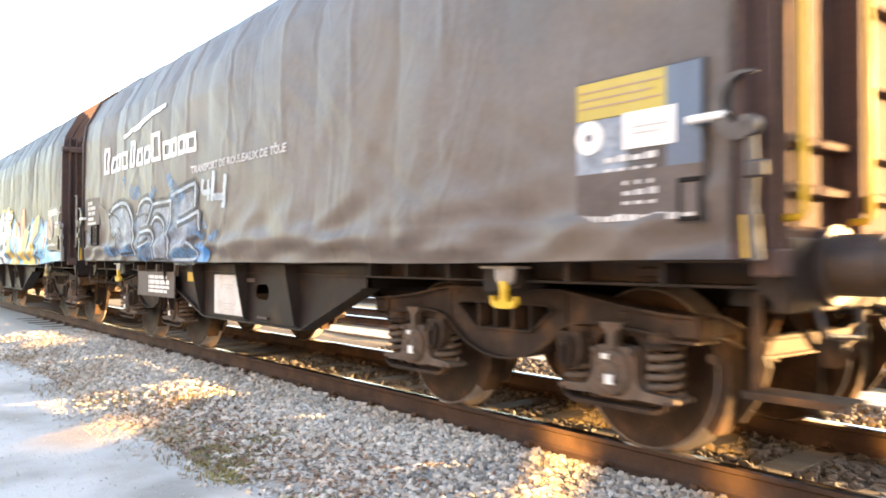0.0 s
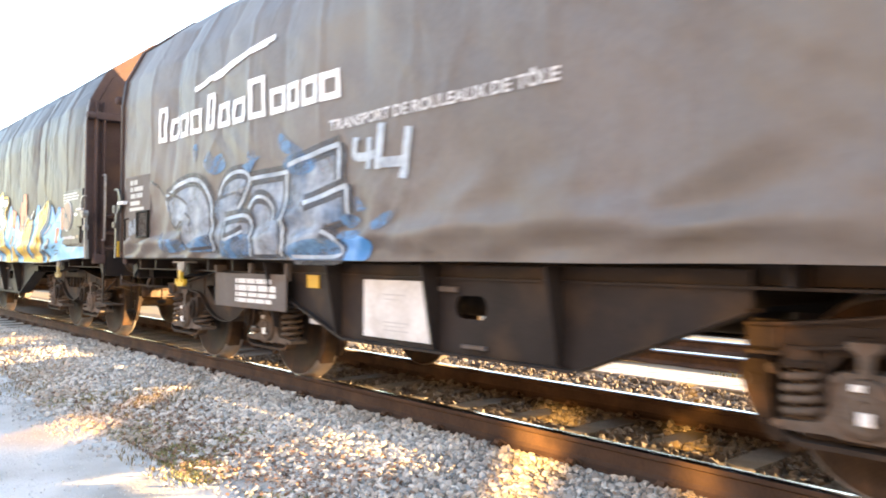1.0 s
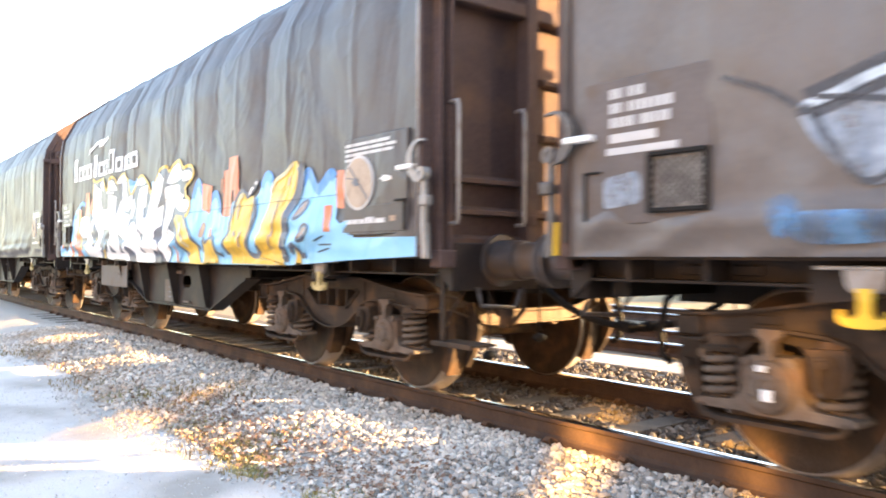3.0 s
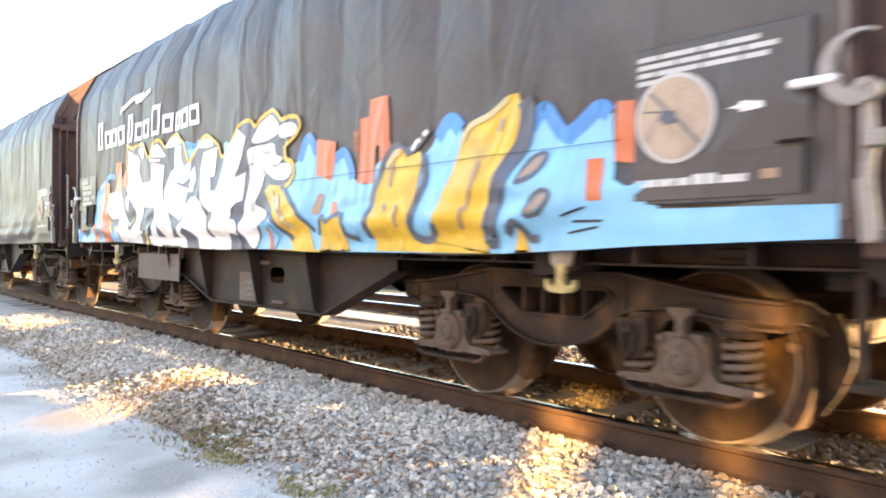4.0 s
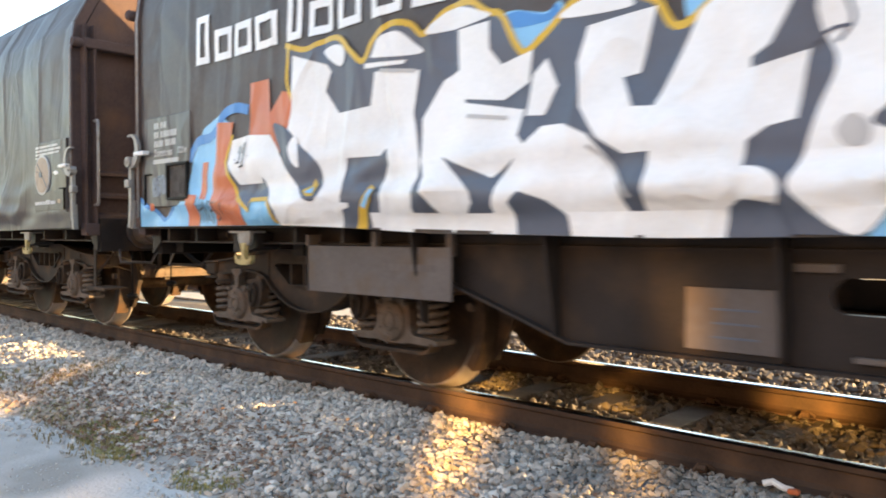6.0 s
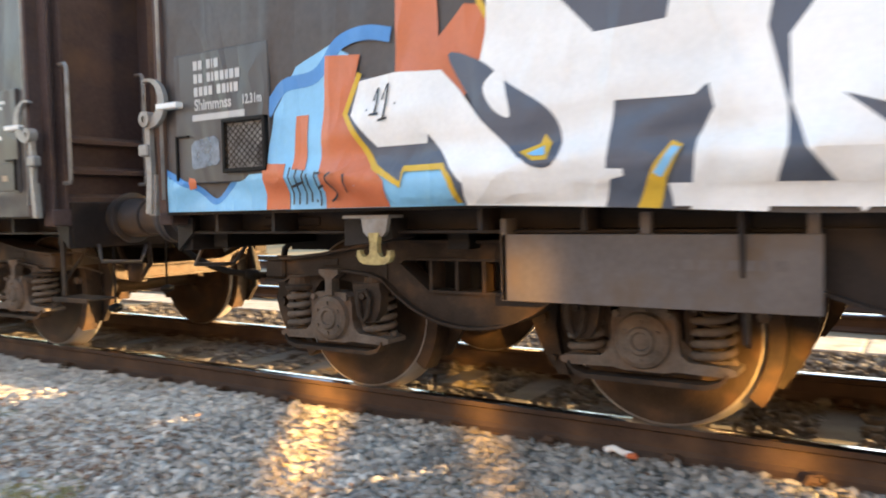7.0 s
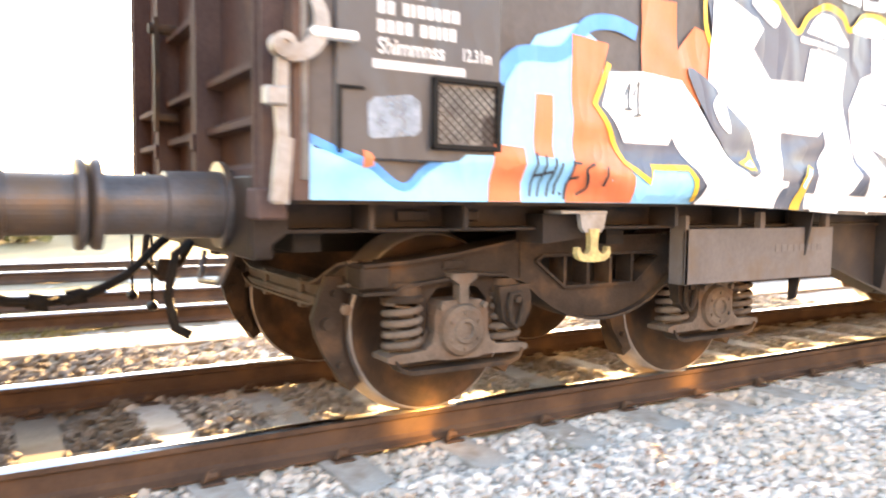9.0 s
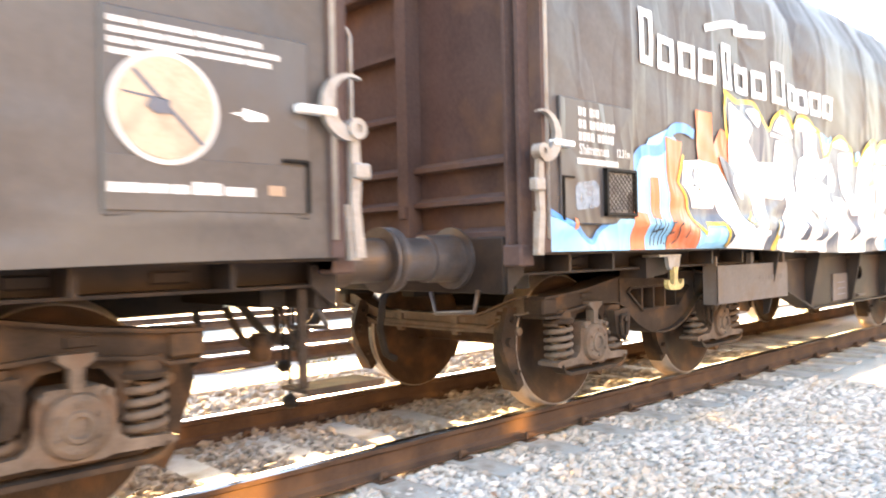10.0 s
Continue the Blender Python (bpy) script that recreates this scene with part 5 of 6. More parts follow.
SPRAY[2].append(('graffiti_stroke', 5, CREAM, 1, [(3.04, 1.65),(3.1, 1.74),(3.17, 1.77),(3.3, 1.8),(3.42, 1.87)], 0.04))
SPRAY[2].append(('graffiti_stroke', 5, CREAM, 1, [(2.3, 1.57),(2.37, 1.65),(2.43, 1.66)], 0.05))
SPRAY[2].append(('graffiti_stroke', 4, WHITE, 1, [(2.54, 1.66),(2.58, 1.71),(2.62, 1.72)], 0.03))
SPRAY[2].append(('graffiti_stroke', 4, WHITE, 1, [(2.65, 1.75),(2.69, 1.77)], 0.03))
SPRAY[2].append(('graffiti_shape', 1, BLUE, 1, [(0.84, 1.6),(1.09, 1.73),(1.15, 1.87),(1.24, 1.89),(1.32, 1.78),(1.54, 1.68),(1.69, 1.73),(1.77, 1.73),(1.88, 1.53),(2.06, 1.47),(2.15, 1.6),(2.32, 1.63),(2.62, 1.62),(2.72, 1.67),(2.84, 1.8),(2.92, 1.82),(3.01, 1.77),(3.06, 1.68),(3.22, 1.67),(3.55, 1.67),(3.64, 1.78),(3.7, 1.79),(3.76, 1.72),(3.82, 1.65),(3.9, 1.63),(3.92, 1.075),(0.28, 1.075)], None))
SPRAY[2].append(('graffiti_shape', 1, BLUE, 0, [(3.87, 1.64),(3.96, 1.7),(4.06, 1.74),(4.14, 1.69),(4.15, 1.37),(4.23, 1.33),(4.34, 1.35),(4.4, 1.21),(4.8, 1.18),(4.84, 1.075),(3.89, 1.075)], None))
SPRAY[2].append(('graffiti_shape', 1, BLUE, 0, [(4.25, 1.22),(5.22, 1.21),(5.22, 1.075),(4.18, 1.075)], None))
SPRAY[2].append(('graffiti_stroke', 1.45, DEEPBLUE, 1, [(1.09, 1.71),(1.16, 1.85),(1.24, 1.87),(1.34, 1.75)], 0.09))
SPRAY[2].append(('graffiti_stroke', 1.45, DEEPBLUE, 1, [(2.79, 1.71),(2.87, 1.8),(2.94, 1.8),(3.01, 1.74)], 0.1))
SPRAY[2].append(('graffiti_stroke', 1.45, DEEPBLUE, 1, [(3.59, 1.68),(3.65, 1.76),(3.7, 1.77),(3.75, 1.71),(3.82, 1.63),(3.9, 1.61)], 0.09))
SPRAY[2].append(('graffiti_stroke', 1.45, DEEPBLUE, 1, [(3.87, 1.62),(3.97, 1.68),(4.06, 1.73),(4.12, 1.69)], 0.09))
SPRAY[2].append(('graffiti_stroke', 1.45, DEEPBLUE, 1, [(1.59, 1.68),(1.72, 1.72),(1.8, 1.66),(1.87, 1.52)], 0.08))
SPRAY[2].append(('graffiti_shape', 2, ORANGE, 0, [(1.34, 1.86),(1.62, 1.81),(1.58, 1.52),(1.34, 1.58)], None))
SPRAY[2].append(('graffiti_shape', 2, ORANGE, 0, [(1.94, 1.94),(2.05, 1.94),(2.06, 2.06),(2.27, 2.06),(2.29, 1.76),(2.33, 1.68),(2.24, 1.63),(2.2, 1.61),(2.18, 1.73),(2.14, 1.73),(2.13, 1.47),(1.94, 1.48)], None))
SPRAY[2].append(('graffiti_shape', 2, FADEDRED, 0, [(1.86, 1.86),(1.93, 1.87),(1.93, 1.70),(1.87, 1.72)], None))
SPRAY[2].append(('graffiti_stroke', 2.8, SLATE, 1, [(2.11, 1.09),(2.15, 1.40),(2.27, 1.63),(2.37, 1.70),(2.46, 1.66),(2.54, 1.67),(2.62, 1.72),(2.70, 1.79)], 0.06))
SPRAY[2].append(('graffiti_shape', 2, ORANGE, 0, [(1.59, 1.36),(1.69, 1.37),(1.69, 1.26),(1.59, 1.25)], None))
SPRAY[2].append(('graffiti_shape', 2, ORANGE, 0, [(3.99, 1.48),(4.09, 1.48),(4.09, 1.27),(4.0, 1.27)], None))
SPRAY[2].append(('graffiti_shape', 2, ORANGE, 0, [(4.16, 1.75),(4.29, 1.74),(4.27, 1.44),(4.15, 1.46)], None))
SPRAY[2].append(('graffiti_shape', 3, SPRAYYELLOW, 0, [(2.14, 1.078),(2.19, 1.41),(2.32, 1.64),(2.43, 1.68),(2.49, 1.62),(2.62, 1.65),(2.65, 1.59),(2.62, 1.38),(2.54, 1.19),(2.6, 1.1),(2.72, 1.1),(2.82, 1.18),(2.95, 1.47),(3.07, 1.74),(3.16, 1.79),(3.3, 1.82),(3.42, 1.89),(3.49, 1.89),(3.53, 1.81),(3.5, 1.63),(3.4, 1.47),(3.31, 1.24),(3.26, 1.078),(3.31, 1.078),(2.15, 1.078)], None))
SPRAY[2].append(('graffiti_stroke', 4, SLATE, 1, [(3.54, 1.85),(3.57, 1.78),(3.55, 1.62),(3.45, 1.49),(3.38, 1.33),(3.32, 1.18),(3.29, 1.085),(3.35, 1.085)], 0.11))
SPRAY[2].append(('graffiti_stroke', 4, SLATE, 1, [(2.66, 1.63),(2.69, 1.46),(2.61, 1.28),(2.58, 1.13),(2.65, 1.085),(2.76, 1.085),(2.83, 1.18)], 0.05))
SPRAY[2].append(('graffiti_shape', 3, SPRAYYELLOW, 0, [(0.51, 1.49),(0.6, 1.55),(0.82, 1.53),(0.98, 1.4),(1.21, 1.21),(1.33, 1.078),(1.31, 1.078),(1.01, 1.078),(0.79, 1.24),(0.61, 1.39)], None))
SPRAY[2].append(('graffiti_stroke', 4, SLATE, 1, [(0.82, 1.53),(0.99, 1.41),(1.22, 1.22),(1.33, 1.15)], 0.035))
SPRAY[2].append(('graffiti_stroke', 4, SLATE, 1, [(0.51, 1.48),(0.61, 1.38),(0.79, 1.23),(1.0, 1.085)], 0.05))
SPRAY[2].append(('graffiti_stroke', 4, TAN, 1, [(0.67, 1.47),(0.87, 1.31),(1.01, 1.19)], 0.05))
SPRAY[2].append(('graffiti_shape', 3, SPRAYYELLOW, 0, [(1.4, 1.078),(1.46, 1.25),(1.54, 1.21),(1.74, 1.26),(1.81, 1.078),(1.95, 1.078),(0.57, 1.078),(1.21, 1.078)], None))
SPRAY[2].append(('graffiti_stroke', 4, SLATE, 1, [(1.4, 1.12),(1.46, 1.26),(1.54, 1.22),(1.74, 1.27),(1.81, 1.13),(1.97, 1.085)], 0.04))
SPRAY[2].append(('graffiti_shape', 3, SPRAYYELLOW, 0, [(3.42, 1.078),(3.47, 1.078),(3.53, 1.16),(3.59, 1.078),(3.66, 1.078)], None))
SPRAY[2].append(('graffiti_stroke', 4, SLATE, 1, [(3.44, 1.1),(3.48, 1.15),(3.53, 1.17),(3.6, 1.085),(3.66, 1.085)], 0.045))
SPRAY[2].append(('graffiti_shape', 3, TAN, 1, [(1.33, 1.29),(1.39, 1.43),(1.46, 1.41),(1.42, 1.29)], None))
SPRAY[2].append(('graffiti_shape', 3, TAN, 1, [(3.55, 1.41),(3.6, 1.48),(3.69, 1.53),(3.7, 1.5),(3.65, 1.44)], None))
SPRAY[2].append(('graffiti_shape', 3, TAN, 1, [(3.62, 1.22),(3.65, 1.28),(3.72, 1.32),(3.75, 1.3),(3.69, 1.24)], None))
SPRAY[2].append(('graffiti_stroke', 2.7, SLATE, 1, [(3.53, 1.38),(3.59, 1.5),(3.7, 1.54),(3.72, 1.5),(3.65, 1.42),(3.54, 1.39)], 0.025))
SPRAY[2].append(('graffiti_stroke', 2.7, SLATE, 1, [(3.6, 1.2),(3.64, 1.3),(3.73, 1.34),(3.77, 1.3),(3.7, 1.22),(3.61, 1.2)], 0.025))
for pts in ([(-3.69, 1.537), (-3.682, 1.537)], [(-3.648, 1.579), (-3.619, 1.637), (-3.638, 1.516)], [(-3.667, 1.512), (-3.615, 1.516)], [(-3.599, 1.579), (-3.561, 1.652), (-3.584, 1.485)], [(-3.613, 1.481), (-3.561, 1.491)], [(-3.522, 1.554), (-3.514, 1.554)]):
    SPRAY[2].append(("graffiti_stroke", 6, INK, 0, pts, 0.011))
SPRAY[2].append(('graffiti_stroke', 6, INK, 1, [(-4.18, 1.29),(-4.19, 1.1)], 0.012))
SPRAY[2].append(('graffiti_stroke', 6, INK, 1, [(-4.13, 1.28),(-4.15, 1.1)], 0.012))
SPRAY[2].append(('graffiti_stroke', 6, INK, 1, [(-4.18, 1.19),(-4.09, 1.21)], 0.012))
SPRAY[2].append(('graffiti_stroke', 6, INK, 1, [(-4.08, 1.27),(-4.1, 1.1)], 0.012))
SPRAY[2].append(('graffiti_stroke', 6, INK, 1, [(-4.05, 1.25),(-4.06, 1.11)], 0.012))
SPRAY[2].append(('graffiti_stroke', 6, INK, 1, [(-4.03, 1.12),(-4.02, 1.11)], 0.012))
SPRAY[2].append(('graffiti_stroke', 6, INK, 1, [(-3.99, 1.26),(-4.0, 1.09)], 0.012))
SPRAY[2].append(('graffiti_stroke', 6, INK, 1, [(-3.99, 1.25),(-3.95, 1.25)], 0.012))
SPRAY[2].append(('graffiti_stroke', 6, INK, 1, [(-3.99, 1.18),(-3.95, 1.19)], 0.012))
SPRAY[2].append(('graffiti_stroke', 6, INK, 1, [(-3.88, 1.25),(-3.92, 1.22),(-3.88, 1.15),(-3.93, 1.11)], 0.012))
SPRAY[2].append(('graffiti_stroke', 6, INK, 1, [(-3.8, 1.24),(-3.8, 1.15)], 0.012))
SPRAY[2].append(('graffiti_stroke', 3, INK, 1, [(3.86, 1.11),(4.06, 1.14)], 0.012))
SPRAY[2].append(('graffiti_stroke', 3, INK, 1, [(3.83, 1.2),(3.99, 1.24)], 0.012))
SPRAY[2].append(('graffiti_stroke', 3, INK, 1, [(3.9, 1.17),(4.09, 1.17)], 0.012))
SPRAY[1].append(('graffiti_shape', 1, GHOST, 1, [(-3.96, 1.7),(-3.46, 1.81),(-3.08, 1.78),(-2.86, 1.57),(-2.82, 1.3),(-2.9, 1.15),(-3.46, 1.15),(-3.52, 1.38),(-3.72, 1.36)], None))
SPRAY[1].append(('graffiti_shape', 1, GHOST, 1, [(-2.79, 1.56),(-2.61, 1.76),(-2.34, 1.82),(-2.15, 1.76),(-2.18, 1.59),(-2.34, 1.46),(-2.67, 1.37)], None))
SPRAY[1].append(('graffiti_shape', 1, GHOST, 1, [(-2.67, 1.42),(-2.14, 1.42),(-2.09, 1.27),(-2.12, 1.1),(-2.49, 1.08),(-2.79, 1.18)], None))
SPRAY[1].append(('graffiti_shape', 1, GHOST, 1, [(-2.11, 1.72),(-1.53, 1.74),(-1.53, 1.56),(-1.55, 1.08),(-2.04, 1.075),(-2.06, 1.47)], None))
SPRAY[1].append(('graffiti_shape', 1, GHOST, 1, [(-1.5, 1.78),(-0.83, 1.88),(-0.82, 1.63),(-1.24, 1.51),(-0.74, 1.58),(-0.71, 1.38),(-0.99, 1.29),(-0.84, 1.17),(-0.84, 1.075),(-1.49, 1.075)], None))
SPRAY[1].append(('graffiti_stroke', 2, GHOSTDARK, 1, [(-3.93, 1.69),(-3.46, 1.81),(-3.08, 1.77),(-2.87, 1.57),(-2.82, 1.3),(-2.9, 1.14)], 0.135))
SPRAY[1].append(('graffiti_stroke', 3, GHOSTLINE, 1, [(-3.93, 1.69),(-3.46, 1.81),(-3.08, 1.77),(-2.87, 1.57),(-2.82, 1.3),(-2.9, 1.14)], 0.040))
SPRAY[1].append(('graffiti_stroke', 3, GHOSTDARK, 1, [(-3.93, 1.69),(-3.72, 1.37),(-3.52, 1.42),(-3.46, 1.17),(-2.9, 1.17)], 0.03))
SPRAY[1].append(('graffiti_stroke', 2, GHOSTDARK, 1, [(-2.74, 1.63),(-2.61, 1.76),(-2.35, 1.81),(-2.16, 1.76),(-2.19, 1.62),(-2.33, 1.49)], 0.125))
SPRAY[1].append(('graffiti_stroke', 3, GHOSTLINE, 1, [(-2.74, 1.63),(-2.61, 1.76),(-2.35, 1.81),(-2.16, 1.76),(-2.19, 1.62),(-2.33, 1.49)], 0.032))
SPRAY[1].append(('graffiti_stroke', 2, GHOSTDARK, 1, [(-2.58, 1.41),(-2.13, 1.42),(-2.08, 1.25),(-2.1, 1.085)], 0.125))
SPRAY[1].append(('graffiti_stroke', 3, GHOSTLINE, 1, [(-2.58, 1.41),(-2.13, 1.42),(-2.08, 1.25),(-2.1, 1.085)], 0.032))
SPRAY[1].append(('graffiti_stroke', 2, GHOSTDARK, 1, [(-2.56, 1.39),(-2.51, 1.23),(-2.22, 1.3)], 0.115))
SPRAY[1].append(('graffiti_stroke', 3, GHOSTLINE, 1, [(-2.56, 1.39),(-2.51, 1.23),(-2.22, 1.3)], 0.024))
SPRAY[1].append(('graffiti_stroke', 2, GHOSTDARK, 1, [(-2.12, 1.73),(-1.53, 1.74)], 0.125))
SPRAY[1].append(('graffiti_stroke', 3, GHOSTLINE, 1, [(-2.12, 1.73),(-1.53, 1.74)], 0.032))
SPRAY[1].append(('graffiti_stroke', 2, GHOSTDARK, 1, [(-1.53, 1.74),(-1.54, 1.56),(-1.56, 1.31),(-1.58, 1.085)], 0.135))
SPRAY[1].append(('graffiti_stroke', 3, GHOSTLINE, 1, [(-1.53, 1.74),(-1.54, 1.56),(-1.56, 1.31),(-1.58, 1.085)], 0.040))
SPRAY[1].append(('graffiti_stroke', 2, GHOSTDARK, 1, [(-2.1, 1.48),(-2.02, 1.57),(-1.85, 1.55),(-1.74, 1.46),(-1.73, 1.37)], 0.120))
SPRAY[1].append(('graffiti_stroke', 3, GHOSTLINE, 1, [(-2.1, 1.48),(-2.02, 1.57),(-1.85, 1.55),(-1.74, 1.46),(-1.73, 1.37)], 0.028))
SPRAY[1].append(('graffiti_stroke', 2, GHOSTDARK, 1, [(-1.53, 1.79),(-0.83, 1.88)], 0.130))
SPRAY[1].append(('graffiti_stroke', 3, GHOSTLINE, 1, [(-1.53, 1.79),(-0.83, 1.88)], 0.036))
SPRAY[1].append(('graffiti_stroke', 2, GHOSTDARK, 1, [(-0.83, 1.88),(-0.82, 1.63)], 0.130))
SPRAY[1].append(('graffiti_stroke', 3, GHOSTLINE, 1, [(-0.83, 1.88),(-0.82, 1.63)], 0.036))
SPRAY[1].append(('graffiti_stroke', 2, GHOSTDARK, 1, [(-1.25, 1.48),(-0.73, 1.58)], 0.130))
SPRAY[1].append(('graffiti_stroke', 3, GHOSTLINE, 1, [(-1.25, 1.48),(-0.73, 1.58)], 0.036))
SPRAY[1].append(('graffiti_stroke', 2, GHOSTDARK, 1, [(-0.73, 1.58),(-0.71, 1.38)], 0.125))
SPRAY[1].append(('graffiti_stroke', 3, GHOSTLINE, 1, [(-0.73, 1.58),(-0.71, 1.38)], 0.032))
SPRAY[1].append(('graffiti_stroke', 2, GHOSTDARK, 1, [(-0.99, 1.27),(-0.87, 1.2),(-0.83, 1.09),(-1.42, 1.085)], 0.120))
SPRAY[1].append(('graffiti_stroke', 3, GHOSTLINE, 1, [(-0.99, 1.27),(-0.87, 1.2),(-0.83, 1.09),(-1.42, 1.085)], 0.028))
SPRAY[1].append(('graffiti_shape', 1.45, DEEPBLUE, 1, [(-0.82, 1.2),(-0.63, 1.23),(-0.44, 1.2),(-0.44, 1.12),(-0.52, 1.075),(-0.82, 1.075)], None))
SPRAY[1].append(('graffiti_shape', 2, GHOSTBLUE, 1, [(-0.41, 1.3),(-0.31, 1.36),(-0.2, 1.38),(-0.19, 1.34),(-0.35, 1.26)], None))
SPRAY[1].append(('graffiti_shape', 2, GHOSTBLUE, 1, [(-1.68, 2.06),(-1.53, 1.98),(-1.3, 1.88),(-1.55, 1.88),(-1.68, 1.96)], None))
SPRAY[1].append(('graffiti_shape', 2, GHOSTBLUE, 1, [(-0.84, 1.21),(-0.79, 1.26),(-0.57, 1.26),(-0.6, 1.21)], None))
SPRAY[1].append(('graffiti_shape', 2, GHOSTBLUE, 1, [(-0.62, 1.5),(-0.54, 1.44),(-0.49, 1.4),(-0.63, 1.4)], None))
SPRAY[1].append(('graffiti_shape', 2, GHOSTBLUE, 1, [(-3.97, 1.25),(-3.54, 1.24),(-3.5, 1.15),(-3.93, 1.13)], None))
SPRAY[1].append(('graffiti_shape', 2, GHOSTBLUE, 0, [(-2.30, 1.85),(-2.17, 1.88),(-2.16, 1.97),(-2.12, 1.90),(-2.06, 1.98),(-2.05, 1.91),(-1.96, 1.90),(-2.07, 1.85),(-2.15, 1.78)], None))
SPRAY[1].append(('graffiti_stroke', 3, GHOSTLINE, 1, [(-0.62, 1.9),(-0.62, 1.77),(-0.4, 1.76)], 0.06))
SPRAY[1].append(('graffiti_stroke', 3, GHOSTLINE, 1, [(-0.45, 1.88),(-0.47, 1.67)], 0.06))
SPRAY[1].append(('graffiti_stroke', 3, GHOSTLINE, 1, [(-0.32, 1.96),(-0.36, 1.66)], 0.075))
SPRAY[1].append(('graffiti_stroke', 3, GHOSTLINE, 1, [(-0.03, 1.9),(-0.09, 1.58)], 0.075))
SPRAY[1].append(('graffiti_stroke', 3, GHOSTLINE, 1, [(-0.36, 1.7),(-0.07, 1.69)], 0.07))
SPRAY[1].append(('graffiti_stroke', 2, GHOSTDARK, 1, [(-3.97, 1.66),(-3.48, 1.79),(-3.06, 1.74),(-2.9, 1.55),(-2.87, 1.3),(-2.95, 1.12)], 0.035))
SPRAY[1].append(('graffiti_stroke', 2, GHOSTDARK, 1, [(-2.79, 1.54),(-2.64, 1.74),(-2.34, 1.79)], 0.035))
SPRAY[1].append(('graffiti_stroke', 2, GHOSTDARK, 1, [(-2.8, 1.14),(-2.49, 1.085),(-2.09, 1.085),(-1.58, 1.085)], 0.035))
SPRAY[1].append(('graffiti_stroke', 2, GHOSTDARK, 1, [(-1.3, 1.47),(-0.73, 1.56)], 0.035))
SPRAY[1].append(('graffiti_stroke', 2, GHOSTDARK, 1, [(-1.53, 1.76),(-0.84, 1.86)], 0.035))
SPRAY[1].append(('graffiti_stroke', 2, GHOSTDARK, 1, [(-0.69, 1.56),(-0.7, 1.36),(-0.98, 1.27)], 0.035))
SPRAY[1].append(('graffiti_shape', 2, GHOSTBLUE, 1, [(-1.62, 1.84),(-1.4, 1.87),(-1.14, 1.8),(-1.18, 1.71),(-1.42, 1.71),(-1.57, 1.76)], None))
SPRAY[1].append(('graffiti_shape', 2, GHOSTBLUE, 1, [(-3.42, 1.21),(-2.87, 1.28),(-2.9, 1.14),(-3.38, 1.14)], None))
SPRAY[1].append(('graffiti_shape', 2, GHOSTBLUE, 1, [(-2.67, 1.2),(-2.14, 1.27),(-2.13, 1.1),(-2.61, 1.09)], None))
SPRAY[1].append(('graffiti_shape', 2, GHOSTBLUE, 1, [(-1.46, 1.17),(-0.92, 1.21),(-0.87, 1.09),(-1.42, 1.075)], None))
SPRAY[1].append(('graffiti_shape', 2, GHOSTBLUE, 1, [(-0.8, 1.36),(-0.7, 1.38),(-0.56, 1.33),(-0.72, 1.28)], None))
SPRAY[1].append(('emblem_sweep', 1, WHITE, 1, [(-3.26, 2.66),(-2.55, 2.77),(-1.89, 2.82)], 0.05))
SPRAY[1].append(('emblem_sweep', 1, WHITE, 1, [(-2.89, 2.7),(-2.32, 2.79),(-1.79, 2.85)], 0.05))
SPRAY[2].append(('emblem_sweep', 1, WHITE, 1, [(-3.37, 2.67),(-2.96, 2.78),(-2.62, 2.81)], 0.05))
SPRAY[2].append(('emblem_sweep', 1, WHITE, 1, [(-2.87, 2.74),(-2.58, 2.77),(-2.34, 2.8)], 0.05))

SPRAY[1].append(('graffiti_stroke', 3, GHOSTDARK, 1, [(-3.97, 1.69),(-4.10, 1.78),(-4.3, 1.87)], 0.025))
SPRAY[1].append(('graffiti_stroke', 3, GHOSTDARK, 1, [(-3.9, 1.72),(-3.6, 1.66),(-3.4, 1.58)], 0.025))
SPRAY[1].append(('graffiti_stroke', 3, GHOSTDARK, 1, [(-2.72, 1.6),(-2.4, 1.63),(-2.25, 1.6)], 0.025))
SPRAY[1].append(('graffiti_stroke', 3, GHOSTDARK, 1, [(-3.42, 1.5),(-3.3, 1.44),(-3.34, 1.37)], 0.025))
SPRAY[1].append(('graffiti_shape', 1, GHOSTBLUE, 1, [(-3.05, 1.93),(-2.95, 2.05),(-2.86, 1.98),(-2.7, 2.0),(-2.62, 1.88),(-2.85, 1.82)], None))
SPRAY[1].append(('graffiti_shape', 1, GHOSTBLUE, 1, [(-3.3, 2.1),(-3.22, 2.14),(-3.2, 2.02),(-3.27, 1.98)], None))
SPRAY[1].append(('graffiti_shape', 1, GHOSTBLUE, 1, [(-4.1, 1.3),(-4.0, 1.33),(-3.93, 1.22),(-4.05, 1.15)], None))

def rounded(pts, closed=True, k=5):
    """A smooth line through the corners."""
    n, out = len(pts), []
    for i in range(n if closed else n - 1):
        p = [Vector(pts[(i + d) % n]) if closed else Vector(pts[min(max(i + d, 0), n - 1)]) for d in (-1, 0, 1, 2)]
        for j in range(k):
            t = j / k
            out.append(0.5 * (2 * p[1] + (p[2] - p[0]) * t + (2 * p[0] - 5 * p[1] + 4 * p[2] - p[3]) * t * t + (3 * p[1] - p[0] - 3 * p[2] + p[3]) * t ** 3))
    if not closed:
        out.append(Vector(pts[-1]))
    return [(v.x, v.y) for v in out]


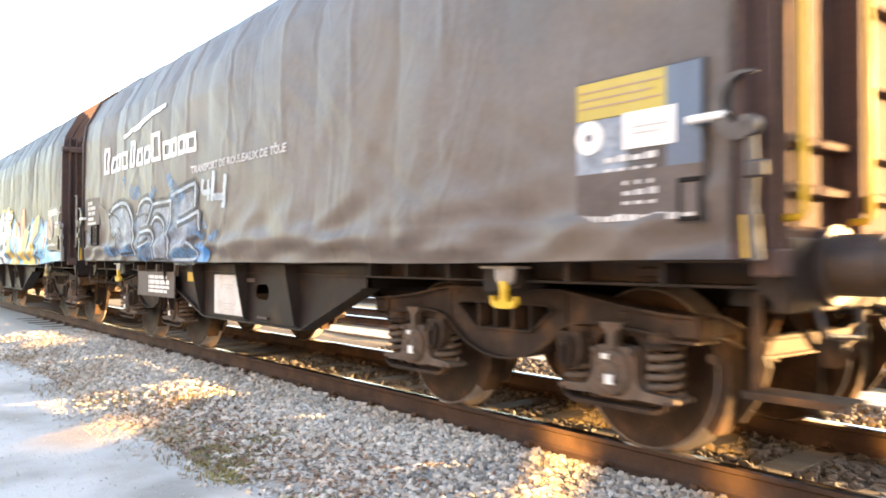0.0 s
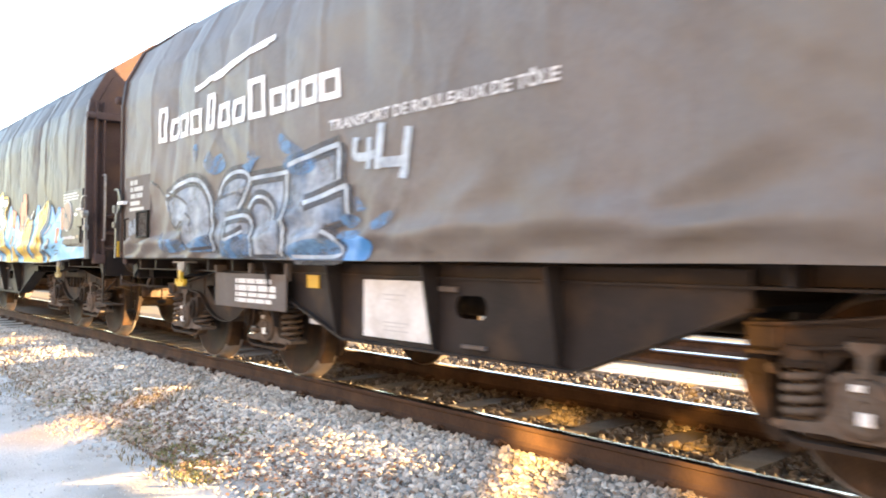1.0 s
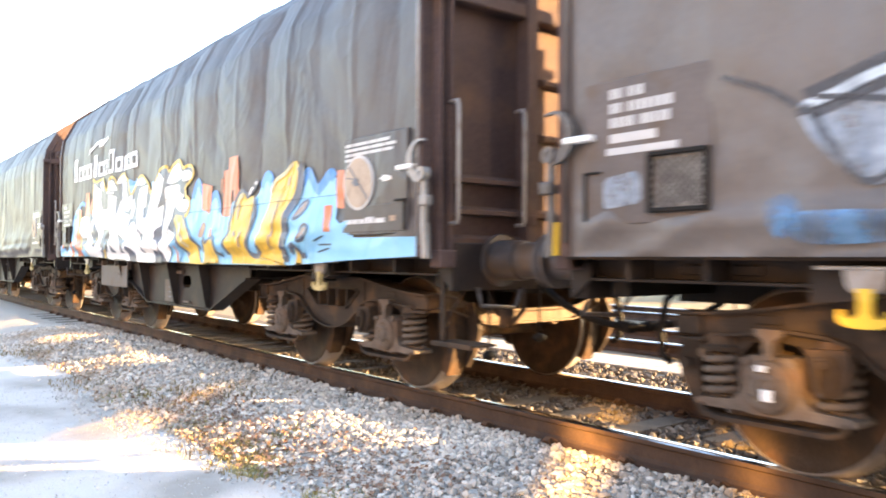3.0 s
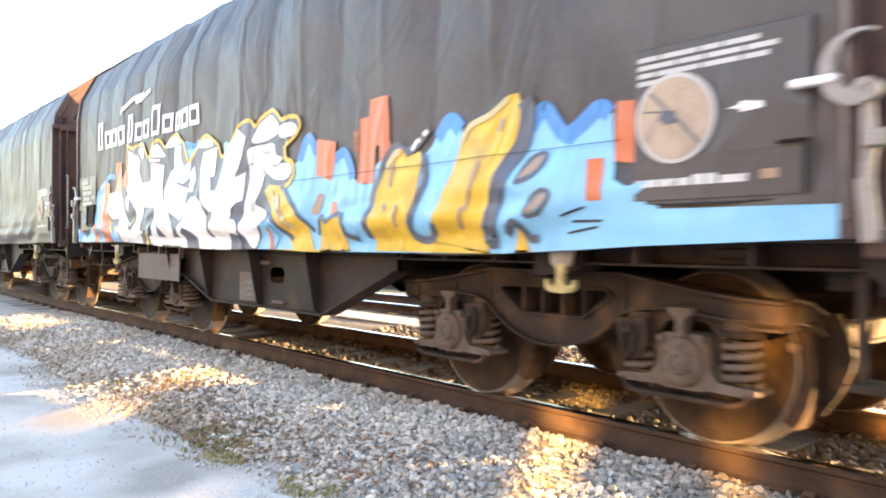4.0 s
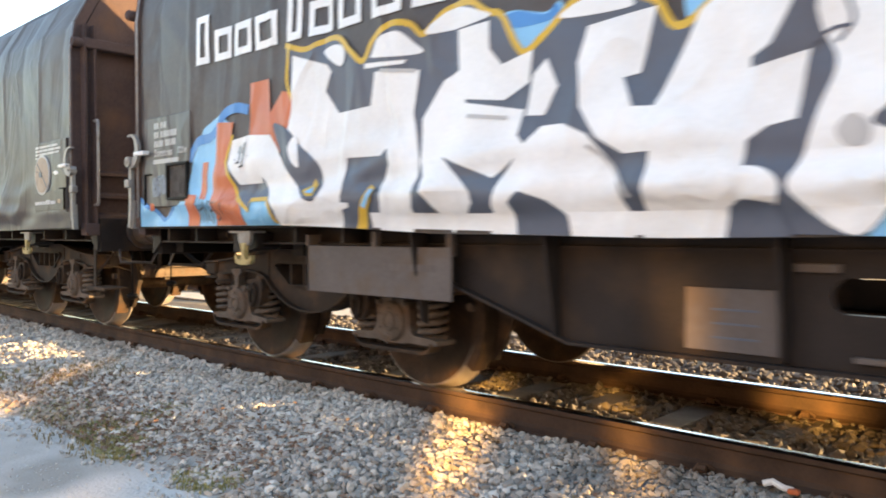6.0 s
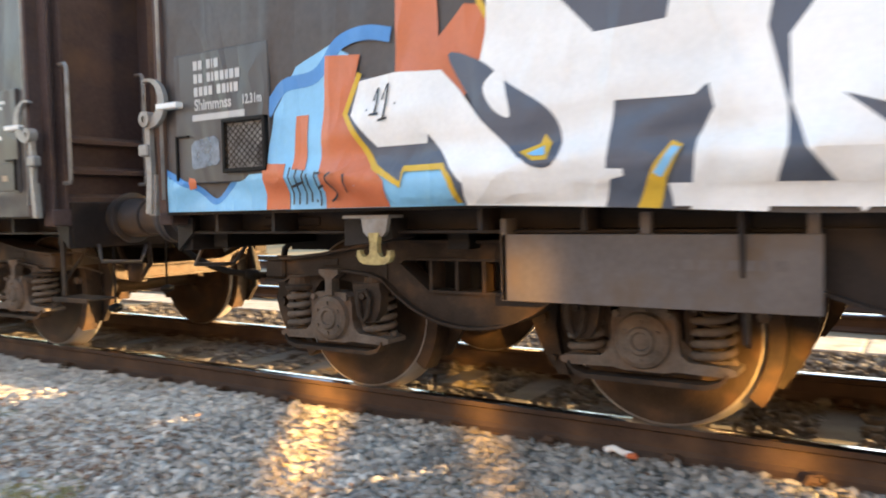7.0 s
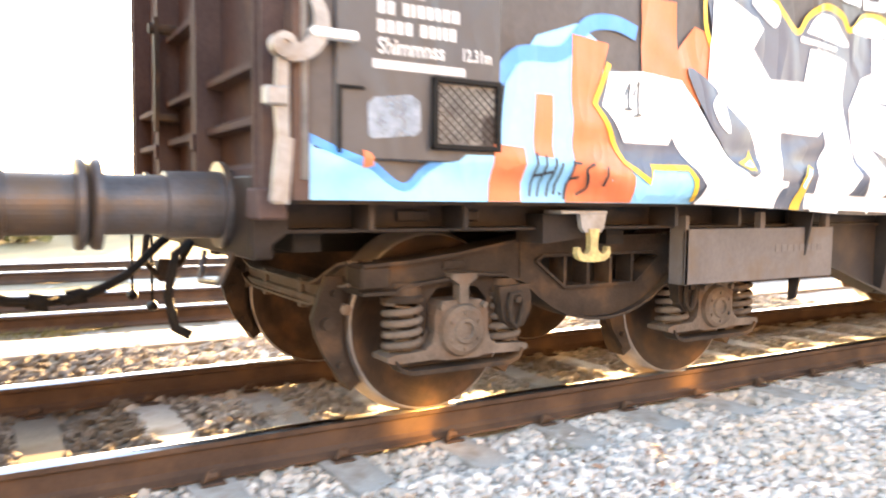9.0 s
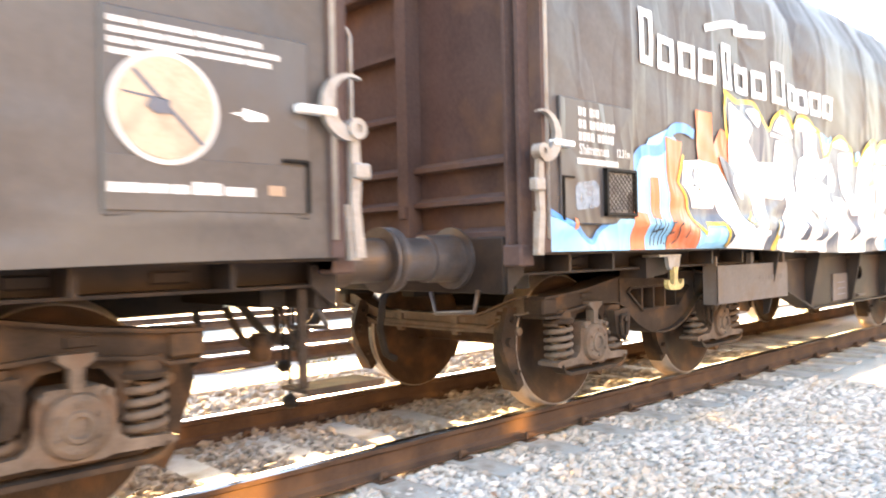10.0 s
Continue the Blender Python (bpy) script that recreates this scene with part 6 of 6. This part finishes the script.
def lay_on_sheet(bm, layer, seed, slack):
    """Cuts flat paint into small pieces and lays it on the sheet's folds."""
    for f in bm.faces:
        f.normal_update()
    bmesh.ops.triangulate(bm, faces=bm.faces)
    xs = [v.co.x for v in bm.verts]
    zs = [v.co.z for v in bm.verts]
    step_x, step_z, low = 2 * HALF / (CUTS_X - 1), (PROFILE[1][1] - PROFILE[0][1]) / CUTS_Z, PROFILE[0][1]
    for lo, hi, axis, start, step in ((min(xs), max(xs), 0, -HALF, step_x), (min(zs), max(zs), 2, low, step_z)):
        k = math.ceil((lo - start) / step)
        while start + k * step < hi:
            co, no = [0, 0, 0], [0, 0, 0]
            co[axis], no[axis] = start + k * step, 1
            bmesh.ops.bisect_plane(bm, geom=bm.verts[:] + bm.edges[:] + bm.faces[:], dist=1e-5, plane_co=co, plane_no=no)
            k += 1
    corner = {}

    def depth(i, k):
        if (i, k) not in corner:
            x, z = -HALF + i * step_x, low + k * step_z
            corner[i, k] = profile_at(z) + sheet_out(x, z, seed, slack)
        return corner[i, k]

    for v in bm.verts:
        # the sheet's own corners, blended across each of its cells
        u, w = (v.co.x + HALF) / step_x, (v.co.z - low) / step_z
        i, k = math.floor(u), math.floor(w)
        u, w = u - i, w - k
        y = (depth(i, k) * (1 - u) + depth(i + 1, k) * u) * (1 - w) + (depth(i, k + 1) * (1 - u) + depth(i + 1, k + 1) * u) * w
        v.co.y = -y - 0.0055 - 0.0034 * layer
    for f in bm.faces:
        f.normal_update()


def fill(bm, pts):
    bm.faces.new([bm.verts.new((x, 0, z)) for x, z in pts])


def ribbon(bm, pts, w):
    pts = [Vector(p) for p in pts]
    rows = []
    for i, p in enumerate(pts):
        t = (pts[min(i + 1, len(pts) - 1)] - pts[max(i - 1, 0)]).normalized()
        d = Vector((-t.y, t.x)) * w / 2
        rows.append([bm.verts.new((q.x, 0, q.y)) for q in (p + d, p - d)])
    for a, b in zip(rows, rows[1:]):
        bm.faces.new((a[0], a[1], b[1], b[0]))


def spray(wagon, shapes, seed, slack, drop):
    for i, (name, layer, paint_, smooth, pts, width) in enumerate(shapes):
        bm = bmesh.new()
        if width:
            ribbon(bm, rounded(pts, False, 6) if smooth and len(pts) > 2 else pts, width)
        else:
            pts = [(x, z if z > 1.09 else hem_at(x, drop) + 0.002) for x, z in pts]
            out = [(x, max(z, hem_at(x, drop) + 0.002)) for x, z in (rounded(pts) if smooth else pts)]
            fill(bm, out)
        lay_on_sheet(bm, layer + 0.25 * i / len(shapes), seed, slack)
        part(name, bm, paint_, wagon, smooth=True)


def lettering(words, size, x, z, layer, paint_, parent, seed=None, slack=0, y=None, width=None, name="lettering"):
    """Words in the built-in font, on the sheet or on a flat panel at depth y."""
    cu = bpy.data.curves.new("words", "FONT")
    cu.body, cu.size, cu.resolution_u, cu.offset = words, size, 3, size * 0.03
    ob = new("words", cu)
    bpy.context.view_layer.update()
    me = bpy.data.meshes.new_from_object(ob.evaluated_get(bpy.context.evaluated_depsgraph_get()))
    bpy.data.objects.remove(ob)
    bm = bmesh.new()
    bm.from_mesh(me)
    w = max(v.co.x for v in bm.verts)
    k = width / w if width else 1
    for v in bm.verts:
        v.co = Vector((x + v.co.x * k, y or 0, z + v.co.y))
    if y is None:
        lay_on_sheet(bm, layer, seed, slack)
    return part(name, bm, paint_, parent)


def emblem(wagon, shift, z, seed, slack):
    """The carrier's name as plain white blocks: tall open frames for initials, low ones between."""
    for a, b, h in ((-4.25, -4.08, 0.36), (-4.01, -3.79, 0.23), (-3.74, -3.52, 0.23), (-3.47, -3.21, 0.23), (-3.10, -2.95, 0.34), (-2.88, -2.65, 0.22), (-2.59, -2.36, 0.22), (-2.26, -2.01, 0.34), (-1.93, -1.70, 0.21), (-1.66, -1.47, 0.21), (-1.43, -1.21, 0.21), (-1.17, -0.93, 0.21)):
        bm = bmesh.new()
        a, b, c = a + shift, b + shift, z - 0.012 * (a + 4.25)
        d = c + h
        t = 0.052
        for q in ((a, b, c, c + t), (a, b, d - t, d), (a, a + t, c + t, d - t), (b - t, b, c + t, d - t)):
            fill(bm, [(q[0], q[2]), (q[1], q[2]), (q[1], q[3]), (q[0], q[3])])
        lay_on_sheet(bm, 1, seed, slack)
        part("emblem_block", bm, WHITE, wagon)


def bars(parent, x0, x1, rows, y, paint_, name="text_bar"):
    for i, (z0, z1, f) in enumerate(rows):
        bm = bmesh.new()
        box(bm, x0, x0 + (x1 - x0) * f, y - 0.0015, y, z0, z1)
        part(name, bm, paint_, parent)


PAN = SIDE - 0.020            # face of the panels at the sheet's ends


def panel_base(wagon, x0, x1, label, paint_=None):
    bm = bmesh.new()
    box(bm, x0, x1, PAN, SIDE + 0.05, 1.235, 1.965, 0.006)
    return part("end_panel", bm, paint_ or PANELGREY, wagon, label)


def pocket(parent, x0, x1, z0, z1, paint_, deep=0.03, mesh_lines=False):
    bm = bmesh.new()
    for a, b, c, d in ((x0, x1, z0, z0 + 0.022), (x0, x1, z1 - 0.022, z1), (x0, x0 + 0.022, z0, z1), (x1 - 0.022, x1, z0, z1)):
        box(bm, a, b, PAN - deep, PAN + 0.004, c, d, 0.004)
    fr = part("card_frame", bm, BLACK, parent)
    bm = bmesh.new()
    box(bm, x0 + 0.02, x1 - 0.02, PAN - 0.004, PAN + 0.002, z0 + 0.02, z1 - 0.02)
    part("card", bm, paint_, parent)
    if mesh_lines:
        bm = bmesh.new()
        n = 7
        w, h = x1 - x0 - 0.04, z1 - z0 - 0.04
        for i in range(-n, n):
            for s in (1, -1):
                a = [(t, (t - i / n * w) * s * h / w + (0 if s > 0 else h)) for t in np.linspace(0, w, 12)]
                a = [(p, q) for p, q in a if 0 <= q <= h]
                if len(a) > 1:
                    tube(bm, [(x0 + 0.02 + p, PAN - 0.018 - 0.003 * s, z0 + 0.02 + q) for p, q in (a[0], a[-1])], 0.0022, 4)
        ob = part("wire_guard", bm, BOGIE, parent, "rusty wire mesh")
        ob["kind"] = "stuff"


def number_panel(wagon, words, paint_):
    p = panel_base(wagon, -5.10, -4.35, "panel with worn white lettering", paint_)
    x = -4.93
    for z, chars in ((1.868, (0.032, 0.032, 0, 0.03, 0.012, 0.034)), (1.795, (0.032, 0.032, 0, 0.028, 0.018, 0.034, 0.03, 0.026, 0.034, 0.036)), (1.722, (0.032, 0.032, 0.03, 0.03, 0, 0.032, 0.03, 0.016, 0.02, 0.032))):
        u = x
        for c in chars:
            if c:
                bars(p, u, u + c, [(z, z + 0.05, 1.0)], PAN - 0.001, PALE)
            u += c + 0.009 if c else 0.028
    if words:
        lettering("Shimmnss", 0.085, x, 1.645, 0, PALE, p, y=PAN - 0.003, width=0.30)
        lettering("12.31m", 0.07, x + 0.38, 1.65, 0, PALE, p, y=PAN - 0.003, width=0.15)
    else:
        bars(p, x, x + 0.33, [(1.645, 1.69, 0.85)], PAN - 0.001, PALE)
    bars(p, x - 0.02, x + 0.40, [(1.585, 1.62, 1.0)], PAN - 0.001, PALE)
    pocket(p, -4.69, -4.36, 1.285, 1.575, CARD, 0.03, True)
    bm = bmesh.new()
    box(bm, -5.095, -5.08, PAN - 0.015, PAN + 0.003, 1.255, 1.51, 0.003)
    box(bm, -5.08, -4.985, PAN - 0.015, PAN + 0.003, 1.498, 1.51, 0.003)
    part("card_holder", bm, BLACK, p)
    bm = bmesh.new()
    prism(bm, [(-4.965, 1.325), (-4.95, 1.315), (-4.76, 1.335), (-4.735, 1.36), (-4.74, 1.47), (-4.78, 1.495), (-4.94, 1.475), (-4.97, 1.45)], PAN - 0.003, PAN + 0.001)
    part("worn_sticker", bm, GHOST, p)


def disc(bm, x, z, r, y0, y1, n=40):
    lathe(bm, [(y0, 0.0), (y0, r), (y1, r)], n, "y", (x, 0, z))


def brake_panel(wagon):
    p = panel_base(wagon, 4.265, 5.10, "dark grey panel with a round tan sign")
    for z, words in ((1.905, (0.11, 0.19, 0.10, 0.16)), (1.868, (0.20, 0.13, 0.17, 0.14)), (1.831, (0.09, 0.22, 0.18, 0.11)), (1.794, (0.13, 0.10))):
        x = 4.29
        for w_ in words:
            bars(p, x, x + w_, [(z, z + 0.022, 1.0)], PAN - 0.001, PALE)
            x += w_ + 0.012
    bm = bmesh.new()
    disc(bm, 4.49, 1.625, 0.205, PAN - 0.012, PAN)
    sign = part("round_sign", bm, PALE, p, "round white-rimmed sign")
    bm = bmesh.new()
    disc(bm, 4.49, 1.625, 0.184, PAN - 0.016, PAN - 0.010)
    part("sign_face", bm, SIGNTAN, sign, "faded tan face with a worn grain")
    bm = bmesh.new()
    prism(bm, [(4.365, 1.745), (4.375, 1.755), (4.63, 1.505), (4.62, 1.495)], PAN - 0.0185, PAN - 0.014)
    prism(bm, [(4.33, 1.665), (4.33, 1.672), (4.50, 1.655), (4.50, 1.645)], PAN - 0.0185, PAN - 0.014)
    prism(bm, [(4.415, 1.625), (4.43, 1.655), (4.50, 1.65), (4.505, 1.605), (4.45, 1.60)], PAN - 0.0215, PAN - 0.014)
    part("sign_mark", bm, SLATE, sign)
    bm = bmesh.new()
    prism(bm, [(4.745, 1.635), (4.80, 1.645), (4.805, 1.66), (4.90, 1.645), (4.905, 1.62), (4.81, 1.612), (4.80, 1.628)], PAN - 0.003, PAN + 0.001)
    part("arrow_mark", bm, WHITE, p)
    bm = bmesh.new()
    box(bm, 4.27, 5.095, PAN - 0.008, PAN + 0.002, 1.255, 1.45, 0.003)
    low = part("lower_plate", bm, TARP_GREY, p)
    for k, (a, b) in enumerate(((4.28, 4.40), (4.41, 4.50), (4.51, 4.57), (4.585, 4.64), (4.65, 4.70), (4.715, 4.84))):
        bars(low, a, b, [(1.318, 1.352 + 0.012 * (k in (3, 4)), 1.0)], PAN - 0.009, DULLWHITE)
    bars(low, 4.90, 4.97, [(1.325, 1.365, 1.0)], PAN - 0.009, TAN)
    bm = bmesh.new()
    box(bm, 5.078, 5.092, PAN - 0.024, PAN + 0.002, 1.26, 1.475, 0.003)
    box(bm, 4.97, 5.078, PAN - 0.024, PAN + 0.002, 1.462, 1.475, 0.003)
    part("card_holder", bm, BLACK, p)


def bright_panel(wagon):
    p = panel_base(wagon, 4.36, 5.09, "panel with yellow, blue and white labels")
    for a, b, c, d, m_, n_ in ((4.37, 4.90, 1.77, 1.955, DULLYELLOW, "yellow_label"), (4.90, 5.08, 1.50, 1.955, LABELBLUE, "blue_label"), (4.66, 4.95, 1.60, 1.775, WHITE, "white_label"), (4.37, 5.08, 1.25, 1.50, PLATE, "brown_label"), (4.37, 4.68, 1.50, 1.765, GHOST, "grey_label")):
        bm = bmesh.new()
        box(bm, a, b, PAN - (0.005 if m_ is not WHITE else 0.009), PAN + 0.001, c, d)
        lab = part(n_, bm, m_, p)
        if m_ is DULLYELLOW:
            bars(lab, a + 0.02, b - 0.02, [(d - 0.05, d - 0.042, 1), (d - 0.09, d - 0.082, 0.9), (d - 0.13, d - 0.122, 1)], PAN - 0.006, TAN)
        if m_ is WHITE:
            bars(lab, a + 0.05, b - 0.03, [(d - 0.08, d - 0.07, 1), (d - 0.11, d - 0.10, 0.8)], PAN - 0.010, PALE)
    bm = bmesh.new()
    disc(bm, 4.455, 1.68, 0.085, PAN - 0.012, PAN)
    sign = part("round_sign", bm, WHITE, p)
    bm = bmesh.new()
    disc(bm, 4.455, 1.68, 0.02, PAN - 0.016, PAN - 0.01)
    part("sign_mark", bm, SLATE, sign)
    for k in range(9):
        bars(p, 4.38 + 0.075 * k, 4.38 + 0.075 * k + 0.062, [(1.258, 1.292 - 0.004 * (k % 3), 1.0)], PAN - 0.006, DULLWHITE)
    for k in range(4):
        bars(p, 4.55 + 0.08 * k, 4.61 + 0.08 * k, [(1.545, 1.57 + 0.008 * (k % 2), 1.0), (1.50, 1.515, 0.7)], PAN - 0.0075, DULLWHITE)
    for k in range(3):
        bars(p, 4.66 + 0.07 * k, 4.71 + 0.07 * k, [(1.43, 1.45, 0.5), (1.38, 1.40 + 0.006 * k, 1.0), (1.335, 1.352, 0.8)], PAN - 0.006, DULLWHITE)
    pocket(p, 4.96, 5.085, 1.245, 1.44, PLATE, 0.012)


def plain_plate(wagon, name, x0, x1, z0, z1, paint_, rows=(), y=BEAM - 0.006, label=""):
    bm = bmesh.new()
    box(bm, x0, x1, y - 0.006, y + 0.006, z0, z1, 0.002)
    p = part(name, bm, paint_, wagon, label)
    bars(p, x0 + (x1 - x0) * 0.3, x1 - (x1 - x0) * 0.2, rows, y - 0.006, PALE if paint_ is BOARD else SLATE)
    return p


def seam(wagon, seed, slack, x0, x1):
    bm = bmesh.new()
    ribbon(bm, [(x, 1.555) for x in np.linspace(x0, x1, 40)], 0.004)
    lay_on_sheet(bm, 8, seed, slack)
    part("seam", bm, FRAME, wagon)


def detail_wagons():
    front, outline, colour, bare, fourth, fifth = PLAIN
    spray(outline, SPRAY[1], 11, 1.6, 0.02)
    spray(colour, SPRAY[2], 23, 0.95, 0.075)
    emblem(outline, 0.09, 2.25, 11, 1.6)
    emblem(colour, 0.0, 2.285, 23, 0.95)
    lettering("TRANSPORT DE ROULEAUX DE TÔLE", 0.105, -0.95, 1.985, 1, DULLWHITE, outline, 11, 1.6, width=2.12)
    for w in (front, outline, colour, bare, fourth, fifth):
        number_panel(w, w is colour, PLATE if w is outline else PANELGREY)
        if w is outline:
            bright_panel(w)
        else:
            brake_panel(w)
    seam(colour, 23, 0.95, 1.0, 4.2)
    # plates on the beams
    plain_plate(outline, "white_board", -0.80, -0.005, 0.522, 0.925, BOARD, [(0.82, 0.83, 0.6), (0.79, 0.797, 0.4), (0.63, 0.64, 0.7), (0.605, 0.612, 0.6), (0.575, 0.585, 0.7)], label="white notice board on the beam")
    plain_plate(outline, "yellow_label", -1.57, -1.40, 0.84, 0.945, YELLOW)
    plain_plate(outline, "small_label", -1.52, -1.36, 0.56, 0.60, PALE)
    for w in (colour, bare, fourth, fifth, front):
        plain_plate(w, "notice_board", -0.43, -0.03, 0.515, 0.785, PLATE, [(0.69, 0.70, 1), (0.63, 0.64, 1), (0.57, 0.58, 1)], label="dusty notice board on the beam")
    for w in PLAIN:
        for x0, x1, z0, z1 in ((0.03, 0.20, 0.865, 0.90), (0.25, 0.45, 0.525, 0.55)):
            bm = bmesh.new()
            box(bm, x0, x1, BEAM - 0.03, BEAM, z0, z1, 0.004)
            part("step_bracket", bm, PLATE, w)
    # lettering blocks on the long plates under the sill
    for w, m_, x0, x1 in ((outline, WHITE, -2.62, -1.90), (colour, PALE, -2.30, -1.85)):
        rows = [(0.855, 0.895, 0.9), (0.79, 0.84, 1.0), (0.74, 0.775, 1.0), (0.69, 0.725, 0.9)] if m_ is WHITE else [(0.80, 0.84, 1.0)]
        for z0, z1, f in rows:
            n = 12 if m_ is WHITE else 8
            for i in range(n):
                bm = bmesh.new()
                a = x0 + (x1 - x0) * f * i / n
                box(bm, a, a + (x1 - x0) * f / n * (0.8 if i % 3 else 0.55), -1.381, -1.379, z0, z1)
                part("text_bar", bm, m_ if m_ is WHITE else PLATE, w)


detail_wagons()

# ---------------------------------------------------------------- loose things by the track
def tuft(name, x, y, r, n, h, seed, label, material=GRASS):
    rng = random.Random(seed)
    bm = bmesh.new()
    for _ in range(int(n * 1.8)):
        a, d = rng.uniform(0, math.tau), r * rng.random() ** 0.7
        px, py = x + d * math.cos(a), y + d * math.sin(a) * 0.7
        z = ground_z(px, py)
        lean, ll = rng.uniform(0, math.tau), h * rng.uniform(0.25, 0.75)
        dx, dy = math.cos(lean), math.sin(lean)
        w = 0.0025 + 0.003 * rng.random()
        tip = (px + dx * ll * 0.7, py + dy * ll * 0.7, z + ll * rng.uniform(0.4, 0.9))
        mid = (px + dx * ll * 0.25, py + dy * ll * 0.25, z + ll * 0.6)
        v = [bm.verts.new(p) for p in ((px - dy * w, py + dx * w, z - 0.01), (px + dy * w, py - dx * w, z - 0.01), (mid[0] + dy * w, mid[1] - dx * w, mid[2]), (mid[0] - dy * w, mid[1] + dx * w, mid[2]), tip)]
        bm.faces.new(v[:4]), bm.faces.new((v[3], v[2], v[4]))
    ob = part(name, bm, material, None)
    return tagged(ob, label, "grass", kind="stuff")


def weeds():
    rng = random.Random(5)
    for i, (x, y, r, n, h) in enumerate(((-12.3, 2.2, 0.9, 420, 0.10), (-6.9, 2.45, 0.75, 520, 0.10), (-5.2, 2.05, 0.5, 200, 0.08), (-8.8, 2.1, 0.7, 220, 0.08), (-4.7, 2.0, 0.4, 160, 0.07), (-10.2, 2.3, 0.6, 200, 0.09))):
        tuft("dry_grass", x, y, r, n, h, i, "dry yellowed grass at the edge of the path")
    for i, (x, y, r, n) in enumerate(((-5.0, 2.12, 0.34, 620), (-5.1, 2.5, 0.22, 260), (-4.6, 1.98, 0.24, 260), (-5.9, 2.1, 0.35, 360), (-3.7, 2.05, 0.25, 220), (-7.6, 2.1, 0.4, 320), (-3.0, 1.95, 0.2, 140))):
        tuft("moss", x, y, r, int(n * 1.6), 0.055, 700 + i, "yellow-green moss among the stones at the path", MOSS)
    for i in range(26):
        tuft("weed", rng.uniform(-11, 6), rng.uniform(1.9, 3.3), 0.12, 26, 0.06, 50 + i, "small dry weed among the ballast stones")
    for i in range(16):
        tuft("weed", rng.uniform(-4, 9), rng.uniform(7.6, 8.3), 0.35, 60, 0.14, 90 + i, "yellow-green weeds beside the next track", LEAF)


weeds()


def leaves():
    rng = random.Random(8)
    bm = bmesh.new()
    for i in range(4200):
        x, y = rng.uniform(-12, 3), min(max(rng.gauss(2.3, 0.42), 1.85 + 0.25 * rng.random()), 3.4)
        if i > 2600:
            c_ = ((-4.0, 2.35), (-6.4, 2.4), (-5.2, 2.2))[i % 3]
            x, y = rng.gauss(c_[0], 0.45), max(rng.gauss(c_[1], 0.22), 1.9)
        elif noise.noise((x * 0.9, y * 1.2, 6)) < -0.12:
            continue
        c = Vector((x, y, ground_z(x, y) + 0.025 + 0.01 * rng.random()))
        u = Vector((rng.gauss(0, 1), rng.gauss(0, 1), rng.gauss(0, 0.4))).normalized() * rng.uniform(0.010, 0.026)
        w = u.cross(Vector((rng.gauss(0, 0.3), rng.gauss(0, 0.3), 1))).normalized() * u.length * 0.6
        bm.faces.new([bm.verts.new(c + q) for q in (-u, w, u, -w)])
    ob = part("fallen_leaves", bm, DEADLEAF, None)
    tagged(ob, "rust-brown fallen leaves on the ballast", "leaves", kind="stuff")


leaves()


def litter():
    bm = bmesh.new()
    tube(bm, [(-0.06, 0, 0.03), (-0.02, 0.01, 0.045), (0.03, 0.0, 0.03), (0.07, 0.015, 0.022)], 0.016, 8)
    root = part("crushed_wrapper", bm, WHITE, None)
    root.location = (-1.28, 3.52, -0.165)
    tagged(root, "crumpled red and white wrapper on the ballast", "litter")
    bm = bmesh.new()
    box(bm, 0.05, 0.10, -0.015, 0.02, 0.01, 0.035, 0.006)
    part("red_end", bm, ORANGE, root)


litter()


def bush(x, y, h, r, seed):
    rng = random.Random(seed)
    root = new("bush")
    root.location = (x, y, ground_z(x, y))
    tagged(root, "leafy autumn bush on the bank beyond the tracks", "bush", "bushes on the bank")
    bm = bmesh.new()
    ends = []
    for i in range(7):
        a, s = rng.uniform(0, math.tau), rng.uniform(0.3, 0.8)
        p = [(0, 0, -0.05), (math.cos(a) * r * s * 0.4, math.sin(a) * r * s * 0.4, h * 0.4), (math.cos(a) * r * s, math.sin(a) * r * s, h * rng.uniform(0.65, 0.9))]
        tube(bm, p, 0.03, 5)
        ends += p[1:]
    part("stem", bm, BARK, root)
    bm = bmesh.new()
    for _ in range(900):
        c = Vector(rng.choice(ends)) + Vector((rng.gauss(0, r * 0.3), rng.gauss(0, r * 0.3), rng.gauss(0, h * 0.16)))
        if c.z < 0.05:
            continue
        u = Vector((rng.gauss(0, 1), rng.gauss(0, 1), rng.gauss(0, 1))).normalized() * rng.uniform(0.06, 0.14)
        w = u.orthogonal() * 0.5
        bm.faces.new([bm.verts.new(c + q) for q in (-u, w, u, -w)])
    part("foliage", bm, LEAF, root)


for i in range(26):
    r_ = random.Random(300 + i)
    bush(-34 + i * 3.1 + r_.uniform(-1, 1), 23 + r_.uniform(-2, 5), r_.uniform(0.8, 1.9), r_.uniform(1.0, 1.8), 400 + i)


# ---------------------------------------------------------------- how the train moves
def travelled(t):
    """Metres the train has gone along its track; it slows a little."""
    return -23.219 + t * (3.32856 + t * (-0.0775688 + t * (0.00315476 + t * (-0.000347651 + t * 2.06783e-05))))


def motions():
    for w, sets, k in WAGONS:
        walk(w, [(t, pose(START + k * PITCH + travelled(t), TRACK_Y, 0)) for t in [i * 0.5 for i in range(21)]])
        for ob, u in sets:
            walk(ob, [(t, pose(u, 0, RADIUS, 0, math.degrees(travelled(t) / RADIUS), 0)) for t in [i / 6 for i in range(61)]])


START = 4.543                 # the middle wagon's place along the track at zero travel
motions()
